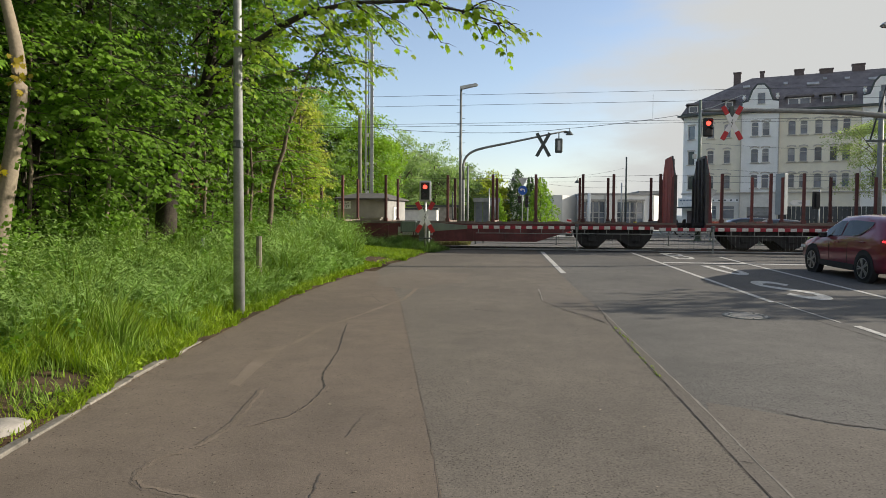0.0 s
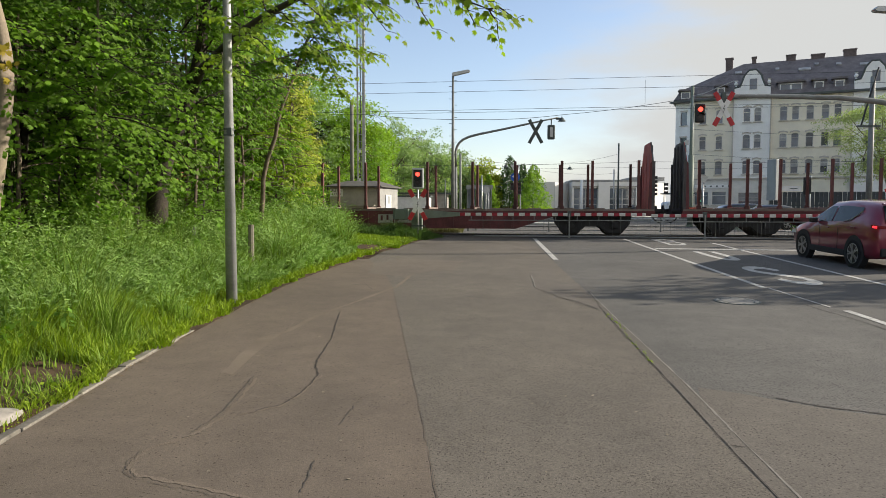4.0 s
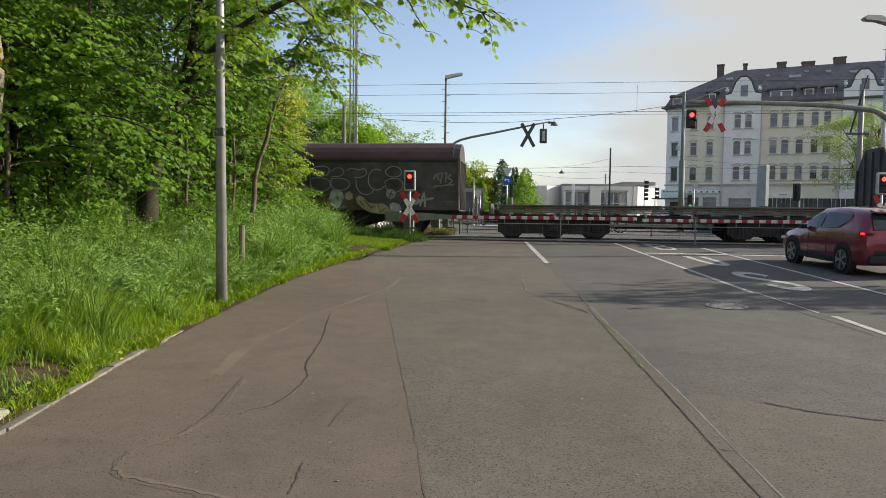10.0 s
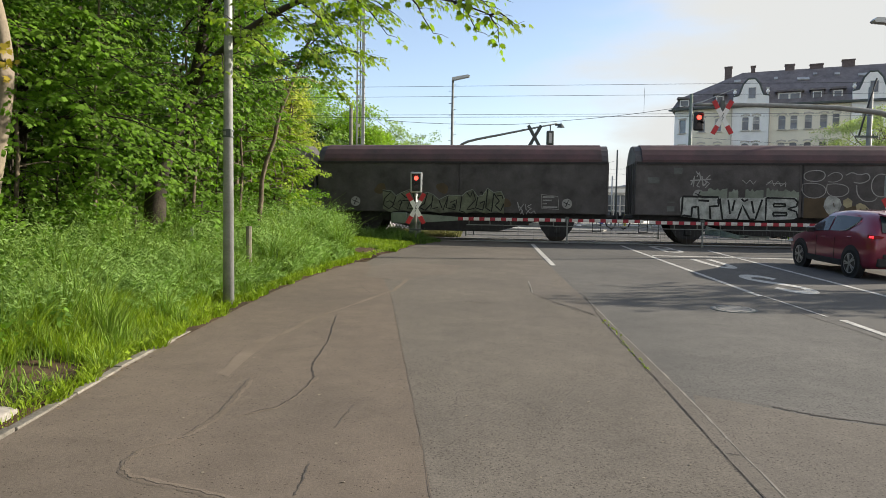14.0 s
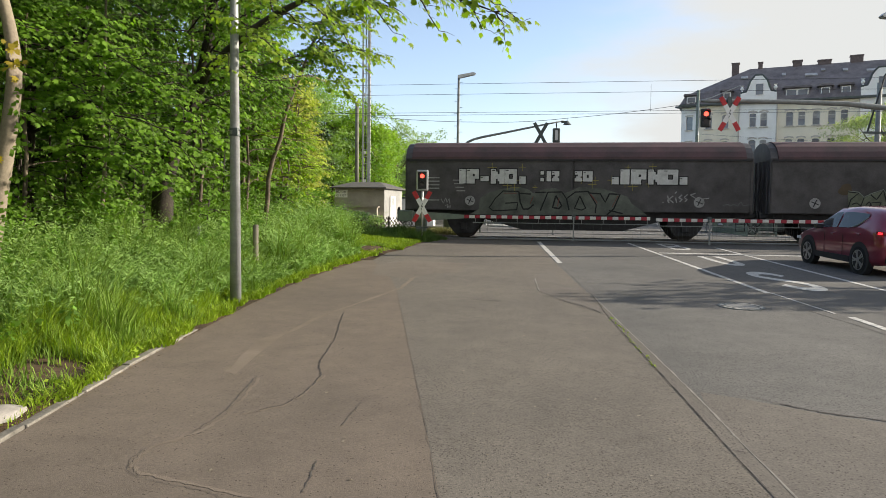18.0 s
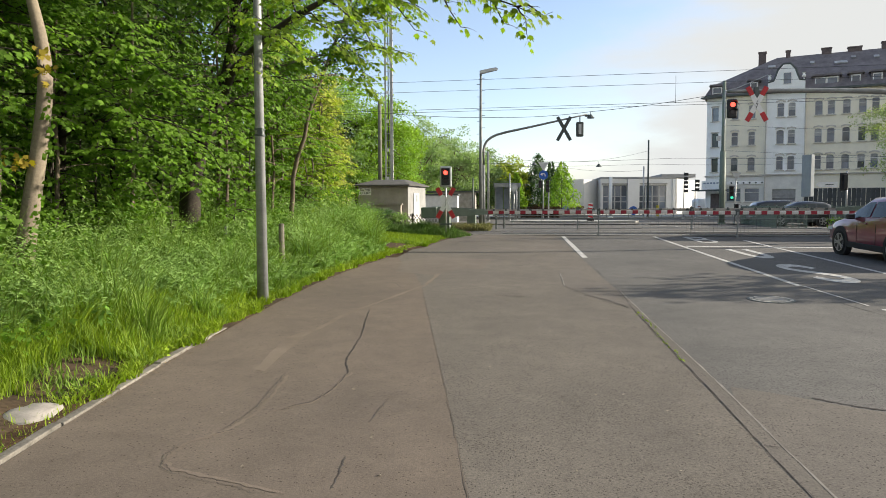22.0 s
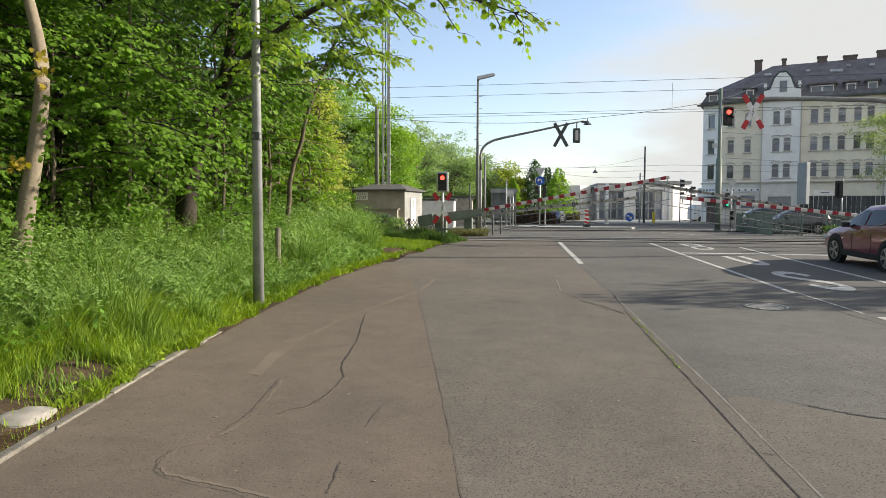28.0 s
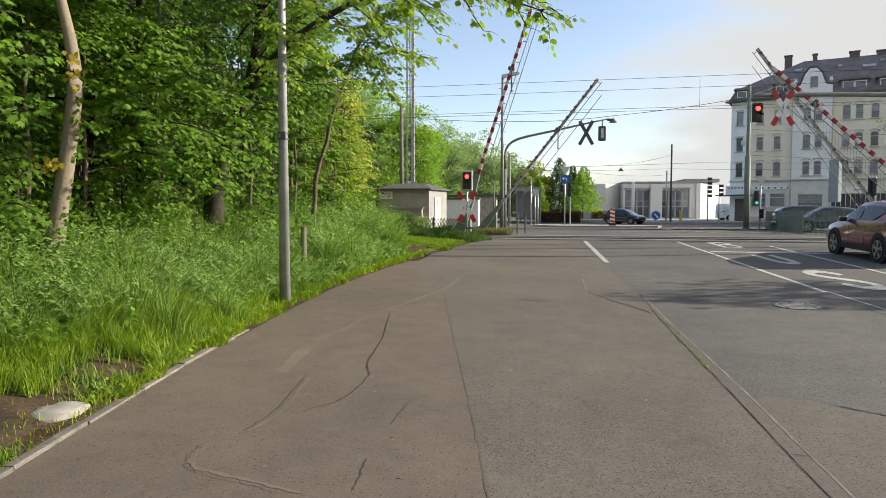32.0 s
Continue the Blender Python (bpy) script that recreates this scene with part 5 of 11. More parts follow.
sprayed_lines("graffiti_tag", g3, [on3((1480, 252), (1476, 258)), on3((1500, 220), (1508, 258), (1500, 244), (1528, 222)), on3((1508, 240), (1530, 256)), on3((1540, 230), (1546, 256)), on3((1572, 216), (1556, 230), (1572, 240), (1560, 252)), on3((1600, 214), (1582, 228), (1598, 240), (1586, 252)), on3((1638, 208), (1612, 216), (1640, 234), (1660, 226), (1648, 256), (1640, 240), (1706, 232)), on3((1536, 210), (1544, 200))], YS3, 0.05, SPRAY_PALE, "pale looping tag")
sprayed_lines("graffiti_tag", g3, [on3((1776, 266), (1800, 262), (1812, 270), (1826, 260), (1846, 270), (1862, 248), (1872, 268), (1908, 262))], YS3, 0.03, SPRAY_GREY, "faint looping tag")
sprayed_lines("graffiti_tag", g3, [on3((318, 246), (330, 270), (344, 240), (350, 266), (362, 244), (366, 272)), on3((340, 282), (356, 276), (352, 294), (370, 280), (366, 296))], YS3, 0.03, SPRAY_PALE, "small pale tag")
bm = B()
rs = random.Random(77)
for k in range(16):
    x, z, r = rs.uniform(-3.4, 3.6), rs.choice((2.35, 2.45, 3.05, 2.2)) + rs.uniform(-0.06, 0.06), rs.uniform(0.08, 0.2)
    stroke(bm, [(x - r, z), (x + r, z)], YS3, 0.02)
    stroke(bm, [(x, z - r), (x, z + r)], YS3, 0.02)
part("graffiti_star", bm, SPRAY_YELLOW, g3, "small yellow sprayed stars")
bm = B()
for z in (2.55, 2.4, 2.25, 2.1, 1.6):
    box(bm, (-5.9, YS3, z), (0.55, 0.003, 0.05))
for k, z in enumerate((2.45, 2.3, 2.15, 2.0)):
    box(bm, (-4.85 + 0.05 * k, YS3, z), (0.38, 0.003, 0.04))
pieces("graffiti_tag", bm, SPRAY_PALE, g3, "pale tags and faded wagon writing")


TRAIN_ROWS = [(0.0, -68.0), (1.0, -62.25), (3.0, -51.25), (6.0, -35.1), (9.0, -19.9), (10.0, -14.95), (11.0, -9.92), (12.0, -4.9), (13.0, 0.17), (14.5, 7.4), (16.5, 16.65), (18.0, 23.52), (19.0, 28.2), (20.0, 32.92), (21.0, 37.95), (25.0, 57.8), (32.0, 92.5)]


def train_at(t):
    for (a, ua), (b, ub) in zip(TRAIN_ROWS, TRAIN_ROWS[1:]):
        if t <= b:
            return ua + (ub - ua) * (t - a) / (b - a)
    return TRAIN_ROWS[-1][1]


def move_train():
    for w_, s in WAGONS:
        walk(w_, [(t, track_pose(s + u)) for t, u in TRAIN_ROWS])
    steps = [k * 0.16 for k in range(160)] + [25.7, 32.0]
    for ax, x, r in AXLES:
        walk(ax, [(t, Matrix.Translation((x, 0, r)) @ Matrix.Rotation((train_at(min(t, 25.7)) / r) % (2 * math.pi), 4, "Y")) for t in steps])

# ---- barriers ----
BARRIERS = []       # (arm, folding parts, side, rows of seconds and degrees)
BOOM_WHITE = mat("boom_white", (0.62, 0.60, 0.57), 0.6, var=0.2, scale=5)
BOOM_BACK = mat("boom_back", (0.50, 0.47, 0.43), 0.7, var=0.3, scale=5)
BOOM_RED = mat("boom_red", (0.30, 0.020, 0.035), 0.55, var=0.25, scale=5)


def barrier(pivot, length, side, rows, striped, dense, label, rot, ahead=0.0):
    """A boom with a folding skirt; side 1 reaches to +x, -1 to -x. rows: seconds and lift in degrees."""
    base = thing("level_crossing_barrier", Matrix.Translation((pivot[0], pivot[1], gz(pivot[1]))) @ Matrix.Rotation(rot, 4, "Z"), label, "barrier", "barriers of the crossing")
    hz = pivot[2] - gz(pivot[1])
    bm = B()
    box(bm, (0, 0.32, hz * 0.5), (0.42, 0.36, hz + 0.1), bevel=0.02)
    box(bm, (0, 0.32, 0.04), (0.7, 0.6, 0.08))
    part("stand", bm, GREEN_GREY, base)
    arm = new("boom_arm")
    arm.parent = base
    arm.empty_display_size = 0.1
    arm.matrix_basis = Matrix.Translation((0, 0, hz))
    s = side
    bm = B()
    prism(bm, [(s * (0.75 + ahead), -0.07), (s * (0.75 + ahead), 0.07), (s * (ahead * 0.9 - 0.3), 0.15), (s * (ahead - 2.0), 0.20), (s * (ahead - 2.0), -0.20), (s * (ahead * 0.9 - 0.3), -0.16)], "y", -0.09, 0.09)
    box(bm, (s * (ahead - 1.65), 0, 0), (0.6, 0.34, 0.44), bevel=0.03)
    cyl(bm, (0, -0.14, 0), (0, 0.4, 0), 0.08, seg=14)
    part("counterweight_arm", bm, GREEN_GREY, arm, "grey-green counterweight arm")
    bm = B()
    if striped:
        box(bm, (s * (0.7 + ahead + length) / 2, 0, 0), (length - 0.7 - ahead, 0.10, 0.125), bevel=0.02)
    else:                # seen from behind: two rails with the lamp boxes between them
        for dz in (-0.055, 0.055):
            box(bm, (s * (0.7 + ahead + length) / 2, 0, dz), (length - 0.7 - ahead, 0.09, 0.028))
        box(bm, (s * (0.7 + ahead + length) / 2, 0.02, 0), (length - 0.7 - ahead, 0.02, 0.10))
    part("boom", bm, BOOM_WHITE if striped else BOOM_BACK, arm)
    x = 0.85 + ahead
    me = mesh_from(box(B(), (0, 0, 0), (0.215, 0.108, 0.133), bevel=0.01), "red_band")
    me.materials.append(BOOM_RED if striped else STEEL_DARK)
    if striped:
        while x < length - 0.1:
            part("red_band", me, None, arm, m=Matrix.Translation((s * x, 0, 0)))
            x += 0.435
    else:
        me = mesh_from(cyl(B(), (0, 0, 0.06), (0, 0, 0.10), 0.03, seg=8), "reflector")
        me.materials.append(PLASTIC_BLACK)
        me2 = mesh_from(box(B(), (0, 0, 0), (0.12, 0.100, 0.085)), "dark_band")
        me2.materials.append(STEEL_DARK)
        while x < length - 0.1:
            part("reflector", me, None, arm, m=Matrix.Translation((s * x, 0, 0)))
            if int(x / 0.3) % 2:
                part("dark_band", me2, None, arm, m=Matrix.Translation((s * x, 0, 0.02)))
            x += 0.30
    # fixed bar under the boom
    bm = B()
    cyl(bm, (s * (1.1 + ahead), 0, -0.235), (s * length, 0, -0.235), 0.016, seg=6)
    for k in range(9):
        xx = 1.2 + ahead + k * (length - 1.3 - ahead) / 8
        box(bm, (s * xx, 0, -0.15), (0.025, 0.025, 0.2))
    part("skirt_bar", bm, STEEL_DULL, arm)
    folding = []
    drop = 0.62
    bm = B()
    cyl(bm, (s * (1.3 + ahead), 0, 0), (s * length, 0, 0), 0.016, seg=6)
    low = part("skirt_bar", bm, STEEL_DULL, arm, m=Matrix.Translation((0, 0, -0.235 - drop)))
    folding.append((low, 0.0, drop, "bar"))
    me = mesh_from(cyl(B(), (0, 0, 0), (0, 0, -drop), 0.0035 if dense < 0.2 else 0.0025, seg=4, caps=False), "skirt_rod")
    me.materials.append(STEEL_DARK)
    x = 1.4 + ahead
    while x < length - 0.1:
        r = part("skirt_rod", me, None, arm, m=Matrix.Translation((s * x, 0, -0.235)))
        folding.append((r, s * x, drop, "rod"))
        x += dense
    lx = ahead + (length - ahead) * 0.635 if side > 0 else length * 0.755
    bm = B()
    box(bm, (0, 0, -0.44), (0.05, 0.05, 0.95))
    box(bm, (0, 0, -0.89), (0.09, 0.06, 0.07))
    leg = part("hanging_leg", bm, STEEL_DULL, arm, m=Matrix.Translation((s * lx, -0.08, 0.0)))
    folding.append((leg, s * lx, 0.0, "leg"))
    bm = B()
    box(bm, (s * lx, 0, 0.02), (0.14, 0.18, 0.24), bevel=0.015)
    part("leg_hinge", bm, STEEL_DARK, arm)
    BARRIERS.append((arm, hz, folding, s, rows))
    return base


LIFT_NL = [(0, 0), (26.9, 0), (27.5, 4.4), (28.0, 10.1), (28.5, 18.0), (29.0, 26.5), (29.5, 34.8), (30.0, 42.7), (30.5, 50.1), (31.0, 57.4), (31.5, 64.9), (32.0, 72.2)]
LIFT_FL = [(0, 0), (26.9, 0), (27.5, 2.5), (28.0, 6.3), (28.5, 11.6), (29.0, 17.5), (29.5, 23.4), (30.0, 28.8), (30.5, 34.2), (31.0, 40.0), (31.5, 46.0), (32.0, 52.0)]
LIFT_NR = [(0, 0), (26.9, 0), (27.5, 2.5), (28.0, 6.0), (28.5, 9.8), (29.0, 13.6), (29.5, 18.2), (30.0, 22.5), (30.5, 27.2), (31.0, 32.7), (31.5, 38.2), (32.0, 43.2)]
LIFT_FR = [(0, 0), (26.9, 0), (27.5, 5.0), (28.0, 10.0), (28.5, 15.0), (29.0, 20.0), (29.5, 26.0), (30.0, 31.7), (30.5, 37.0), (31.0, 42.7), (31.5, 48.5), (32.0, 54.5)]
barrier((-2.42, 27.84, 1.86), 9.12, 1, LIFT_NL, True, 0.30, "red and white striped barrier boom with a wire skirt", -TRACK, 1.07)
barrier((15.0, 26.3, 1.82), 8.15, -1, LIFT_NR, True, 0.14, "red and white striped barrier boom with a barred skirt", -TRACK)
barrier((-1.6, 33.9, 1.90), 8.2, 1, LIFT_FL, False, 0.30, "barrier boom behind the track, its pale studded back", -TRACK)
barrier((15.7, 32.2, 1.92), 9.2, -1, LIFT_FR, False, 0.30, "long barrier boom behind the track, its pale studded back", -TRACK)


def move_barriers():
    for arm, hz, folding, s, rows in BARRIERS:
        walk(arm, [(t, Matrix.Translation((0, 0, hz)) @ Matrix.Rotation(radians(-s * a), 4, "Y")) for t, a in rows])
        for ob, x, drop, kind_ in folding:
            out = []
            for t, a in rows:
                back = Matrix.Rotation(radians(s * a), 4, "Y")
                if kind_ == "bar":
                    d = back @ Vector((0, 0, -drop))
                    out.append((t, Matrix.Translation((d.x, 0, -0.235 + d.z))))
                elif kind_ == "rod":
                    out.append((t, Matrix.Translation((x, 0, -0.235)) @ back))
                else:
                    out.append((t, Matrix.Translation((x, -0.08, 0)) @ back))
            walk(ob, out)


# ---- crossing signals ----
def cross_parts(parent, c, size, material_back=None, arrow=True):
    """A St Andrew's cross round c: white arms with red ends; material_back for one seen from behind."""
    for a in (-1, 1):
        rot = Euler((0, radians(a * 29), 0)).to_matrix()
        bm = B()
        box(bm, (0, 0, 0), (0.155 * size, 0.02, 0.72 * size * 1.05))
        bmesh.ops.transform(bm, matrix=Matrix.Translation((c[0], c[1] + (0.012 if a > 0 else -0.012), c[2])) @ rot.to_4x4(), verts=bm.verts)
        arm = part("cross_arm", bm, material_back or WHITE_PAINT, parent)
        for e in (-1, 1):
            bm = B()
            box(bm, (0, 0, e * 0.475 * size), (0.155 * size, 0.021, 0.30 * size))
            bmesh.ops.transform(bm, matrix=Matrix.Translation((c[0], c[1] + (0.012 if a > 0 else -0.012), c[2])) @ rot.to_4x4(), verts=bm.verts)
            part("red_end", bm, material_back or RED_PAINT, arm)
    if arrow:
        bm = B()
        for pts in ([(0.03, 0.13), (-0.03, 0.0)], [(-0.03, 0.0), (0.03, 0.01)], [(0.03, 0.01), (-0.03, -0.13)]):
            stroke(bm, [(c[0] + p[0] * size, c[2] + p[1] * size) for p in pts], c[1] - 0.026, 0.016 * size)
        part("lightning_arrow", bm, PLASTIC_BLACK, parent, "thin black lightning arrow")


def light_box(parent, c, w, h, border, lit=True):
    bm = B()
    box(bm, c, (w, 0.14, h), bevel=0.05)
    body = part("signal_housing", bm, STEEL, parent, "pale rimmed housing") if border else part("signal_housing", bm, PLASTIC_BLACK, parent)
    if border:
        bm = B()
        box(bm, (c[0], c[1] - 0.062, c[2]), (w - 0.13, 0.04, h - 0.14), bevel=0.015)
        part("black_panel", bm, PLASTIC_BLACK, body)
    zz = h * 0.2
    for k, (dz, m_) in enumerate(((zz, RED_LENS if lit else LENS_OFF), (-zz, LENS_OFF))):
        bm = B()
        cyl(bm, (c[0], c[1] - 0.07, c[2] + dz), (c[0], c[1] - 0.09, c[2] + dz), 0.085 if border else 0.08, seg=20)
        part("lens", bm, m_, body, "glowing red lens" if k == 0 else "unlit dark lens")
        bm = B()
        for j in range(9):
            a = radians(20 + 140 * j / 9)
            b2 = radians(20 + 140 * (j + 1) / 9)
            bm.faces.new([bm.verts.new((c[0] + math.cos(q) * 0.13, c[1] + y_, c[2] + dz + math.sin(q) * 0.13)) for q, y_ in ((a, -0.07), (b2, -0.07), (b2, -0.22), (a, -0.22))])
        part("visor", bm, PLASTIC_BLACK, body)


def crossing_signal(x, y, label):
    s = thing("crossing_signal", Matrix.Translation((x, y, gz(y))), label, "traffic light", "crossing signals")
    g0 = gz(y)
    part("post", cyl(B(), (0, 0.05, -0.05), (0, 0.05, 2.7), 0.045, seg=12), STEEL, s, smooth=True)
    light_box(s, (0, 0, 3.27 - g0), 0.47, 0.82, True)
    cross_parts(s, (0, -0.09, 2.24 - g0), 1.08)
    bm = B()
    box(bm, (0, 0.05, 0.55), (0.5, 0.2, 0.06))
    part("foot_bar", bm, STEEL_DARK, s)
    return s


crossing_signal(-2.26, 26.9, "crossing light showing red above a red and white cross sign")
crossing_signal(15.2, 25.6, "second crossing light and cross sign beside the road")

# overhead arm across the road with light and cross
arm = thing("overhead_signal_arm", Matrix.Translation((14.75, 24.4, gz(24.4))), "grey bent steel arm over the road with light and cross", "signal gantry")
z0 = gz(24.4)
part("mast", cyl(B(), (0, 0, 0), (0, 0, 3.6), 0.12, 0.10, seg=14), STEEL_DULL, arm, smooth=True)
bend = [(0, 0, 3.6), (0, 0, 4.1)] + [(-1.0 + math.cos(a) * 1.0, 0, 4.15 + math.sin(a) * 0.85) for a in [radians(10 + k * 10) for k in range(8)]] + [(-2.2, -0.05, 5.12), (-4.0, -0.1, 5.17), (-5.6, -0.2, 5.18), (-6.9, -0.3, 5.16), (-7.2, -0.35, 5.16)]
part("arm", tube(B(), bend, [0.10] * 10 + [0.09, 0.08, 0.07, 0.055, 0.05], 12), STEEL_DULL, arm, smooth=True)
bm = B()
box(bm, (-7.06, -0.36, 4.62), (0.42, 0.05, 0.05))
cyl(bm, (-7.28, -0.36, 4.0), (-7.28, -0.36, 5.2), 0.025, seg=6)
part("bracket", bm, STEEL, arm)
light_box(arm, (-7.07, -0.42, 4.57), 0.33, 0.64, False)
cross_parts(arm, (-6.28, -0.46, 4.71), 1.03)
bm = B()
box(bm, (-6.28, -0.38, 5.1), (0.14, 0.14, 0.36))
part("clamp", bm, STEEL_DARK, arm)


# the arm behind the track, seen from behind
arm = thing("overhead_signal_arm", Matrix.Translation((-1.0, 35.2, Z_TOP)), "grey bent arm, its cross and light seen from behind", "signal gantry")
part("mast", cyl(B(), (0, 0, 0), (0, 0, 3.3), 0.09, 0.075, seg=14), STEEL_DULL, arm, smooth=True)
bend = [(0, 0, 3.3), (0, 0, 4.05), (0.05, 0, 4.3), (0.16, 0, 4.5), (0.36, 0, 4.68), (0.66, 0, 4.82), (1.2, 0, 4.96), (2.4, 0, 5.20), (3.4, 0, 5.41), (4.3, 0, 5.60), (5.2, 0, 5.78)]
part("arm", tube(B(), bend, [0.07, 0.068, 0.066, 0.066, 0.064, 0.062, 0.06, 0.055, 0.05, 0.042, 0.035], 12), STEEL_DULL, arm, smooth=True)
cross_parts(arm, (4.05, -0.12, 5.07), 1.08, STEEL_DARK, False)
bm = B()
box(bm, (4.85, 0.0, 5.04), (0.38, 0.16, 0.74), bevel=0.06)
part("signal_housing", bm, STEEL_DARK, arm)
bm = B()
box(bm, (4.85, -0.09, 5.04), (0.14, 0.02, 0.5))
part("housing_back", bm, STEEL, arm)
bm = B()
box(bm, (4.85, 0, 5.56), (0.05, 0.05, 0.36))
box(bm, (5.2, 0, 5.72), (0.22, 0.12, 0.10))
part("bracket", bm, STEEL_DARK, arm)

# street lamp with climbing rungs
lamp = thing("street_lamp", Matrix.Translation((-1.14, 34.9, Z_TOP)), "tall steel street lamp with climbing rungs and a flat head", "street lamp")
part("mast", cyl(B(), (0, 0, 0), (0, 0, 7.95), 0.10, 0.055, seg=12), STEEL_DULL, lamp, smooth=True)
for k in range(14):
    bm = B()
    box(bm, ((0.12 if k % 2 else -0.12) * 0.6, 0, 3.6 + k * 0.31), (0.26, 0.02, 0.02))
    part("rung", bm, STEEL_DARK, lamp)
bm = B()
prism(bm, [(-0.05, 7.83), (0.35, 7.92), (0.80, 8.02), (0.86, 8.08), (0.76, 8.14), (0.3, 8.06), (-0.05, 7.99)], "y", -0.13, 0.13)
part("lamp_head", bm, STEEL, lamp)
lamp = thing("street_lamp", Matrix.Translation((17.75, 30.0, Z_TOP)), "tall steel street lamp with a flat grey head", "street lamp")
part("mast", cyl(B(), (0, 0, 0), (0, 0, 9.3), 0.11, 0.06, seg=12), STEEL, lamp, smooth=True)
for k in range(12):
    bm = B()
    box(bm, ((0.12 if k % 2 else -0.12) * 0.6, 0, 4.6 + k * 0.36), (0.26, 0.02, 0.02))
    part("rung", bm, STEEL_DARK, lamp)
bm = B()
prism(bm, [(0.05, 9.22), (-0.5, 9.38), (-1.0, 9.42), (-1.08, 9.5), (-0.95, 9.62), (-0.4, 9.6), (0.05, 9.4)], "y", -0.17, 0.17)
part("lamp_head", bm, STEEL, lamp)

# the near lamp post at the path's edge
lamp = thing("lamp_post", Matrix.Translation((-4.21, 11.6, gz(11.6))), "plain galvanised steel lamp post at the edge of the path", "lamp post")
part("pole", cyl(B(), (0, 0, -0.1), (0, 0, 9.0), 0.098, 0.045, seg=20), STEEL_POST, lamp, smooth=True)
bm = B()
box(bm, (0.04, -0.085, 3.0), (0.085, 0.06, 0.13), bevel=0.006)
part("clip_box", bm, STEEL_DARK, lamp)
bm = B()
cyl(bm, (0, 0, 2.93), (0, 0, 2.96), 0.094, seg=20)
cyl(bm, (0, 0, 3.03), (0, 0, 3.06), 0.094, seg=20)
part("strap", bm, STEEL_DARK, lamp)

# ---- the corner apartment house ----
CREAM = mat("cream_render", (0.82, 0.765, 0.62), 0.9, var=0.14, scale=0.8, bump=0.15, grain=20, tint=(0.75, 0.70, 0.58))
PLASTER = mat("white_render", (0.88, 0.88, 0.86), 0.9, var=0.10, scale=0.7, bump=0.15, grain=20)
SLATE = mat("slate_roof", (0.190, 0.172, 0.176), 0.75, var=0.4, scale=1.1, bump=0.5, grain=10, tint=(0.115, 0.104, 0.108), detail=9)
BRICK_DARK = mat("chimney_brick", (0.15, 0.12, 0.115), 0.9, var=0.3, scale=4)
# opaque panes; reflected sky and curtains are put into the base colour
GLASS = mat("window_glass", (0.130, 0.150, 0.185), 0.07, var=0.4, scale=0.9, bump=0.0, rand=0.6, spec=0.8)
CURTAIN = mat("window_curtain", (0.36, 0.36, 0.36), 0.4, var=0.3, scale=2, rand=0.35)
FRAME = mat("window_frame_paint", (0.58, 0.56, 0.52), 0.6, var=0.2, scale=3, rand=0.4)
TRIM = mat("sill_trim", (0.54, 0.50, 0.44), 0.85, var=0.12, scale=3)
SHOP = mat("shop_wall", (0.74, 0.72, 0.67), 0.9, var=0.15, scale=1)

house = thing("apartment_building", Matrix.Translation((22.9, 80.0, Z_TOP)) @ Matrix.Rotation(radians(-22), 4, "Z"), "four-storey cream and white apartment house with slate roof and gables", "building")
LEN, DEEP, EAVE = 34.0, 12.0, 13.35


def wall_with_holes(bm, u0, u1, z0, z1, holes, y=0.0, thick=0.35):
    """A wall along x from u0 to u1 with rectangular openings (ua, ub, za, zb)."""
    us = sorted({u0, u1, *[h[0] for h in holes], *[h[1] for h in holes]})
    zs = sorted({z0, z1, *[h[2] for h in holes], *[h[3] for h in holes]})
    us = [u for u in us if u0 <= u <= u1]
    zs = [z for z in zs if z0 <= z <= z1]
    for a, b in zip(us, us[1:]):
        for c, d in zip(zs, zs[1:]):
            mu, mz = (a + b) / 2, (c + d) / 2
            if any(h[0] < mu < h[1] and h[2] < mz < h[3] for h in holes):
                continue
            v = [bm.verts.new(p) for p in ((a, y, c), (b, y, c), (b, y, d), (a, y, d))]
            bm.faces.new(v)
    for ua, ub, za, zb in holes:
        for p, q in (((ua, za), (ub, za)), ((ub, za), (ub, zb)), ((ub, zb), (ua, zb)), ((ua, zb), (ua, za))):
            bm.faces.new([bm.verts.new(x) for x in ((p[0], y, p[1]), (q[0], y, q[1]), (q[0], y + thick, q[1]), (p[0], y + thick, p[1]))])
    return bm


ROWS = [(5.05, 6.55), (7.86, 9.36), (10.75, 12.25)]
SECTIONS = [(1.95, 6.1, CREAM, [2.92, 4.64]), (6.1, 9.78, PLASTER, [7.45, 8.54]), (9.78, 17.5, CREAM, [11.06, 12.21, 13.6, 15.02, 16.17]),
            (17.5, 21.2, PLASTER, [18.85, 19.9]), (21.2, 28.0, CREAM, [22.4, 23.6, 24.9, 26.2, 27.2]), (28.0, 34.0, PLASTER, [29.5, 31.0, 32.5])]


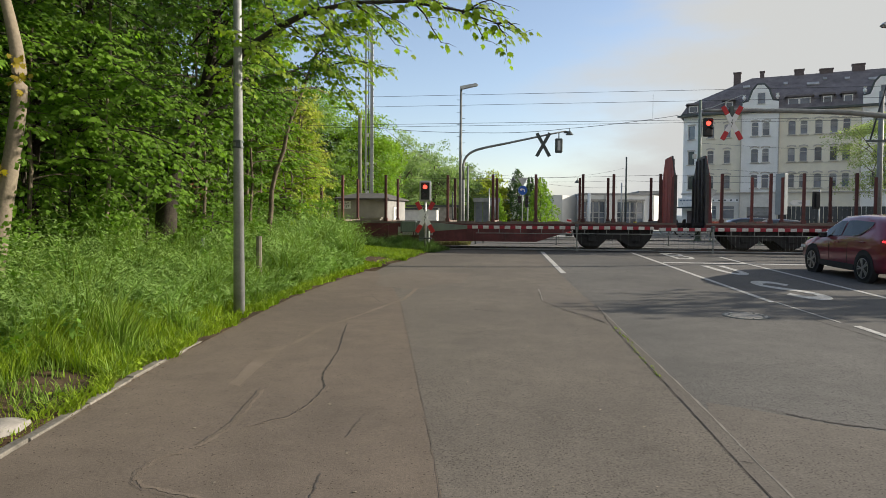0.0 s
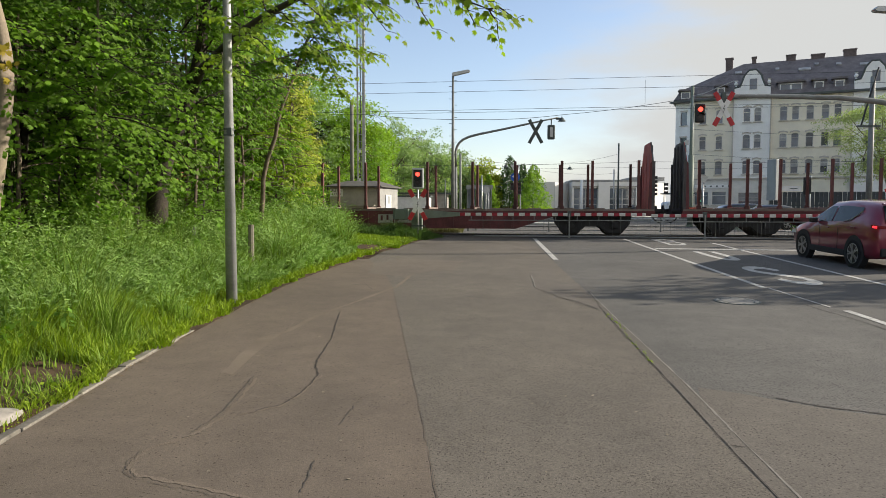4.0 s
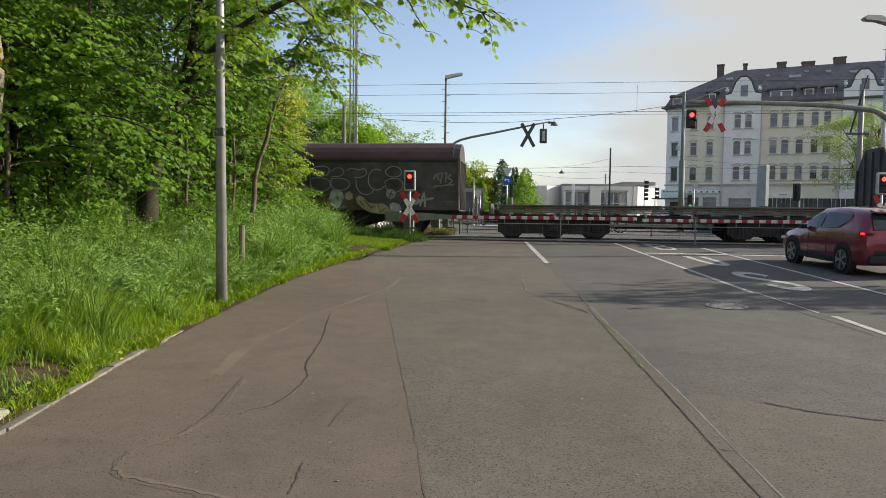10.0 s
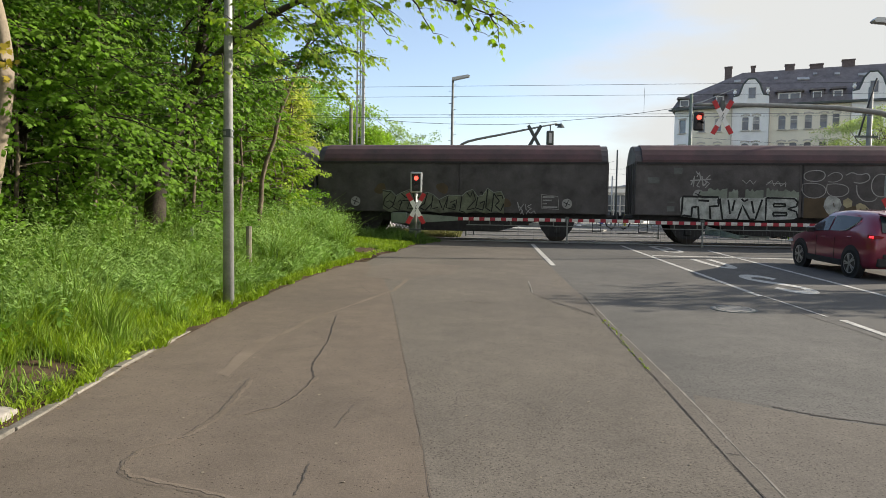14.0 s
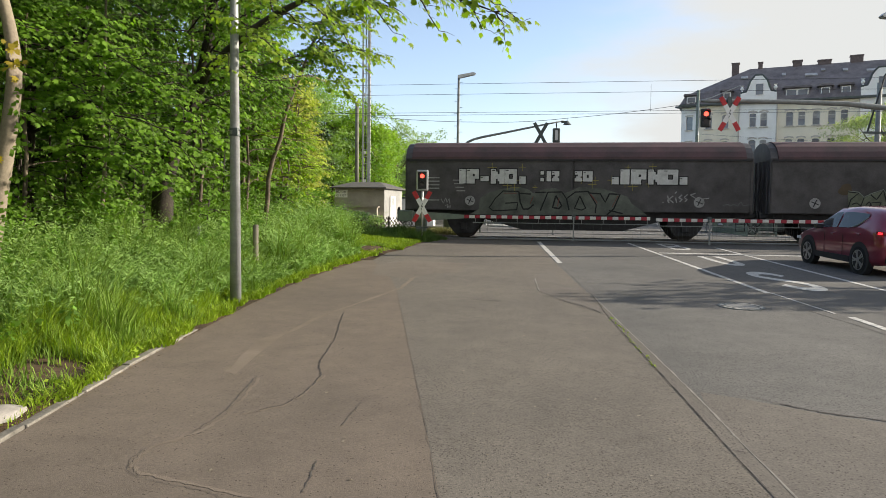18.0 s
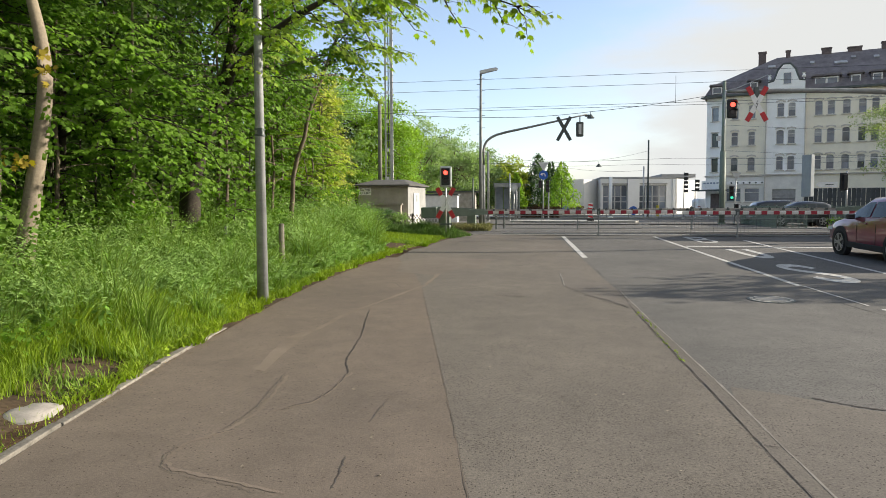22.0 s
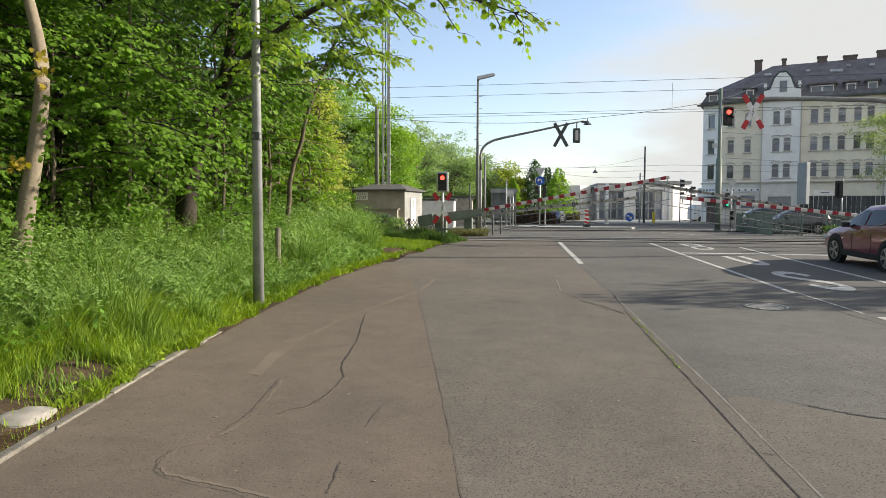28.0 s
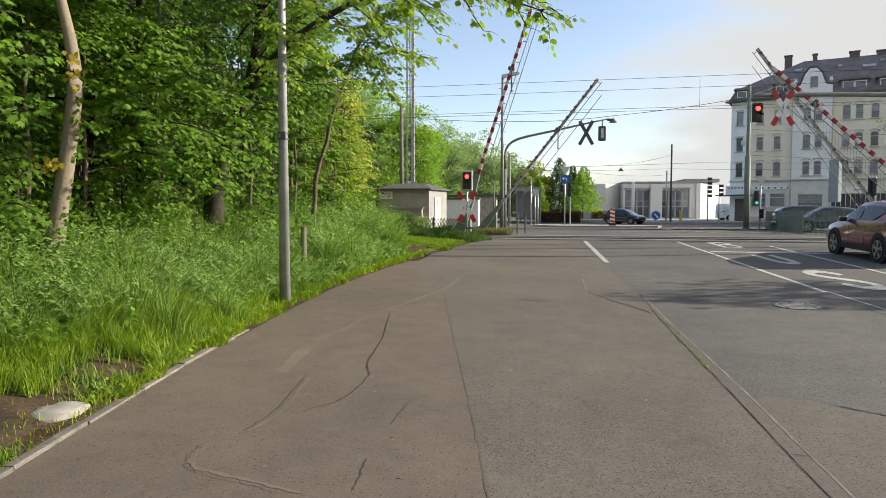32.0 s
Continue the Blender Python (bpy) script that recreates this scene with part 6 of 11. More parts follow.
def window(parent, u, z0, z1, w, y, arched=True, curtain=False):
    """A window with its frame, panes and sill in an opening."""
    wd = new("window")
    wd.parent = parent
    wd.empty_display_size = 0.1
    bm = B()
    t = 0.06
    yy = y + 0.12
    for c, s in (((u, yy, z1 - t / 2), (w, 0.06, t)), ((u, yy, z0 + t / 2), (w, 0.06, t)), ((u - w / 2 + t / 2, yy, (z0 + z1) / 2), (t, 0.06, z1 - z0)), ((u + w / 2 - t / 2, yy, (z0 + z1) / 2), (t, 0.06, z1 - z0)), ((u, yy, z1 - (z1 - z0) * 0.3), (w, 0.05, 0.05))):
        box(bm, c, s)
    part("window_frame", bm, FRAME, wd)
    bm = B()
    box(bm, (u, yy + 0.03, (z0 + z1) / 2), (w - t, 0.015, z1 - z0 - t))
    part("pane", bm, GLASS, wd)
    if curtain:
        bm = B()
        box(bm, (u, yy + 0.012, z1 - (z1 - z0) * 0.28), (w - 2 * t, 0.012, (z1 - z0) * 0.5))
        part("blind", bm, CURTAIN, wd)
    bm = B()
    box(bm, (u, y - 0.07, z0 - 0.06), (w + 0.22, 0.2, 0.09))
    part("window_sill", bm, TRIM, wd)
    if arched:
        bm = B()
        n = 6
        pts = [(u - w / 2 - 0.1 + (w + 0.2) * k / n, z1 + 0.02 + 0.14 * math.sin(math.pi * k / n)) for k in range(n + 1)]
        prism(bm, pts + [(u + w / 2 + 0.1, z1 + 0.14), (u + w / 2 + 0.04, z1 + 0.24)] + [(x, z + 0.14) for x, z in pts[::-1][1:-1]] + [(u - w / 2 - 0.04, z1 + 0.24), (u - w / 2 - 0.1, z1 + 0.14)], "y", y - 0.06, y + 0.0)
        part("window_arch", bm, TRIM, wd)
        for sx in (-1, 1):      # the wall rounds the opening's upper corners
            bm = B()
            c0 = u + sx * w / 2
            prism(bm, [(c0, z1), (c0, z1 - 0.20), (c0 - sx * 0.05, z1 - 0.11), (c0 - sx * 0.14, z1 - 0.045), (c0 - sx * 0.26, z1 - 0.005), (c0 - sx * 0.30, z1)], "y", y + 0.002, y + 0.10)
            part("head_corner", bm, PLASTER if y < 0 else CREAM, wd)
    return wd


rs = random.Random(12)
for u0, u1, m_, cols in SECTIONS:
    y = -0.18 if m_ is PLASTER else 0.0
    holes = [(u - 0.36, u + 0.36, z0, z1) for u in cols for z0, z1 in ROWS]
    if m_ is PLASTER:
        gf = [((u0 + u1) / 2 - 1.15, (u0 + u1) / 2 + 1.15, 1.2, 3.0)] if u0 < 10 else [(u - 0.5, u + 0.5, 1.7, 3.0) for u in cols[:2]]
    else:
        gf = [(cols[0] - 0.75, cols[0] + 0.75, 1.65, 3.15), (cols[1] - 0.75 + 0.15, cols[1] + 0.9, 1.65, 3.15)] if u0 < 3 else [(u - 0.5, u + 0.5, 1.9, 3.0) for u in cols[1:]]
    bm = B()
    wall_with_holes(bm, u0, u1, 4.62, EAVE, holes, y)
    if y < 0:
        for ue in (u0, u1):
            bm.faces.new([bm.verts.new(p) for p in ((ue, y, 4.62), (ue, 0, 4.62), (ue, 0, EAVE), (ue, y, EAVE))])
    part("wall", bm, m_, house)
    bm = B()
    wall_with_holes(bm, u0, u1, -0.1, 4.5, gf, y)
    part("ground_floor_wall", bm, SHOP if u0 < 7 else m_, house)
    part("cornice", box(B(), ((u0 + u1) / 2, y - 0.05, 4.56), (u1 - u0, 0.28, 0.13)), TRIM, house)
    part("plinth", box(B(), ((u0 + u1) / 2, y - 0.03, 0.25), (u1 - u0, 0.10, 0.7)), TRIM, house)
    for u in cols:
        for z0, z1 in ROWS:
            window(house, u, z0, z1, 0.72, y, True, rs.random() < 0.55)
    for a, b, c, d in gf:
        window(house, (a + b) / 2, c, d, b - a, y, False, rs.random() < 0.2)
# angled corner face and the end wall
for (x0, y0, x1, y1, m_, cols) in ((-0.1, 0.9, 1.95, 0.0, PLASTER, [0.45]), (-0.1, 12.0, -0.1, 0.9, CREAM, [])):
    L = math.hypot(x1 - x0, y1 - y0)
    a = math.atan2(y1 - y0, x1 - x0)
    face = new("corner_wall" if cols else "end_wall")
    face.parent = house
    face.matrix_basis = Matrix.Translation((x0, y0, 0)) @ Matrix.Rotation(a, 4, "Z")
    holes = [(L * c_ - 0.4, L * c_ + 0.4, z0, z1) for c_ in cols for z0, z1 in ROWS]
    part("wall", wall_with_holes(B(), 0, L, -0.1, EAVE, holes), m_, face)
    part("cornice", box(B(), (L / 2, -0.05, 4.56), (L, 0.2, 0.13)), TRIM, face)
    for c_ in cols:
        for z0, z1 in ROWS:
            bm = B()
            box(bm, (L * c_, 0.16, (z0 + z1) / 2), (0.76, 0.02, z1 - z0))
            part("pane", bm, GLASS, face)
            part("window_sill", box(B(), (L * c_, -0.05, z0 - 0.06), (1.0, 0.2, 0.1)), TRIM, face)
            part("window_arch", box(B(), (L * c_, -0.03, z1 + 0.12), (0.95, 0.12, 0.12)), TRIM, face)
bm = B()
bm.faces.new([bm.verts.new(p) for p in ((-0.1, 12, -0.1), (LEN, 12, -0.1), (LEN, 12, EAVE), (-0.1, 12, EAVE))])
bm.faces.new([bm.verts.new(p) for p in ((LEN, 0, -0.1), (LEN, 12, -0.1), (LEN, 12, EAVE), (LEN, 0, EAVE))])
part("back_wall", bm, PLASTER, house)
# solid black box that stands in for the shade in the rooms
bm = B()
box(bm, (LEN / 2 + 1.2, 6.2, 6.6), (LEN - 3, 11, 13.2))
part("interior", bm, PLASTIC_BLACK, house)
# shop front: sign board, awning, door
bm = B()
box(bm, (0.75, 0.0, 3.55), (2.6, 0.25, 0.95), Euler((0, 0, radians(-24))).to_matrix())
part("shop_sign", bm, PLASTER, house, "pale sign board with faint writing")
bm = B()
box(bm, (4.2, -0.12, 3.75), (4.0, 0.1, 0.34))
part("shop_sign", bm, PLASTER, house, "long pale sign board with dots")
for k in range(6):
    part("sign_dot", cyl(B(), (2.7 + k * 0.62, -0.20, 3.75), (2.7 + k * 0.62, -0.16, 3.75), 0.10, seg=10), STEEL_DARK, house)
for k in range(3):
    part("sign_dot", cyl(B(), (0.1 + k * 0.62, 0.36 - k * 0.26, 3.38), (0.1 + k * 0.62, 0.18 - k * 0.26, 3.38), 0.11, seg=10), STEEL_DARK, house)
FADED = mat("faded_blue", (0.20, 0.25, 0.33), 0.8)
for k in range(6):
    part("writing_bar", box(B(), (-0.15 + k * 0.36, 0.27 - k * 0.155, 3.78), (0.26, 0.06, 0.16), Euler((0, 0, radians(-24))).to_matrix()), FADED, house)
bm = B()
box(bm, (0.4, -0.4, 2.95), (3.4, 1.6, 0.14), Euler((0, 0, radians(-24))).to_matrix())
part("canopy", bm, STEEL_DARK, house)
bm = B()
box(bm, (1.0, 0.42, 1.3), (1.1, 0.1, 2.6), Euler((0, 0, radians(-24))).to_matrix())
part("door", bm, BRICK_DARK, house, "dark brown shop door")
# eaves, roof
bm = B()
box(bm, (LEN / 2, -0.22, EAVE + 0.05), (LEN + 0.4, 0.75, 0.20))
part("eave", bm, STEEL_DARK, house)
bm = B()
box(bm, (0.8, 0.15, EAVE + 0.06), (3.0, 0.9, 0.18), Euler((0, 0, radians(-24))).to_matrix())
part("eave", bm, STEEL_DARK, house)
bm = B()
zr = 18.1
A = [(-0.5, 0.7, EAVE + 0.1), (1.9, -0.35, EAVE + 0.1), (LEN + 0.2, -0.35, EAVE + 0.1), (LEN + 0.2, 12.3, EAVE + 0.1), (-0.5, 12.3, EAVE + 0.1)]
M2 = [(0.3, 1.4, EAVE + 1.5), (2.4, 1.0, EAVE + 1.7), (LEN, 1.3, EAVE + 2.1), (LEN, 10.7, EAVE + 2.1), (0.3, 10.7, EAVE + 1.5)]
R2 = [(6.9, 5.2, zr), (LEN, 5.2, zr), (LEN, 6.8, zr), (6.9, 6.8, zr)]
va, vm, vr = [bm.verts.new(p) for p in A], [bm.verts.new(p) for p in M2], [bm.verts.new(p) for p in R2]
for k in range(5):
    bm.faces.new((va[k], va[(k + 1) % 5], vm[(k + 1) % 5], vm[k]))
bm.faces.new((vm[1], vm[2], vr[1], vr[0]))
bm.faces.new((vm[2], vm[3], vr[2], vr[1]))
bm.faces.new((vm[3], vm[4], vr[3], vr[2]))
bm.faces.new((vm[4], vm[0], vr[3]))
bm.faces.new((vm[0], vm[1], vr[0]))
bm.faces.new((vm[0], vr[0], vr[3]))
bm.faces.new(vr)
roof = part("roof", bm, SLATE, house)
for u, w, h in ((5.33, 0.78, 18.85), (7.99, 0.45, 18.75), (11.8, 0.95, 18.65), (14.5, 1.3, 18.5), (17.6, 1.2, 18.75), (23.0, 1.2, 18.65), (28.0, 1.4, 18.65)):
    bm = B()
    zb = 15.0 if u < 6 else 17.3
    box(bm, (u, 5.4, (zb + h) / 2), (w, 0.75, h - zb))
    box(bm, (u, 5.4, h), (w + 0.12, 0.88, 0.12))
    part("chimney", bm, BRICK_DARK, roof)
# curved gables over the white bays
for uc, gw in ((7.94, 3.6), (19.35, 3.6)):
    h0 = EAVE
    half = [(-gw / 2, h0), (-gw / 2, h0 + 1.1), (-gw / 2 + 0.55, h0 + 1.2), (-gw / 2 + 0.72, h0 + 1.65), (-gw / 2 + 0.95, h0 + 2.35), (-gw / 2 + 1.25, h0 + 2.72), (-0.35, h0 + 2.95)]
    pts = [(uc + a, b) for a, b in half] + [(uc - a, b) for a, b in half[::-1]]
    bm = B()
    prism(bm, pts, "y", -0.25, 0.25)
    gab = part("gable", bm, PLASTER, house)
    bm = B()
    edge = [(uc + a, b) for a, b in half[1:]] + [(uc - a, b) for a, b in half[1:][::-1]]
    tube(bm, [(x, -0.2, z + 0.06) for x, z in edge], 0.11, 6)
    part("gable_coping", bm, STEEL_DARK, gab)
    bm = B()
    prism(bm, pts[1:-1], "y", 0.25, 4.6)
    part("gable_roof", bm, SLATE, gab)
    bm = B()
    box(bm, (uc + 0.08, -0.27, h0 + 1.45), (0.86, 0.06, 1.3))
    part("gable_window", bm, WHITE_PAINT, gab)
    bm = B()
    box(bm, (uc + 0.08, -0.29, h0 + 1.45), (0.70, 0.06, 1.14))
    part("pane", bm, GLASS, gab)
    for sx in (-1, 1):
        bm = B()
        cyl(bm, (uc + sx * (gw / 2 - 0.15), -0.05, h0 + 1.1), (uc + sx * (gw / 2 - 0.15), -0.05, h0 + 1.35), 0.16, 0.1, seg=10)
        bmesh.ops.create_uvsphere(bm, u_segments=10, v_segments=8, radius=0.2, matrix=Matrix.Translation((uc + sx * (gw / 2 - 0.15), -0.05, h0 + 1.62)))
        cyl(bm, (uc + sx * (gw / 2 - 0.15), -0.05, h0 + 1.78), (uc + sx * (gw / 2 - 0.15), -0.05, h0 + 1.95), 0.05, 0.2, seg=10)
        part("stone_urn", bm, PLASTER, gab)
# dormers
for u, w, h, z in ((4.75, 0.75, 0.75, 14.35), (11.7, 2.15, 0.75, 14.3), (14.35, 0.85, 0.8, 14.3), (16.25, 0.85, 0.8, 14.3), (23.4, 2.15, 0.75, 14.3), (26.4, 0.9, 0.8, 14.3), (1.0, 1.0, 0.75, 14.1)):
    bm = B()
    box(bm, (u, 1.5, z), (w + 0.3, 2.6, h + 0.3))
    d = part("dormer", bm, SLATE, roof)
    bm = B()
    box(bm, (u, 0.18, z), (w, 0.08, h))
    part("dormer_window", bm, WHITE_PAINT, d)
    bm = B()
    k = 2 if w > 1.5 else 1
    for j in range(k):
        box(bm, (u - w / 2 + w * (j + 0.5) / k, 0.15, z), (w / k - 0.2, 0.06, h - 0.2))
    part("pane", bm, GLASS, d)
    bm = B()
    prism(bm, [(u - w / 2 - 0.35, z + h / 2 + 0.12), (u + w / 2 + 0.35, z + h / 2 + 0.12), (u + w / 2 + 0.2, z + h / 2 + 0.32), (u - w / 2 - 0.2, z + h / 2 + 0.32)], "y", -0.1, 2.8)
    part("dormer_roof", bm, SLATE, d)
for u, z, w in ((13.1, 16.6, 1.5), (14.3, 17.2, 0.5), (16.4, 17.0, 0.6), (10.4, 16.9, 0.5), (6.4, 16.8, 0.9), (18.9, 16.7, 1.4)):
    bm = B()
    yy = 1.2 + (z - 15.3) / (zr - 15.3) * 4.0
    box(bm, (u, yy - 0.1, z), (w * 0.8, 0.5, 0.14), Euler((radians(35), 0, 0)).to_matrix())
    part("roof_light", bm, CURTAIN, roof)
for u in (6.05, 9.82, 17.45):
    bm = B()
    cyl(bm, (u, -0.26, 0.3), (u, -0.26, EAVE), 0.055, seg=8)
    part("downpipe", bm, TRIM, house)

# ---- the low white hall across the junction ----
HALL_M = Matrix.Translation((11.2, 107.8, Z_TOP)) @ Matrix.Diagonal((1.4, 1.4, 1.3, 1.0))
hall = thing("low_hall", HALL_M, "low flat-roofed pale hall with tall glazed doors", "building")
HALL_WHITE = mat("hall_render", (0.66, 0.655, 0.64), 0.85, var=0.08, scale=0.6, bump=0.1, grain=20)
ROOF_EDGE = mat("flat_roof_edge", (0.30, 0.30, 0.295), 0.7, var=0.2, scale=2)
holes = [(3.0, 5.65, 0.1, 3.5), (6.95, 9.85, 0.1, 3.5)]
part("wall", wall_with_holes(B(), 2.75, 10.65, -0.1, 4.2, holes, 0.0, 0.5), HALL_WHITE, hall)
part("wall", box(B(), (0.32, 0.15, 2.05), (1.02, 0.3, 4.3)), HALL_WHITE, hall)
part("wall", box(B(), (-2.6, 2.0, 1.95), (5.2, 0.3, 4.0)), HALL_WHITE, hall)
part("wall", wall_with_holes(B(), -8.8, -5.2, -0.1, 3.95, [(-8.4, -7.3, 0.4, 3.2)], 2.0, 0.4), CONCRETE, hall, "grey wing wall")
part("pane", box(B(), (-7.85, 2.25, 1.8), (1.1, 0.03, 2.8)), GLASS, hall)
# the slanting recess that the sun reaches
ang = math.atan2(2.4, 1.92)
part("recess_wall", box(B(), (1.79, 1.2, 2.05), (math.hypot(1.92, 2.4), 0.12, 4.3), Euler((0, 0, ang)).to_matrix()), HALL_WHITE, hall, "bright white slanting wall")
part("recess_wall", box(B(), (2.82, 1.25, 2.05), (0.14, 2.4, 4.3)), HALL_WHITE, hall)
part("pier", box(B(), (6.3, -0.12, 2.05), (1.25, 0.22, 4.2)), HALL_WHITE, hall)
part("pier", box(B(), (10.62, -0.1, 2.05), (0.3, 0.3, 4.25)), HALL_WHITE, hall)
part("roof", box(B(), (6.75, 4.4, 4.33), (8.1, 9.0, 0.22)), ROOF_EDGE, hall)
part("roof", box(B(), (-4.2, 5.4, 4.1), (9.4, 6.6, 0.2)), ROOF_EDGE, hall)
part("roof_upstand", box(B(), (11.5, 4.5, 4.60), (3.7, 6.0, 0.42)), ROOF_EDGE, hall, "grey raised roof edge")
part("door_lintel", box(B(), (4.32, -0.04, 3.62), (2.9, 0.12, 0.16)), CONCRETE, hall)
part("door_lintel", box(B(), (8.4, -0.04, 3.62), (3.1, 0.12, 0.16)), CONCRETE, hall)
# plain box behind the doors, the hall's inner shade put into its colour
part("interior", box(B(), (6.65, 5.4, 2.0), (7.5, 7.0, 4.2)), mat("interior_shade", (0.10, 0.10, 0.098), 0.9), hall)
for u0, u1, z0, z1 in holes:
    n = 4
    for k in range(n):
        a, b = u0 + (u1 - u0) * k / n, u0 + (u1 - u0) * (k + 1) / n
        bm = B()
        for c, s in ((((a + b) / 2, 0.3, z1 - 0.06), (b - a, 0.08, 0.12)), (((a + b) / 2, 0.3, z0 + 0.06), (b - a, 0.08, 0.12)), ((a + 0.035, 0.3, (z0 + z1) / 2), (0.07, 0.08, z1 - z0)), ((b - 0.035, 0.3, (z0 + z1) / 2), (0.07, 0.08, z1 - z0)), (((a + b) / 2, 0.3, 1.5), (b - a, 0.07, 0.1))):
            box(bm, c, s)
        dr = part("glazed_door", bm, mat("grey_frame", (0.38, 0.38, 0.375), 0.5) if k == 0 and u0 < 4 else bpy.data.materials["grey_frame"], hall)
        part("transom", box(B(), ((a + b) / 2, 0.29, z0 + 2.05), (b - a, 0.07, 0.09)), bpy.data.materials["grey_frame"], dr)
        for za, zb in ((z0, z0 + 2.05), (z0 + 2.05, z1)):
            part("pane", box(B(), ((a + b) / 2, 0.32, (za + zb) / 2), (b - a - 0.1, 0.02, zb - za - 0.08)), GLASS, dr)
bm = B()
cyl(bm, (8.6, -1.5, 0.1), (8.6, -1.5, 1.3), 0.16, seg=10)
single("yellow_post", bm, mat("yellow_paint", (0.55, 0.45, 0.05), 0.6), "small yellow post before the glazed doors", "post", m=Matrix.Translation((8.0, 77.0, Z_TOP)))

# the hall's sunlit end wall with its curved edge
bm = B()
prism(bm, [(0, -0.1), (4.5, -0.1), (4.3, 0.9), (4.75, 1.7), (4.45, 2.6), (4.9, 3.5), (5.0, 4.1), (0.0, 4.2)], "y", -0.15, 0.15)
single("white_screen_wall", bm, HALL_WHITE, "bright white sunlit end wall beside the hall", "wall", m=HALL_M @ Matrix.Translation((10.85, 0.0, 0.0)) @ Matrix.Rotation(radians(48), 4, "Z"))

# ---- the signal hut by the track ----
HUT = mat("hut_render", (0.36, 0.33, 0.27), 0.9, var=0.2, scale=1.2, tint=(0.27, 0.25, 0.21))
hut = thing("signal_hut", Matrix.Translation((-6.3, 45.0, Z_TOP)) @ Matrix.Rotation(radians(-1), 4, "Z"), "small beige railway hut with flat hipped roof", "hut")
part("wall", wall_with_holes(B(), -3.35, 0.0, -0.1, 2.6, [], 0.0), HUT, hut)
bm = B()
for a, b in (((0, 0), (0.75, 3.2)), ((0.75, 3.2), (-2.6, 3.2)), ((-2.6, 3.2), (-3.35, 0))):
    bm.faces.new([bm.verts.new(p) for p in ((a[0], a[1], -0.1), (b[0], b[1], -0.1), (b[0], b[1], 2.6), (a[0], a[1], 2.6))])
# the side's white is darkened against the glare of the sun on it
part("side_wall", bm, mat("side_wall_white", (0.33, 0.325, 0.31), 0.9, var=0.2, scale=1.5), hut, "white side wall")
bm = B()
va = [bm.verts.new(p) for p in ((-3.6, -0.3, 2.58), (0.15, -0.3, 2.58), (1.0, 3.5, 2.58), (-2.8, 3.5, 2.58))]
vt = [bm.verts.new(p) for p in ((-3.6, -0.3, 2.66), (0.15, -0.3, 2.66), (1.0, 3.5, 2.66), (-2.8, 3.5, 2.66))]
vr = [bm.verts.new(p) for p in ((-2.4, 1.3, 3.05), (-0.5, 1.3, 3.05), (-0.3, 2.0, 3.05), (-2.1, 2.0, 3.05))]
for k in range(4):
    bm.faces.new((va[k], va[(k + 1) % 4], vt[(k + 1) % 4], vt[k]))
    bm.faces.new((vt[k], vt[(k + 1) % 4], vr[(k + 1) % 4], vr[k]))
bm.faces.new(vr)
bm.faces.new(va[::-1])
part("roof", bm, mat("hut_roof", (0.115, 0.11, 0.10), 0.9, var=0.25, scale=3), hut)
bm = B()
box(bm, (0.36, 1.38, 1.05), (0.06, 0.95, 2.1), Euler((0, 0, radians(-13.2))).to_matrix())
part("door", bm, WHITE_PAINT, hut, "white metal door")
bm = B()
box(bm, (0.36, 1.38, 1.75), (0.08, 0.35, 0.5), Euler((0, 0, radians(-13.2))).to_matrix())
part("door_grille", bm, STEEL, hut)
bm = B()
box(bm, (-2.9, -0.03, 2.22), (0.85, 0.03, 0.5))
part("sign_plate", bm, WHITE_PAINT, hut, "white plate with black kilometre writing")
part("sign_writing", text_mesh("BÜ km", 0.24, 0.0, 0.003), PLASTIC_BLACK, hut, m=Matrix.Translation((-2.9, -0.052, 2.34)) @ SIDE)
part("sign_writing", text_mesh("117.87", 0.24, 0.0, 0.003), PLASTIC_BLACK, hut, m=Matrix.Translation((-2.9, -0.052, 2.11)) @ SIDE)
bm = B()
box(bm, (-1.35, -0.4, 0.66), (1.9, 0.55, 1.34))
box(bm, (-1.35, -0.42, 1.36), (2.1, 0.7, 0.07))
single("switch_cabinet", bm, HUT, "low beige cabinet in front of the hut", "cabinet", m=Matrix.Translation((-6.3, 45.0, Z_TOP)))

# ---- plants ----
npr = np.random.RandomState(7)
MAPLE = np.array([(0.0, 0.0), (0.30, 0.10), (0.55, 0.32), (0.30, 0.42), (0.36, 0.74), (0.12, 0.62), (0.0, 1.0), (-0.12, 0.62), (-0.36, 0.74), (-0.30, 0.42), (-0.55, 0.32), (-0.30, 0.10)])
FINGER = np.array([(0.0, 0.0), (0.22, 0.10), (0.56, 0.34), (0.20, 0.46), (0.0, 1.0), (-0.20, 0.46), (-0.56, 0.34), (-0.22, 0.10)])
BLADE = np.array([(0.0, 0.0), (0.13, 0.40), (0.0, 1.0), (-0.13, 0.40)])
KITE = np.array([(0.0, 0.0), (0.36, 0.45), (0.0, 1.0), (-0.36, 0.45)])


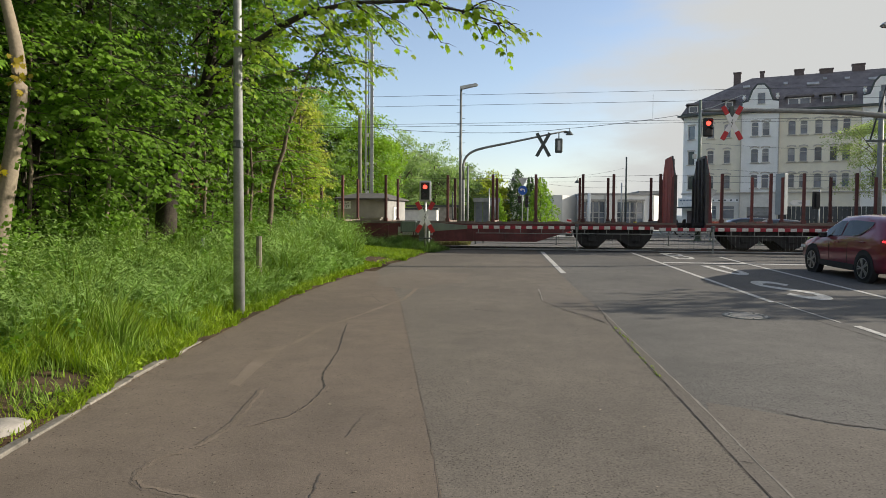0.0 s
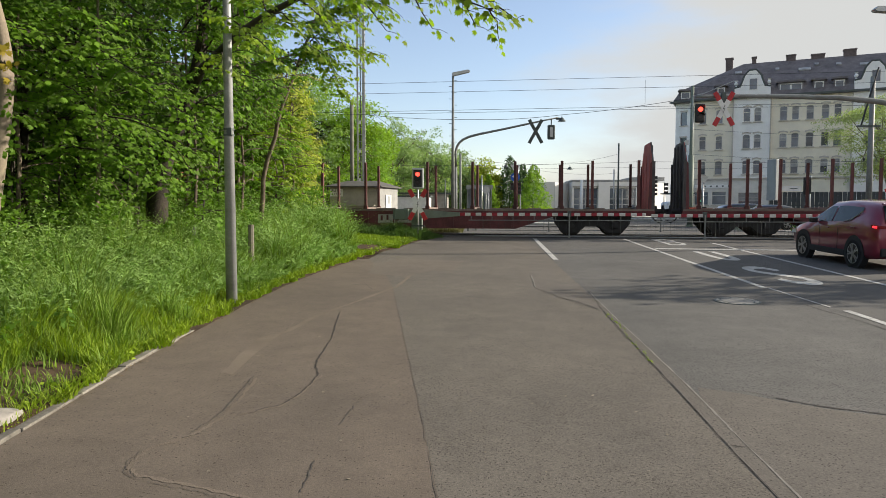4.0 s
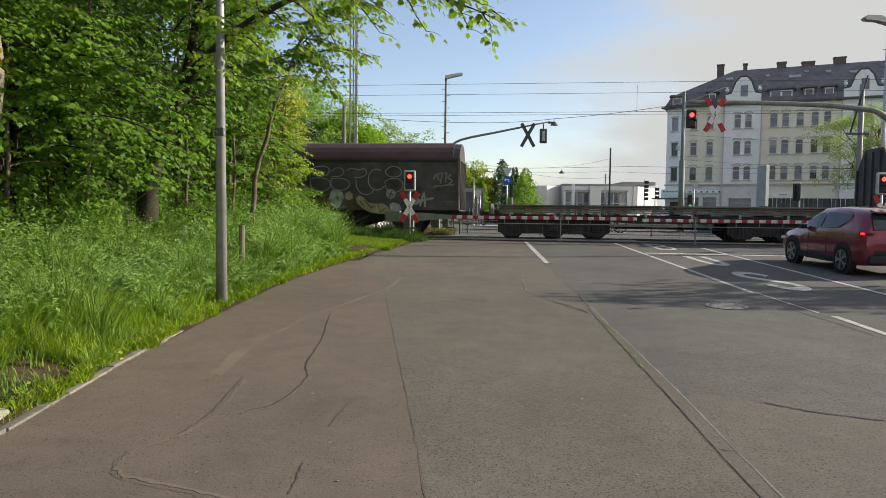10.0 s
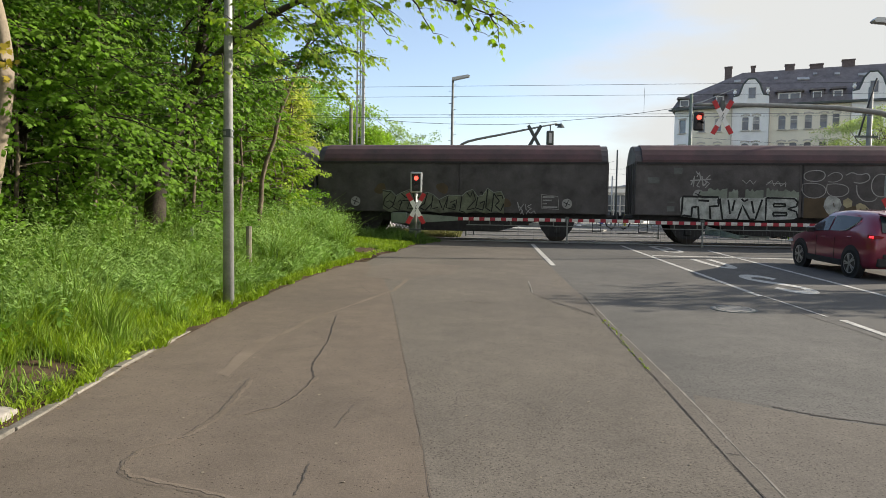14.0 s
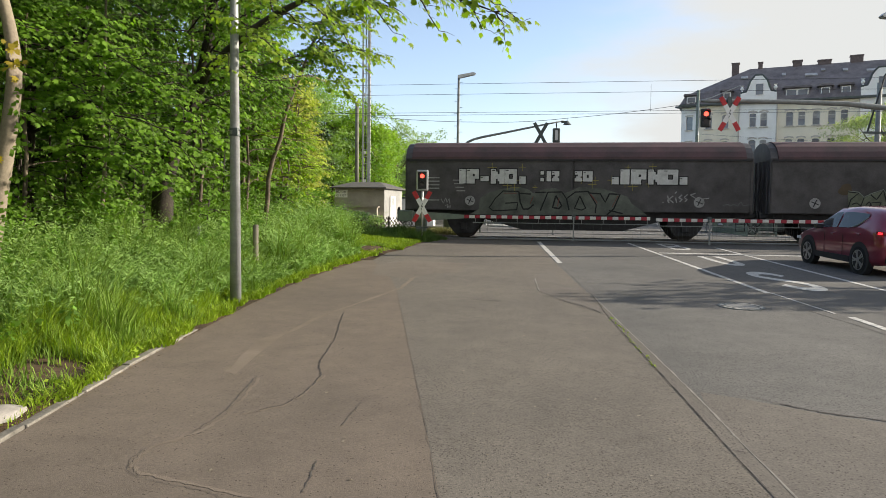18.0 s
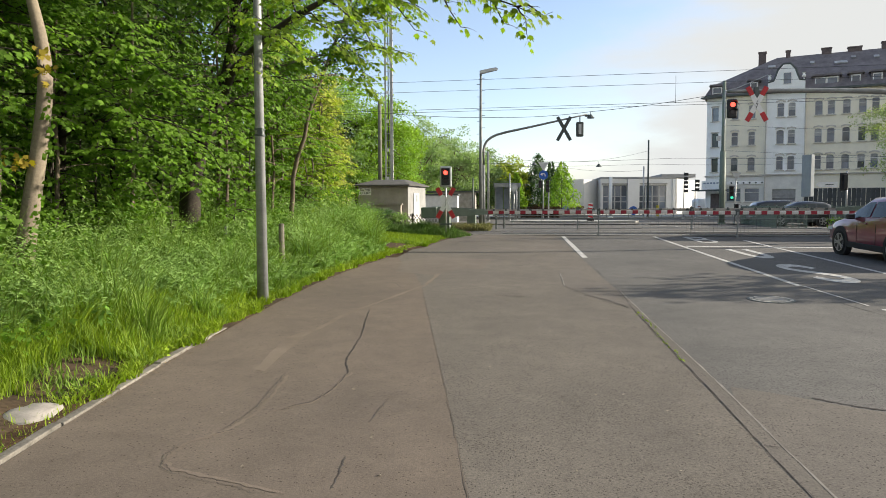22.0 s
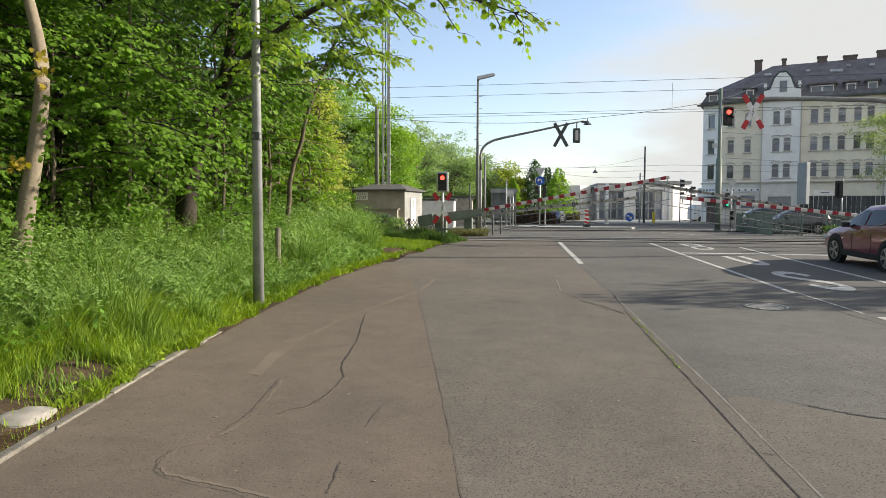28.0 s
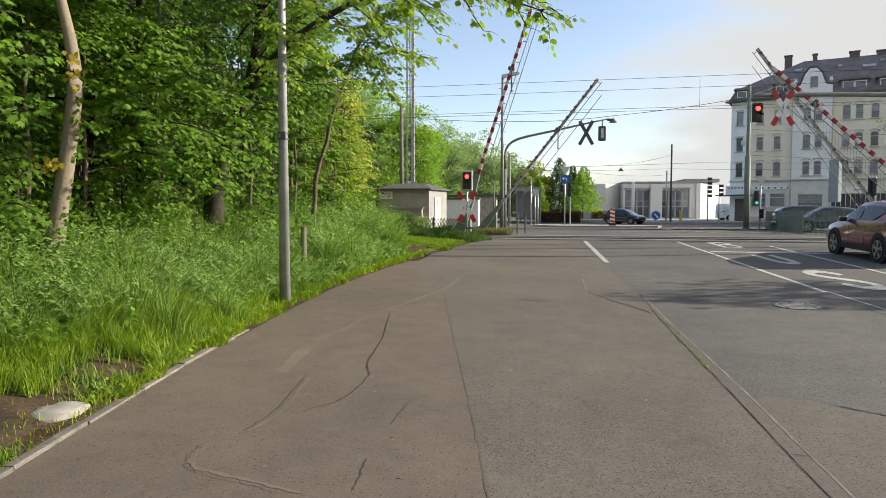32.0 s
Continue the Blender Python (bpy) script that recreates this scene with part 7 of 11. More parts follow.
def leaf_mesh(name, C, size, material, up=(0, 0, 1.0), spread=0.7, shape=KITE, droop=0.35, rs=npr):
    """Leaves at the points C, turned mostly to up with a scatter."""
    C = np.asarray(C, float)
    n = len(C)
    N = np.asarray(up, float)[None, :] + rs.normal(0, spread, (n, 3))
    N /= np.linalg.norm(N, axis=1)[:, None]
    A = rs.normal(0, 1, (n, 3))
    A[:, 2] -= droop * 2
    U = A - N * (A * N).sum(1)[:, None]
    U /= np.linalg.norm(U, axis=1)[:, None] + 1e-9
    V = np.cross(N, U)
    S = size * rs.uniform(0.65, 1.25, n)
    k = len(shape)
    sh = shape - np.array([0, 0.5])
    bend = -0.22 * (np.abs(sh[:, 0]) * 1.3 + np.maximum(sh[:, 1], 0) * 0.8)
    P = C[:, None, :] + S[:, None, None] * (V[:, None, :] * sh[None, :, 0, None] + U[:, None, :] * sh[None, :, 1, None] + N[:, None, :] * bend[None, :, None])
    F = np.arange(n * k).reshape(n, k)
    return quads(name, P.reshape(-1, 3), F, material)


def clump_points(centres, radii, per, flat=0.45, rs=npr, thin=0.16):
    """Leaf places in flattened, drooping clumps round the centres."""
    out = []
    for c, r in zip(centres, radii):
        m = max(4, int(per * r * r))
        a = rs.uniform(0, 2 * np.pi, m)
        q = np.sqrt(rs.uniform(0, 1, m)) * r
        z = rs.normal(0, thin * r, m) - flat * (q / r) ** 2 * r * 0.6
        out.append(np.stack([c[0] + q * np.cos(a), c[1] + q * np.sin(a), c[2] + z], 1))
    return np.concatenate(out)


def crown_centres(c, rad, n, rs=npr, shell=0.55):
    d = rs.normal(0, 1, (n, 3))
    d /= np.linalg.norm(d, axis=1)[:, None]
    r = rs.uniform(shell, 1.0, n) ** 0.6
    wob = 1 + 0.22 * np.sin(d[:, 0] * 5 + c[0]) * np.cos(d[:, 1] * 4 + c[1]) + 0.15 * np.sin(d[:, 2] * 7)
    return np.asarray(c)[None, :] + d * (r * wob)[:, None] * np.asarray(rad)[None, :]


def limb_path(a, b, sag, n, rs):
    a, b = Vector(a), Vector(b)
    out = []
    for k in range(n + 1):
        u = k / n
        p = a.lerp(b, u)
        w = math.sin(u * math.pi)
        out.append(p + Vector((rs.uniform(-1, 1) * 0.06, rs.uniform(-1, 1) * 0.06, sag * w)) * (b - a).length * 0.5)
    return out


def tree(base, height, crown_c, crown_r, clumps, per, leaf, material, trunk_r, lean=(0, 0), bark=None, label="", seed=1, clump_r=(0.5, 1.0), shape=KITE, limbs=9, fork=0.35, cat="tree", trunk_pts=None, extra=None, spread=0.7, up=(0.25, -0.1, 1.0), thin=0.16):
    rs = np.random.RandomState(seed)
    r2 = random.Random(seed)
    t = thing("tree", Matrix.Translation(base), label, cat)
    top = Vector((lean[0], lean[1], height * 0.8))
    pts = trunk_pts or [Vector((lean[0] * u ** 1.4 + r2.uniform(-1, 1) * trunk_r * 0.5 * (u > 0), lean[1] * u ** 1.4 + r2.uniform(-1, 1) * trunk_r * 0.5 * (u > 0), height * 0.8 * u)) for u in [k / 8 for k in range(9)]]
    pts = [Vector(p) for p in pts]
    rad = [trunk_r * (1.25 if k == 0 else 1.0) * (1 - 0.85 * k / (len(pts) - 1)) + 0.012 for k in range(len(pts))]
    bm = B()
    tube(bm, [pts[0] - Vector((0, 0, 0.3))] + pts, [rad[0] * 1.15] + rad, 12)
    part("trunk", bm, bark or BARK, t, smooth=True)
    C = crown_centres(np.array(crown_c), crown_r, clumps, rs)
    C = C[C[:, 2] > 0.15]
    for k in range(limbs):
        bm = B()
        j = r2.randrange(len(C))
        u = fork + (0.95 - fork) * r2.random()
        idx = u * (len(pts) - 1)
        a = pts[int(idx)].lerp(pts[min(int(idx) + 1, len(pts) - 1)], idx - int(idx))
        rr = trunk_r * (1 - 0.8 * u) * 0.5 + 0.012
        path = limb_path(a, C[j], 0.12, 5, r2)
        tube(bm, path, [rr * (1 - 0.8 * q / 5) + 0.004 for q in range(6)], 6)
        for q in range(2):
            jj = r2.randrange(len(C))
            if (Vector(C[jj]) - path[3]).length < max(crown_r) * 0.9:
                tube(bm, limb_path(path[3], C[jj], 0.1, 4, r2), [rr * 0.45 * (1 - 0.8 * w / 4) + 0.004 for w in range(5)], 5)
        part("limb", bm, bark or BARK, t, smooth=True)
    R = rs.uniform(*clump_r, len(C))
    L = clump_points(C, R, per, rs=rs, thin=thin)
    if extra is not None:
        L = np.concatenate([L, extra - np.array(base)[None, :]])
    part("crown", leaf_mesh("crown", L, leaf, material, up=up, spread=spread, shape=shape, rs=rs), None, t)
    return t


def bank(x, y):
    """Height of the overgrown bank beside the path."""
    d = max(0.0, left_x(y) - 0.09 - x)
    edge = min(1.0, max(0.0, (29.0 - y) / 5.0))
    return gz(y) + 0.02 + edge * min(0.55, 0.15 * d + 0.004 * d * d)


# the bank as a sheet of earth
bm = B()
xs = [0.0, 0.2, 0.6, 1.2, 2, 3, 4.5, 7, 12, 26, 56]
ysb = [-20 + 1.75 * k for k in range(13)] + [2.0 + 0.5 * k for k in range(56)] + [30 + 1.75 * k for k in range(8)]
gv = []
for y in ysb:
    meet = 0.0 if y < 9.0 else 0.12          # past the edging stones the earth runs out over the path
    gv.append([bm.verts.new((left_x(y) - 0.09 - x + (meet if x == 0 else 0.0), y, (gz(y) + 0.012 if x == 0 and meet else bank(left_x(y) - 0.09 - x, y)) + (0 if x < 0.3 else 0.05 * noise.noise(Vector((x, y, 0)))))) for x in xs])
for a, b in zip(gv, gv[1:]):
    for k in range(len(xs) - 1):
        bm.faces.new((a[k], b[k], b[k + 1], a[k + 1]))
single("verge_bank", bm, SOIL, "earth bank under the tall grass beside the path", "verge", "structure", smooth=True)

WOOD = "leafy maple at the edge of the wood"
# pale trunk close to the path
tr1 = [(0.0, 0, -0.2), (0.10, 0, 0.67), (0.23, 0, 1.38), (0.39, 0, 2.16), (0.53, 0, 3.09), (0.48, 0, 3.62), (0.38, 0, 4.08), (0.27, 0, 4.54), (0.1, 0, 5.6), (-0.1, 0.2, 8.5)]
for _ in range(2):
    tr1 = [tr1[0]] + [tuple(p[i] + (q[i] - p[i]) * u for i in range(3)) for p, q in zip(tr1, tr1[1:]) for u in (0.25, 0.75)] + [tr1[-1]]
PALE_BARK = mat("pale_bark", (0.212, 0.176, 0.122), 0.9, var=0.4, scale=3, bump=0.6, grain=25, tint=(0.21, 0.17, 0.13))
tree((-6.80, 9.0, bank(-6.8, 9.0)), 10, (-0.6, 0.2, 6.6), (2.6, 2.6, 2.8), 84, 250, 0.105, LEAF, 0.135, bark=PALE_BARK, label="slim pale-barked maple with ochre shoots and ivy on its trunk", seed=3, shape=FINGER, trunk_pts=tr1, fork=0.88, limbs=5, thin=0.08, spread=0.4, up=(0.4, -0.3, 0.85))
# ochre shoots and ivy leaves on that trunk
def shoots(name, c, spread, n, size, m_, label):
    P = np.array(c)[None, :] + npr.normal(0, 1, (n, 3)) * np.array(spread)[None, :]
    t = thing(name, Matrix.Identity(4), label, "foliage")
    for p in P:
        part("leaf", leaf_mesh("leaf", [p], size, m_, up=(0.5, -0.8, 0.4), spread=0.5, shape=MAPLE), None, t)


b0 = bank(-6.8, 9.0)
shoots("ochre_shoot", (-6.15, 8.83, b0 + 3.2), (0.09, 0.05, 0.13), 20, 0.10, LEAF_AUTUMN, "ochre young leaves sprouting from the pale trunk")
shoots("ochre_shoot", (-6.58, 8.80, b0 + 1.95), (0.13, 0.05, 0.08), 16, 0.10, LEAF_AUTUMN, "ochre young leaves low on the pale trunk")
zz = np.concatenate([np.linspace(2.0, 2.9, 34), np.linspace(0.2, 1.7, 40)])
P = np.stack([-6.18 + 0.04 * np.sin(zz * 9) - 0.26 * np.maximum(0, 2.0 - zz), np.full(len(zz), 8.88), b0 + zz], 1) + npr.normal(0, 0.035, (len(zz), 3))
single("ivy", leaf_mesh("ivy", P, 0.085, LEAF, up=(0.4, -0.9, 0.2), spread=0.4), None, "ivy climbing the pale trunk", "foliage")

# boughs: a limb with twigs in a drooping plane and leaves in pairs along the twigs
def bough_line(a, way, length, rise, droop, n, r2):
    side = Vector((-way.y, way.x, 0))
    bend = r2.uniform(-0.25, 0.25)
    return [a + way * length * u + side * length * bend * u * u + Vector((0, 0, length * (rise * u - droop * u * u))) + Vector((r2.uniform(-1, 1), r2.uniform(-1, 1), r2.uniform(-1, 1))) * 0.02 * length * (0 < k < n) for k, u in [(k, k / n) for k in range(n + 1)]]


def bough(bm, tw, line, r0, leaves, r2, twig=0.34, step=0.10, first=0.2, clear=0.0, loose=0.5):
    """Adds a bough to bm, its twigs to tw and its leaf places (point, tip, face) to leaves."""
    n = len(line) - 1
    length = sum((q - p).length for p, q in zip(line, line[1:]))
    tube(bm, line, [r0 * (1 - 0.85 * k / n) + 0.003 for k in range(n + 1)], 5)
    m = max(4, int(length / 0.16))
    for k in range(m + 1):
        u = first + (1 - first) * k / m
        i = min(int(u * n), n - 1)
        p = line[i].lerp(line[i + 1], u * n - i)
        d = (line[i + 1] - line[i]).normalized()
        flat = Vector((d.x, d.y, 0)).normalized()
        sd = Vector((-flat.y, flat.x, 0)) * (1 if k % 2 else -1)
        if k == m:
            way, ln = flat, twig * 0.5
        else:
            way = (flat * r2.uniform(0.5, 1.0) + sd * r2.uniform(0.6, 1.1)).normalized()
            ln = length * twig * (1.15 - 0.75 * u) * r2.uniform(0.6, 1.2)
        tip = p + way * ln + Vector((0, 0, -ln * r2.uniform(-0.25, 0.85)))
        mid = p.lerp(tip, 0.5) + Vector((0, 0, ln * 0.07))
        tube(tw, [p, mid, tip], [0.006, 0.004, 0.002], 3)
        q = max(2, int(ln / step))
        for j in range(q + 1):
            v = clear + (1 - clear) * j / q
            c = (p.lerp(mid, v * 2) if v < 0.5 else mid.lerp(tip, v * 2 - 1))
            cross = Vector((-way.y, way.x, 0))
            for sg in (-1, 1):
                if r2.random() < 0.12:
                    continue
                t = way * r2.uniform(0.2, 0.9) + cross * sg * r2.uniform(0.4, 1.0) + Vector((0, 0, -r2.uniform(0.25, 1.25)))
                f = Vector((0.30, -0.25, 1.0)) + flat * 0.35 + Vector((r2.gauss(0, 1), r2.gauss(0, 1), r2.gauss(0, 1))) * loose * 0.6
                leaves.append((*(c + t.normalized() * 0.06), *t, *f))


def placed_leaves(name, leaves, size, material, shape, rs):
    """Leaves with a given tip and face direction, folded a little along the midrib."""
    A = np.asarray(leaves, float)
    C, U, N = A[:, :3], A[:, 3:6], A[:, 6:]
    U = U / np.linalg.norm(U, axis=1)[:, None]
    N = N - U * (N * U).sum(1)[:, None]
    N = N / (np.linalg.norm(N, axis=1)[:, None] + 1e-9)
    V = np.cross(N, U)
    S = size * rs.uniform(0.6, 1.2, len(C))
    bend = -0.30 * np.abs(shape[:, 0]) - 0.22 * shape[:, 1] ** 2
    P = C[:, None, :] + S[:, None, None] * (V[:, None, :] * shape[None, :, 0, None] + U[:, None, :] * shape[None, :, 1, None] + N[:, None, :] * bend[None, :, None])
    k = len(shape)
    return quads(name, P.reshape(-1, 3), np.arange(len(C) * k).reshape(-1, k), material)


def bough_tree(base, trunk_pts, trunk_r, bark, boughs, low, high, reach, leaf, material, label, seed, shape=FINGER, face=-25.0, fan=150.0, droop=0.28, taper=0.75, twig=0.34, step=0.10):
    """A tree whose boughs leave the trunk between the heights low and high, mostly towards the open side."""
    rs, r2 = np.random.RandomState(seed), random.Random(seed)
    t = thing("tree", Matrix.Translation(base), label, "tree")
    pts = [Vector(p) for p in trunk_pts]
    rad = [trunk_r * (1.3 if k == 0 else 1.0) * (1 - taper * k / (len(pts) - 1)) + 0.01 for k in range(len(pts))]
    part("trunk", tube(B(), [pts[0] - Vector((0, 0, 0.3))] + pts, [rad[0] * 1.15] + rad, 12), bark, t, smooth=True)
    leaves = []
    tw = B()
    for k in range(boughs):
        z = low + (high - low) * ((k + r2.random()) / boughs)
        i = next((j for j in range(len(pts) - 1) if pts[j + 1].z >= z), len(pts) - 2)
        u = min(1.0, (z - pts[i].z) / max(0.01, pts[i + 1].z - pts[i].z))
        a = pts[i].lerp(pts[i + 1], u)
        ang = radians(face + r2.uniform(-fan, fan))
        ln = reach * r2.uniform(0.6, 1.15) * (1 - 0.35 * (z - low) / (high - low))
        bm = B()
        bough(bm, tw, bough_line(a, Vector((math.cos(ang), math.sin(ang), 0)), ln, r2.uniform(-0.15, 0.75), droop * r2.uniform(0.5, 1.9), 6, r2), 0.006 + 0.008 * ln, leaves, r2, twig, step)
        part("limb", bm, bark, t, smooth=True)
    tagged(part("brushwood", tw, bark, t), kind="stuff")
    part("crown", placed_leaves("crown", leaves, leaf, material, shape, rs), None, t)
    return t


# the leaning trunk, its shade put into dark bark, and its neighbours along the edge
def rel(pts):
    return [(x - pts[0][0], 0, z - pts[0][1]) for x, z in pts]


dark_pts = rel([(-7.15, 1.0), (-7.13, 1.75), (-7.09, 2.45), (-6.99, 2.96), (-6.75, 3.6), (-6.48, 4.16), (-6.30, 4.54), (-6.13, 5.22), (-5.98, 5.97), (-5.8, 8.0), (-5.7, 10.5)])
lean_pts = rel([(-6.42, 1.1), (-6.30, 1.7), (-6.22, 2.3), (-6.20, 2.9), (-6.06, 3.5), (-5.83, 4.1), (-5.74, 4.6), (-5.60, 5.05), (-5.28, 5.82), (-4.97, 6.62), (-4.63, 7.41), (-4.38, 8.04), (-4.0, 10.0)])
thin_pts = [(0, 0, 0), (-0.02, 0, 1.0), (0.05, 0, 2.0), (0.0, 0, 3.0), (0.1, 0, 4.2), (0.15, 0, 6.5)]
up_pts = [(0, 0, 0), (0.06, 0, 1.5), (0.1, 0.1, 3.0), (0.05, 0.1, 5.0), (0.2, 0, 7.5), (0.3, 0, 10.5)]
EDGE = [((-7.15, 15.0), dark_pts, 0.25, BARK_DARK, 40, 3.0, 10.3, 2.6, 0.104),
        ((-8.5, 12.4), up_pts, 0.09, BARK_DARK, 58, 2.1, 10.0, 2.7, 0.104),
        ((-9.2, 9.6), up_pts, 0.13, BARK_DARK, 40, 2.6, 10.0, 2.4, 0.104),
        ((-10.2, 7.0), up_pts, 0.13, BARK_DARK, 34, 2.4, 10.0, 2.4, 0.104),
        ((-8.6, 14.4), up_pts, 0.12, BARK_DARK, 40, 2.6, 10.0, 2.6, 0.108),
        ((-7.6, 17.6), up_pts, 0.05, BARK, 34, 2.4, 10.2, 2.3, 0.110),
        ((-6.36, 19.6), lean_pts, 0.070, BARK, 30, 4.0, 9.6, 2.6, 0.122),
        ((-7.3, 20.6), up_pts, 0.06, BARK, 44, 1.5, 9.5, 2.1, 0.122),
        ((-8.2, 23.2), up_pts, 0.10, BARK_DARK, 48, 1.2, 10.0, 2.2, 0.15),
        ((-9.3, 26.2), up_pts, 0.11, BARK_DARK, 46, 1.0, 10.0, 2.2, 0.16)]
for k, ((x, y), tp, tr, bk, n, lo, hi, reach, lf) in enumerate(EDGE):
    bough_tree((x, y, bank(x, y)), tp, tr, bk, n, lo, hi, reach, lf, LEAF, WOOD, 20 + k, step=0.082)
# slim understorey stems with a few boughs
for k, ((x, y), n, lo) in enumerate([((-7.35, 13.0), 7, 0.9), ((-6.9, 16.6), 8, 1.6), ((-6.75, 18.6), 8, 1.2), ((-6.55, 19.0), 6, 2.0), ((-8.0, 10.2), 8, 0.8), ((-7.7, 11.2), 6, 0.5), ((-7.45, 8.2), 16, 0.8), ((-7.9, 8.9), 14, 0.8)]):
    bough_tree((x, y, bank(x, y)), thin_pts, 0.035, PALE_BARK if k in (0, 2) else BARK, n, lo, 4.2, 1.0, 0.12, LEAF, "slim young maple stem under the taller trees", 46 + k, fan=180)
# deeper wood, close; shade is put into a darker, less translucent leaf colour
SHADE_LEAF = leaf_mat("shade_toned_leaf", (0.082, 0.130, 0.032), (0.050, 0.085, 0.022), transl=(0.6, 0.75, 0.3))
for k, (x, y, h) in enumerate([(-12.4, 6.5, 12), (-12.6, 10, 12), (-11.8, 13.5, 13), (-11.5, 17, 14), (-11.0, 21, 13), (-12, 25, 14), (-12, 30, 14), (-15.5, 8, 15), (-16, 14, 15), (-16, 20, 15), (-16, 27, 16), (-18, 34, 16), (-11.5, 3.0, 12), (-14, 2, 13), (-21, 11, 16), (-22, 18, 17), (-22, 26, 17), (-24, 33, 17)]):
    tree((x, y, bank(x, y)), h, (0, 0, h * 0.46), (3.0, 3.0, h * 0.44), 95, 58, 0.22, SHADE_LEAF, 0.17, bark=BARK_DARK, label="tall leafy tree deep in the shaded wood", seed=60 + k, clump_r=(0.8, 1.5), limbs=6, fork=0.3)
# young growth between the trunks
for k in range(26):
    rk = random.Random(300 + k)
    x, y = rk.uniform(-13, -9.6), 3 + k * 1.05
    rs = np.random.RandomState(330 + k)
    C = crown_centres(np.array((0, 0, 1.2)), (1.2, 1.2, 1.2), 20, rs, 0.3)
    t = thing("sapling", Matrix.Translation((x, y, bank(x, y))), "thin leafy sapling in the shade of the wood", "tree")
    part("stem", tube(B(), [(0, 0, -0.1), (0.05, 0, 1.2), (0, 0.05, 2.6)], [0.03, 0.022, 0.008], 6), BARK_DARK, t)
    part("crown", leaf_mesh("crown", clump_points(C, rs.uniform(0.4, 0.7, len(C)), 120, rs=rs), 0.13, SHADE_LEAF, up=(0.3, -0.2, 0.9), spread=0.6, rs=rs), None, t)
rs = np.random.RandomState(77)
n = 42000
P = np.stack([rs.uniform(-40, -26, n), rs.uniform(-8, 74, n), Z_TOP + 15 * rs.uniform(0, 1, n) ** 0.9], 1)
P[:, 2] *= 1 + 0.15 * np.sin(P[:, 1] * 0.7)
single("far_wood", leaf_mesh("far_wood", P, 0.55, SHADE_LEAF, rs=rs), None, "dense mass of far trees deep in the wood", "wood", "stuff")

# the long branch that hangs over the path, with its side boughs
# maple leaf with the brightness of backlight put into its colour
BRANCH_LEAF = leaf_mat("backlit_maple_leaf", (0.135, 0.180, 0.016), (0.085, 0.130, 0.014))
OB = Vector((-6.3, 15.0, 4.54))
bt = thing("overhanging_branch", Matrix.Translation(OB), "long maple branch with bright leaves hanging over the path", "branch")
rb = random.Random(9)
main = [OB, Vector((-5.66, 14.0, 4.89)), Vector((-4.78, 12.8, 5.01)), Vector((-4.01, 11.7, 5.07)), Vector((-3.31, 10.9, 5.14)), Vector((-2.69, 10.3, 5.19)), Vector((-1.88, 9.7, 5.15)), Vector((-1.03, 9.3, 5.03)), Vector((-0.27, 9.1, 4.83)), Vector((0.17, 9.0, 4.64)), Vector((0.40, 8.9, 4.49))]
bm = B()
tw = B()
leaves = []
tube(bm, [p - OB for p in main], [0.11, 0.10, 0.085, 0.07, 0.055, 0.042, 0.03, 0.022, 0.014, 0.008, 0.003], 8)
for i, e in [(2, (-4.3, 11.6, 4.35)), (3, (-3.3, 11.4, 4.55)), (3, (-3.6, 10.4, 4.75)), (4, (-2.5, 10.6, 4.55)), (4, (-2.6, 10.0, 4.7)), (5, (-1.9, 10.2, 4.45)), (5, (-2.2, 9.4, 4.95)), (6, (-1.3, 10.0, 4.65)), (6, (-1.2, 9.2, 4.80)), (7, (-0.6, 9.6, 4.58)), (7, (-0.5, 8.8, 4.78)), (8, (0.0, 9.4, 4.50)), (8, (0.15, 8.7, 4.62)), (9, (0.30, 9.2, 4.38)), (9, (0.50, 8.75, 4.42)), (6, (-1.5, 9.5, 5.3)), (7, (-0.4, 9.8, 5.05)), (4, (-3.3, 10.2, 5.3)), (5, (-2.0, 10.6, 5.3)), (8, (0.2, 9.0, 4.85))]:
    a, b_ = main[i] - OB, Vector(e) - OB
    line = [a.lerp(b_, u) + Vector((0, 0, 0.10 * math.sin(u * math.pi))) + Vector((rb.uniform(-1, 1), rb.uniform(-1, 1), rb.uniform(-1, 1))) * 0.03 for u in (0, 0.25, 0.5, 0.75, 1.0)]
    lb = B()
    bough(lb, tw, line, 0.014, leaves, rb, 0.5, 0.085, 0.15)
    part("side_limb", lb, BARK_DARK, bt, smooth=True)
part("limb", bm, BARK_DARK, bt, smooth=True)
tagged(part("brushwood", tw, BARK_DARK, bt), kind="stuff")
part("foliage", placed_leaves("foliage", leaves, 0.105, BRANCH_LEAF, MAPLE, np.random.RandomState(9)), None, bt)
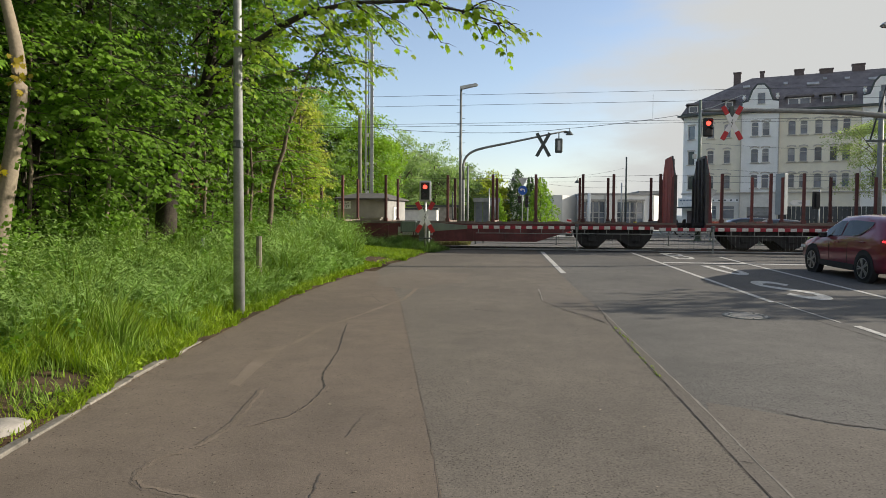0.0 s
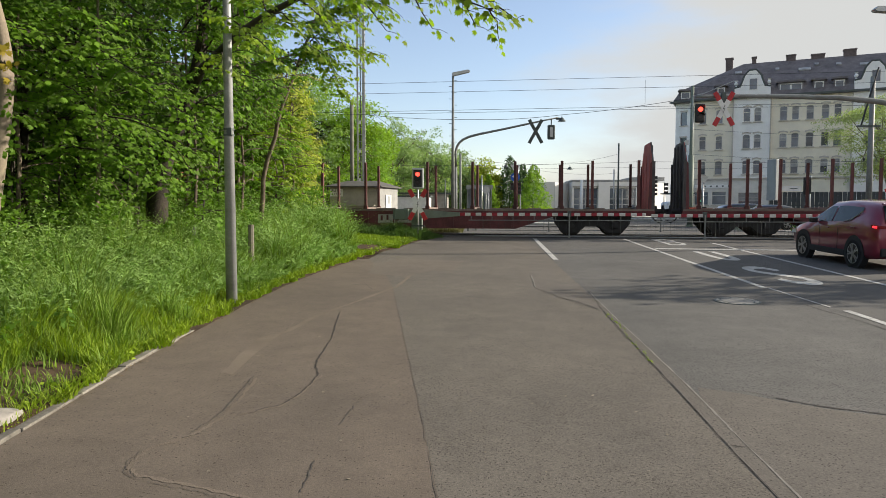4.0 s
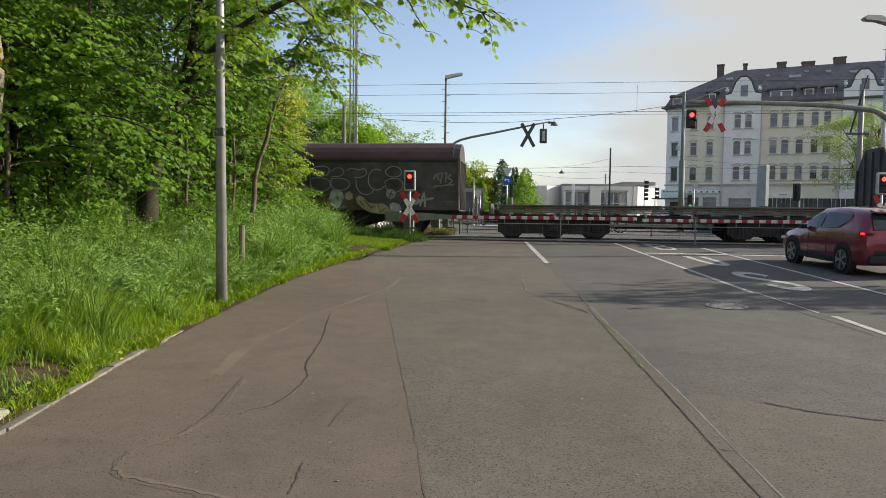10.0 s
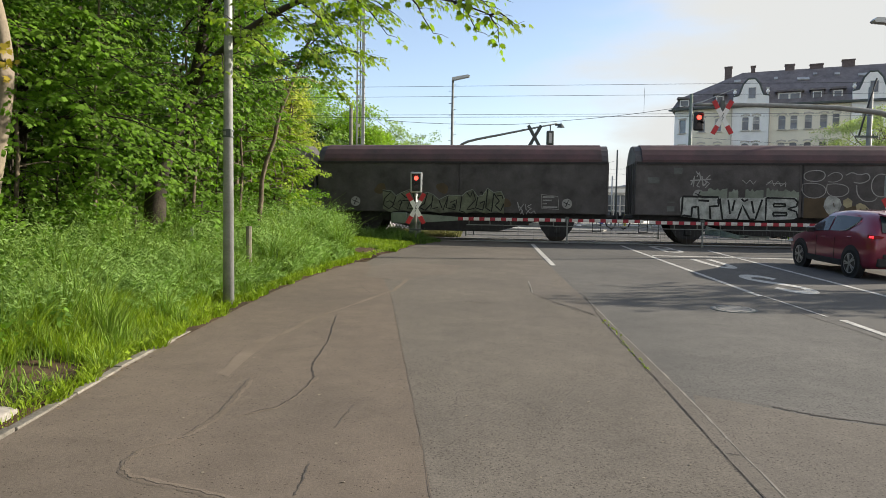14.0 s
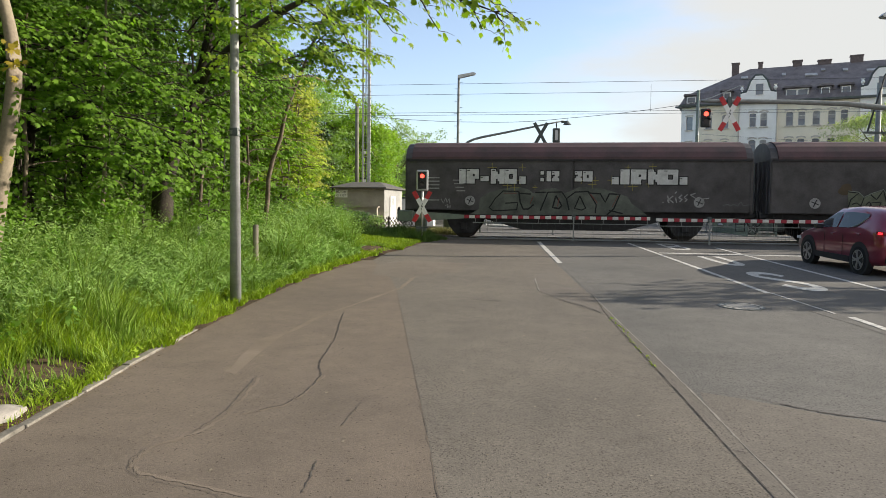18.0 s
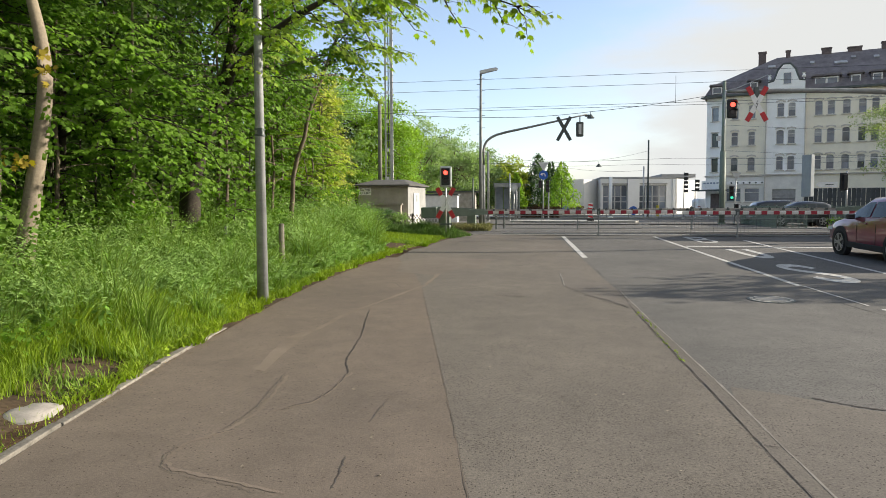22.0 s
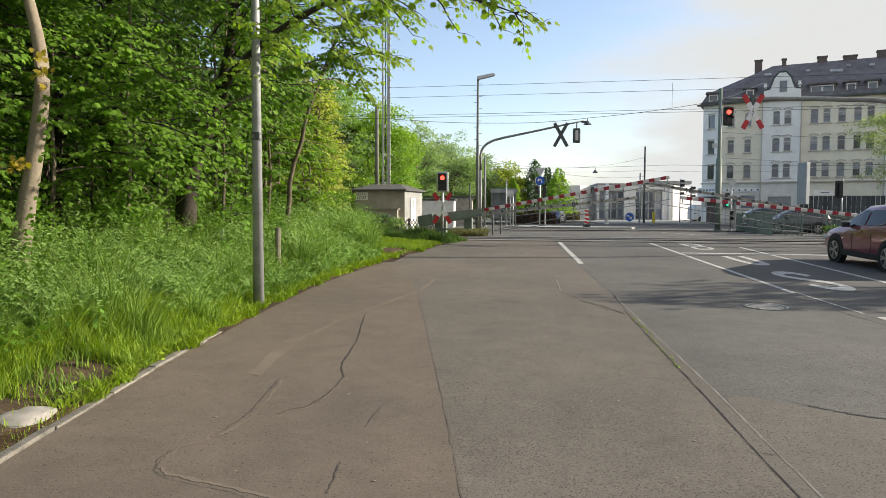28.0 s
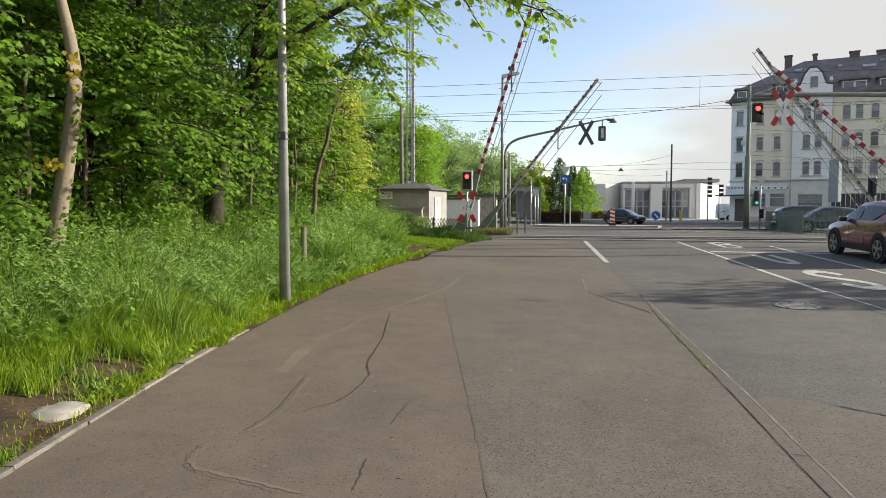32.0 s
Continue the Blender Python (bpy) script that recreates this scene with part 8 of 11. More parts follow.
# boughs of the leaning tree and its neighbour that reach out against the sky
SIDE_BOUGHS = [((-7.82, 8.9, 4.0), (-6.75, 8.2, 4.25)), ((-7.83, 8.9, 3.4), (-6.60, 8.1, 3.25)), ((-7.80, 8.9, 4.6), (-6.85, 8.3, 4.95)), ((-7.85, 8.9, 2.9), (-6.55, 8.2, 2.55)), ((-7.40, 8.2, 3.3), (-6.45, 7.7, 3.75))]
SKY_BOUGHS = [((-5.2, 19.6, 6.0), (-2.6, 18.6, 6.2)), ((-4.95, 19.6, 6.6), (-3.4, 18.2, 5.0)), ((-4.7, 19.6, 7.2), (-2.4, 18.8, 7.6)), ((-4.5, 19.6, 7.6), (-3.0, 18.4, 6.9)), ((-5.0, 19.6, 6.5), (-3.6, 20.4, 7.6)), ((-6.1, 15.0, 5.3), (-3.8, 14.0, 6.3)), ((-6.4, 15.0, 4.4), (-4.6, 13.6, 5.2)), ((-6.6, 15.0, 4.0), (-5.0, 13.8, 3.9)), ((-8.4, 12.4, 4.2), (-5.6, 11.4, 4.3)), ((-8.4, 12.4, 3.4), (-5.9, 11.6, 3.1)), ((-8.4, 12.4, 3.8), (-6.1, 10.6, 3.7)), ((-6.0, 15.0, 6.0), (-4.0, 13.8, 7.0))]
# the last two are unseen, added above the view to shade the wood's top
EDGE_BOUGHS = [((-8.4, 12.4, 4.0), (-5.0, 11.6, 3.7)), ((-8.4, 12.4, 4.6), (-5.3, 11.0, 4.1)), ((-8.4, 12.4, 3.4), (-4.9, 12.2, 3.0)), ((-8.4, 12.4, 5.0), (-5.8, 10.8, 4.9)), ((-8.4, 12.4, 2.9), (-5.8, 11.6, 2.6)), ((-6.6, 15.0, 3.8), (-5.3, 13.2, 3.3)), ((-9.0, 9.6, 4.2), (-6.4, 10.0, 4.6)), ((-9.0, 9.6, 3.4), (-6.6, 9.6, 3.4)), ((-8.5, 14.4, 3.0), (-6.2, 13.0, 2.7)), ((-6.0, 15.0, 6.5), (-3.4, 12.6, 6.7)), ((-6.0, 15.0, 7.0), (-3.6, 11.0, 6.6))]
# the first five hang unseen too, added only to shade leaves below
TOP_BOUGHS = [((-8.4, 12.4, 6.5), (-4.5, 10.4, 6.3)), ((-8.4, 12.4, 7.2), (-4.2, 9.4, 6.6)), ((-9.0, 9.6, 6.6), (-5.0, 8.4, 6.2)), ((-9.0, 9.6, 6.0), (-5.4, 10.6, 6.0)), ((-7.6, 17.6, 6.6), (-4.4, 15.6, 7.4)), ((-7.2, 15.0, 3.0), (-6.3, 13.9, 2.4)), ((-7.2, 15.0, 3.4), (-5.9, 14.0, 2.9)), ((-7.4, 8.25, 2.6), (-6.30, 8.15, 3.4)), ((-7.4, 8.25, 2.2), (-6.35, 8.0, 2.7)), ((-7.4, 8.3, 1.7), (-6.3, 8.1, 2.1)), ((-7.4, 8.3, 3.4), (-6.2, 8.3, 4.1))]
for k, (b, e) in enumerate(SIDE_BOUGHS + SKY_BOUGHS + EDGE_BOUGHS + TOP_BOUGHS):
    t = thing("overhanging_branch", Matrix.Translation(b), "leafy maple branch reaching out of the wood", "branch")
    bm = B()
    tw = B()
    leaves = []
    d = Vector(e) - Vector(b)
    line = [d * u + Vector((0, 0, 0.16 * d.length * math.sin(u * math.pi))) + Vector((rb.uniform(-1, 1), rb.uniform(-1, 1), rb.uniform(-1, 1))) * 0.04 for u in (0, 0.2, 0.4, 0.6, 0.8, 1.0)]
    bough(bm, tw, line, 0.022, leaves, rb, 0.36, 0.085, 0.15)
    part("limb", bm, BARK_DARK, t, smooth=True)
    tagged(part("brushwood", tw, BARK_DARK, t), kind="stuff")
    part("foliage", placed_leaves("foliage", leaves, 0.13 if 5 <= k < 10 else 0.108, BRANCH_LEAF if 5 <= k < 10 else LEAF, MAPLE, np.random.RandomState(500 + k)), None, t)


def shrub(base, rad, clumps, per, leaf, material, label, seed, clump_r=(0.25, 0.5), name="shrub", cat="shrub"):
    rs = np.random.RandomState(seed)
    r2 = random.Random(seed)
    t = thing(name, Matrix.Translation(base), label, cat)
    C = crown_centres(np.array((0, 0, rad[2] * 0.9)), rad, clumps, rs, 0.4)
    C = C[C[:, 2] > 0.1]
    bm = B()
    for k in range(7):
        e = Vector(C[r2.randrange(len(C))])
        tube(bm, limb_path((r2.uniform(-0.15, 0.15), r2.uniform(-0.15, 0.15), -0.1), e, 0.1, 4, r2), [0.03, 0.024, 0.018, 0.011, 0.005], 5)
    part("stem", bm, BARK_DARK, t, smooth=True)
    part("foliage", leaf_mesh("foliage", clump_points(C, rs.uniform(*clump_r, len(C)), per, rs=rs), leaf, material, up=(0.4, -0.3, 0.8), spread=0.55, shape=FINGER if leaf < 0.1 else KITE, rs=rs), None, t)
    return t


US = "leafy undergrowth at the foot of the wood"
for k, (x, y, r) in enumerate([(-7.3, 7.2, 0.8), (-8.2, 8.6, 1.0), (-7.6, 10.6, 0.9), (-7.5, 12.4, 0.8), (-6.9, 15.6, 0.7), (-7.4, 16.6, 1.1), (-6.9, 18.9, 0.9), (-6.8, 21.6, 1.2), (-7.0, 23.6, 1.3), (-6.8, 26.0, 1.4), (-6.6, 28.0, 1.4), (-8.6, 6.0, 1.0), (-7.6, 4.6, 0.9), (-9.4, 10.8, 1.1), (-9.4, 13.6, 1.2)]):
    shrub((x, y, bank(x, y) - 0.05), (r, r, r * 0.9), 26, 520, 0.082, LEAF, US, 100 + k, (0.22, 0.42))
# young bushes with small leaves under the boughs
for k, (x, y, h) in enumerate([(-7.6, 9.4, 1.7), (-8.6, 10.4, 2.4), (-8.0, 11.4, 2.0), (-7.9, 12.6, 2.2), (-8.6, 13.2, 2.6), (-7.9, 14.0, 2.2), (-7.6, 15.6, 2.0), (-7.9, 16.6, 2.4), (-7.3, 17.6, 2.2), (-7.2, 18.8, 2.4), (-9.6, 11.8, 2.8), (-9.6, 13.8, 2.8), (-9.2, 15.6, 2.8), (-8.8, 17.4, 2.6), (-8.6, 9.0, 2.4), (-6.9, 13.6, 1.2), (-6.6, 16.2, 1.3)]):
    bough_tree((x, y, bank(x, y)), [(0, 0, 0), (0.05, 0, 0.3 * h), (0.0, 0.05, 0.6 * h), (0.08, 0, h)], 0.022, BARK_DARK, 13, 0.15, h, 0.85, 0.10, LEAF, "leafy young bush under the taller trees", 640 + k, fan=180, droop=0.3, twig=0.4, step=0.085)
# leafy bushes that close the wood's face between the trunks
BU = "bright leafy maple bush at the wood's edge"
for k in range(13):
    rk = random.Random(700 + k)
    y = 8.9 + k * 1.35
    x = -7.25 - rk.uniform(0.0, 1.1) + (0.35 if y > 19 else 0.0)
    if abs(x + 6.93) < 0.75 and abs(y - 15.0) < 0.9:
        x -= 1.0
    r = rk.uniform(0.55, 0.9)
    h = rk.uniform(0.45, 0.95)
    shrub((x, y, bank(x, y) - 0.05), (r, r, h), 22, 330, 0.105, LEAF, BU, 720 + k, (0.26, 0.5))
straight = [(0, 0, 0), (0.03, 0, 0.25), (0.05, 0.03, 0.5), (0.0, 0.05, 0.75), (0.05, 0, 1.0)]
for k, (x, y, h, n, reach) in enumerate([(-6.5, 21.6, 3.6, 26, 1.1), (-6.8, 23.2, 4.4, 32, 1.3), (-7.1, 20.9, 4.4, 26, 1.2), (-6.9, 25.0, 4.6, 32, 1.3), (-7.6, 27.2, 5.2, 34, 1.4)]):
    bough_tree((x, y, bank(x, y)), [(a * h, b_ * h, c * h) for a, b_, c in straight], 0.045, BARK, n, 0.25, h * 0.98, reach, 0.135, BRANCH_LEAF if k != 2 else LEAF, "bright young maple at the wood's edge", 760 + k, fan=180, droop=0.35)
# yellowish thicket at the wood's end, by the track
for k, (x, y, h, n, r) in enumerate([(-10.3, 36.5, 8.6, 90, 2.3), (-11.4, 39.5, 9.4, 80, 2.4), (-10.4, 34.2, 6.4, 60, 1.8), (-9.5, 35.6, 3.8, 34, 1.3), (-12.9, 42.5, 8.8, 60, 2.4), (-9.7, 35.6, 7.6, 74, 1.5), (-9.9, 37.6, 7.0, 50, 1.4)]):
    bough_tree((x, y, gz(y)), [(a * h * 0.5, b_ * h * 0.5, c * h) for a, b_, c in straight], 0.10, BARK, n, 0.3, h * 0.98, r, 0.19, LEAF_YEL, "yellow-green bushy tree beside the track", 140 + k, shape=KITE, fan=180, droop=0.25, twig=0.30, step=0.14)
for k, (x, y, r, m_) in enumerate([(-8.2, 41.0, 0.95, LEAF_CONIFER), (-7.4, 42.0, 0.75, LEAF_CONIFER), (-9.3, 41.0, 1.0, LEAF_CONIFER), (-6.3, 41.6, 0.5, LEAF_FAR)]):
    shrub((x, y, gz(y)), (r, r, r * 0.9), 22, 260, 0.13, m_, "dark shrub in front of the railway hut", 160 + k)
# trees behind the hut and farther off
WILLOW = leaf_mat("willow_leaf", (0.128, 0.160, 0.086), (0.098, 0.128, 0.070), rand=0.9)
FRESH = leaf_mat("fresh_leaf", (0.150, 0.215, 0.030), (0.105, 0.165, 0.024))
FAR = [(-9.6, 57, 10.4, 3.0), (-12.0, 55, 11.5, 3.4), (-13.5, 52, 11.5, 3.8), (-16.5, 58, 13.5, 4.4), (-10.5, 60, 10.0, 3.4), (-19, 48, 12.5, 4.2), (-8.0, 66, 9.6, 3.0), (-22, 66, 14, 5.0), (-4.9, 70, 8.6, 3.4), (-2.2, 75, 7.0, 2.6), (-7.0, 76, 9.0, 3.2)]
for k, (x, y, h, r) in enumerate(FAR):
    # the nearer trees take the fresh leaf colour to lighten their shaded crowns
    tree((x, y, Z_TOP), h, (0, 0, h * 0.56), (r, r, h * 0.46), 130, 92, 0.20, WILLOW if x > -8.5 else FRESH if -13 < x and y < 58 else LEAF_FAR, 0.22, label="broad green tree behind the railway hut" if x < -8.5 else "greyish-green feathery tree beyond the hut", seed=170 + k, clump_r=(0.7, 1.3), limbs=8)
for k, (x, y, h, r) in enumerate([(-9.5, 104, 11.5, 6.2), (-4.0, 108, 9.0, 4.6), (-15, 110, 12.0, 6.0), (0.6, 101, 8.0, 3.2), (-22, 112, 13, 6.5), (-30, 100, 15, 7)]):
    # yellower leaf colour offsets the house's shadow on one tree
    tree((x, y, Z_TOP), h, (0, 0, h * 0.58), (r, r, h * 0.44), 150, 40, 0.34, LEAF_YEL if 0 < x < 2 else LEAF_FAR, 0.3, label="rounded broad-leaved tree across the junction", seed=190 + k, clump_r=(1.0, 1.8), limbs=6)
# slender trees at the tram stop
for k, (x, y, h, r, m_) in enumerate([(5.0, 100, 8.0, 2.5, LEAF_CONIFER), (8.0, 95.5, 6.6, 2.5, FRESH), (6.9, 101, 7.0, 2.0, LEAF_CONIFER), (1.8, 97, 5.4, 1.5, FRESH)]):
    rs = np.random.RandomState(210 + k)
    t = thing("slender_tree", Matrix.Translation((x, y, Z_TOP)), "dark slender conifer at the tram stop" if m_ is LEAF_CONIFER else "fresh green slender tree at the tram stop", "tree")
    part("trunk", cyl(B(), (0, 0, -0.1), (0, 0, h * 0.8), 0.09, 0.02, seg=8), BARK_DARK, t)
    z = rs.uniform(0.14, 1, 3600) ** 0.9
    a = rs.uniform(0, 6.283, 3600)
    q = r * np.minimum(1, (1.02 - z) ** 0.6 * 1.15) * np.sqrt(rs.uniform(0.2, 1, 3600)) * (1 + 0.28 * np.sin(5 * a + z * 20))
    zt = z * h * (1 + 0.12 * np.sin(a * 3 + k))
    part("crown", leaf_mesh("crown", np.stack([q * np.cos(a), q * np.sin(a), zt], 1), 0.28, m_, up=(0.2, -0.4, 0.8), spread=0.8, rs=rs), None, t)
# spring tree in front of the apartment house
tree((35.2, 60.0, Z_TOP), 11.5, (0, 0, 7.4), (4.3, 3.8, 3.7), 190, 110, 0.15, leaf_mat("spring_leaf", (0.215, 0.235, 0.125), (0.16, 0.18, 0.09)), 0.2, label="thinly leaved spring tree before the apartment house", seed=230, clump_r=(0.7, 1.4), limbs=26, fork=0.3, bark=BARK)
# a tree beyond the opposite pavement whose shade lies on the road
tree((19.9, 17.2, gz(17.2)), 7.6, (0, 0, 5.2), (2.6, 1.5, 1.25), 60, 46, 0.24, LEAF, 0.13, label="small roadside tree across the road casting shade", seed=240, clump_r=(0.5, 0.9), limbs=8)

# ---- grass ----
def blades(P, H, W, rs, lean=0.45):
    """Bent grass blades: two quads each."""
    n = len(P)
    a = rs.uniform(0, 2 * np.pi, n)
    d = np.stack([np.cos(a), np.sin(a), np.zeros(n)], 1)
    s = np.stack([-np.sin(a), np.cos(a), np.zeros(n)], 1)
    le = (H * lean * rs.uniform(0.2, 1.3, n))[:, None]
    Wn = W[:, None]
    up = np.array([0, 0, 1.0])[None, :]
    Hh = H[:, None]
    p0 = P - s * Wn / 2
    p1 = P + s * Wn / 2
    m0 = P + up * Hh * 0.58 + d * le * 0.35 - s * Wn * 0.42
    m1 = P + up * Hh * 0.58 + d * le * 0.35 + s * Wn * 0.42
    t0 = P + up * Hh * rs.uniform(0.82, 1.0, n)[:, None] + d * le - s * Wn * 0.06
    t1 = t0 + s * Wn * 0.12
    V = np.stack([p0, p1, m1, m0, t1, t0], 1).reshape(-1, 3)
    b = np.arange(n)[:, None] * 6
    F = np.concatenate([b + np.array([[0, 1, 2, 3]]), b + np.array([[3, 2, 4, 5]])])
    return V, F


def mound(X, Y):
    """Plants stand in mounds about half a metre across, with gaps between them."""
    v = np.array([noise.noise(Vector((a * 1.7, b * 1.25, 21.0))) + 0.5 * noise.noise(Vector((a * 4.0, b * 3.0, 4.0))) for a, b in zip(X, Y)])
    return np.clip(0.84 + 0.85 * v, 0.42, 1.45)


def trodden(X, Y):
    """Bare earth near the flat stone, with an uneven edge."""
    v = np.array([noise.noise(Vector((a * 5.0, b * 5.0, 13.0))) for a, b in zip(X, Y)]) * 1.1
    return (((X + 4.5) / 0.36) ** 2 + ((Y - 6.9) / 0.42) ** 2 < 0.75 + v) | (((X + 4.8) / 0.38) ** 2 + ((Y - 6.1) / 0.26) ** 2 < 0.8 + v) | (((X + 4.35) / 0.16) ** 2 + ((Y - 7.6) / 0.3) ** 2 < 0.8 + v)


rs = np.random.RandomState(31)
nt, per_tuft = 8000, 12
ty = 2.0 + 26.5 * rs.uniform(0, 1, nt) ** 1.25
td = 5.2 * rs.uniform(0, 1, nt) ** 1.1
y = np.repeat(ty, per_tuft) + rs.normal(0, 0.07, nt * per_tuft)
d = np.abs(np.repeat(td, per_tuft) + rs.normal(0, 0.07, nt * per_tuft))
th = np.repeat(rs.uniform(0.4, 1.35, nt), per_tuft)
x = np.array([left_x(b) for b in y]) - 0.10 - d
patchy = np.array([noise.noise(Vector((px * 0.7, py * 0.7, 3.0))) for px, py in zip(x, y)])
bare = (y < 7.3) & (d < 0.95) & (d > 0.06) & (patchy > -0.28)
by_stone = (np.abs(x + 4.16) < 0.42) & (np.abs(y - 5.45) < 0.55)
earth = ((x + 3.05) / 0.85) ** 2 + ((y - 21.9) / 1.0) ** 2 < 1.0
keep = ~bare & ~by_stone & ~earth & (y > 1.5) & (~trodden(x, y) | (rs.uniform(0, 1, len(x)) < 0.10))
x, y, d, patchy, th = x[keep], y[keep], d[keep], patchy[keep], th[keep]
lump = np.array([noise.noise(Vector((px * 0.45, py * 0.45, 11.0))) for px, py in zip(x, y)])
rise = np.clip((y - 7.0) / 5.0, 0, 1)
H = np.clip(0.10 + (0.50 + 0.75 * rise) * d, 0.08, 0.84) * (1 + 0.6 * patchy + 0.5 * lump) * th * rs.uniform(0.6, 1.15, len(x))
open_end = (y > 20.0) & (x > -3.55 - 0.30 * (y - 20.0))
H = H * mound(x, y)
H = np.where(open_end, np.minimum(H, 0.10), H)
near_post = (np.abs(x + 4.21) < 0.22) & (y > 10.3) & (y < 11.7)
H = np.where(near_post, np.minimum(H, 0.12), H)
z = np.array([bank(a, b) for a, b in zip(x, y)]) - 0.02
V, F = blades(np.stack([x, y, z], 1), H, rs.uniform(0.007, 0.015, len(x)) * (0.8 + y / 18), rs, 0.85)
single("tall_grass", quads("tall_grass", V, F, GRASS), None, "tall lush grass on the bank beside the path", "grass", "stuff")
# feathery herbs: plumes of leaflets along arching stems
npl, arms, leaflets = 3400, 7, 18
py_ = 2.5 + 25 * rs.uniform(0, 1, npl) ** 1.1
pd_ = 0.16 + 4.8 * rs.uniform(0, 1, npl)
px_ = np.array([left_x(b) for b in py_]) - 0.1 - pd_
big = np.array([noise.noise(Vector((a * 0.45, b * 0.45, 11.0))) for a, b in zip(px_, py_)])
ph_ = np.clip(0.16 + (0.38 + 0.75 * np.clip((py_ - 7) / 5, 0, 1)) * pd_, 0.16, 0.92) * rs.uniform(0.5, 1.25, npl) * (1 + 0.7 * big)
ok = ~((np.abs(px_ + 4.21) < 0.3) & (py_ > 10.2) & (py_ < 11.7)) & ~((py_ < 10.5) & (pd_ < 1.25 - 0.33 * np.clip(py_ - 7.3, 0, 4))) & ~((py_ > 20) & (px_ > -3.65 - 0.3 * (py_ - 20))) & ((big > -0.25) | (py_ > 9))
ok &= ~trodden(px_, py_)
px_, py_, ph_ = px_[ok], py_[ok], ph_[ok]
ph_ = ph_ * mound(px_, py_)
px_, py_, ph_ = px_[ph_ > 0.14], py_[ph_ > 0.14], ph_[ph_ > 0.14]
zb = np.array([bank(a, b) for a, b in zip(px_, py_)]) - 0.02
az = (np.arange(arms)[None, :] * 6.283 / arms + rs.uniform(0, 6.28, (len(px_), 1)) + rs.normal(0, 0.3, (len(px_), arms)))[:, :, None]
reach = (ph_[:, None] * rs.uniform(0.35, 0.8, (len(px_), arms)))[:, :, None]
top = (ph_[:, None] * rs.uniform(0.75, 1.15, (len(px_), arms)))[:, :, None]
u = np.linspace(0.22, 1, leaflets)[None, None, :] + rs.uniform(-0.03, 0.03, (len(px_), arms, leaflets))
r_, h_ = reach * u ** 1.8, top * (1.55 * u - 0.62 * u * u)
P = np.stack([px_[:, None, None] + r_ * np.cos(az), py_[:, None, None] + r_ * np.sin(az), zb[:, None, None] + h_], 3)
slope = top * (1.55 - 1.24 * u)
T = np.stack([reach * 1.8 * u ** 0.8 * np.cos(az), reach * 1.8 * u ** 0.8 * np.sin(az), slope], 3)
T /= np.linalg.norm(T, axis=3)[..., None]
S = np.stack([-np.sin(az) + 0 * u, np.cos(az) + 0 * u, 0 * u - 0.25], 3)
sgn = np.where(np.arange(leaflets) % 2 == 0, 1.0, -1.0)[None, None, :, None]
D = T * 0.55 + S * sgn * rs.uniform(0.5, 1.1, u.shape)[..., None] + rs.normal(0, 0.22, u.shape + (3,))
D /= np.linalg.norm(D, axis=3)[..., None]
W = np.cross(D, np.array((0.25, -0.3, 0.9))[None, None, None, :] + rs.normal(0, 0.35, u.shape + (3,)))
W /= np.linalg.norm(W, axis=3)[..., None]
ln = (rs.uniform(0.05, 0.10, u.shape) * (1.2 - 0.6 * u) * (0.70 + np.clip(py_ / 17, 0, 1.2))[:, None, None])[..., None]
V = np.stack([P, P + D * ln * 0.5 + W * ln * 0.14, P + D * ln, P + D * ln * 0.5 - W * ln * 0.14], 4)
V = np.moveaxis(V, 4, 3).reshape(-1, 3)
HERB = leaf_mat("feathery_herb", (0.106, 0.157, 0.048), (0.067, 0.106, 0.029), transl=(0.55, 0.65, 0.30), rand=0.9)
single("wild_herbs", quads("herbs", V, np.arange(len(V)).reshape(-1, 4), HERB), None, "feathery pale green wild herbs among the grass", "herbs", "stuff")
# leafy weeds: upright stems with broad leaves in whorls
nw, rings_, per_ring = 900, 9, 5
wy = 4.6 + 21 * rs.uniform(0, 1, nw) ** 1.1
wd_ = 0.7 + 4.6 * rs.uniform(0, 1, nw) ** 0.8
wx = np.array([left_x(b) for b in wy]) - 0.1 - wd_
sel = np.array([noise.noise(Vector((a * 0.6, b * 0.6, 31.0))) for a, b in zip(wx, wy)]) + 0.14 * (wd_ - 2.2) > -0.02
sel &= ~((np.abs(wx + 4.21) < 0.3) & (wy > 10.2) & (wy < 11.7)) & ~((wy < 7.4) & (wd_ < 1.2)) & ~((wy > 19) & (wx > -3.9 - 0.3 * (wy - 20)))
sel &= ~trodden(wx, wy) & ~((wy < 7.6) & (wd_ < 1.6))
wx, wy, wd_ = wx[sel], wy[sel], wd_[sel]
wh = np.clip(0.25 + 0.30 * wd_, 0.3, 1.05) * rs.uniform(0.6, 1.2, len(wx)) * mound(wx, wy)
leaves = []
r2 = random.Random(8)
for a, b, h in zip(wx, wy, wh):
    zb = bank(a, b)
    lean_ = (r2.uniform(-0.2, 0.2), r2.uniform(-0.2, 0.2))
    for k in range(rings_):
        v = 0.2 + 0.8 * k / (rings_ - 1)
        for j in range(per_ring):
            an = 6.283 * (j / per_ring + 0.37 * k) + r2.uniform(-0.4, 0.4)
            rr = 0.10 * (1.25 - v)
            leaves.append((a + lean_[0] * h * v + rr * math.cos(an), b + lean_[1] * h * v + rr * math.sin(an), zb + h * v, math.cos(an), math.sin(an), r2.uniform(-0.9, 0.2), 0.2 * math.cos(an) + r2.gauss(0, 0.2), 0.2 * math.sin(an) + r2.gauss(0, 0.2), 1.0))
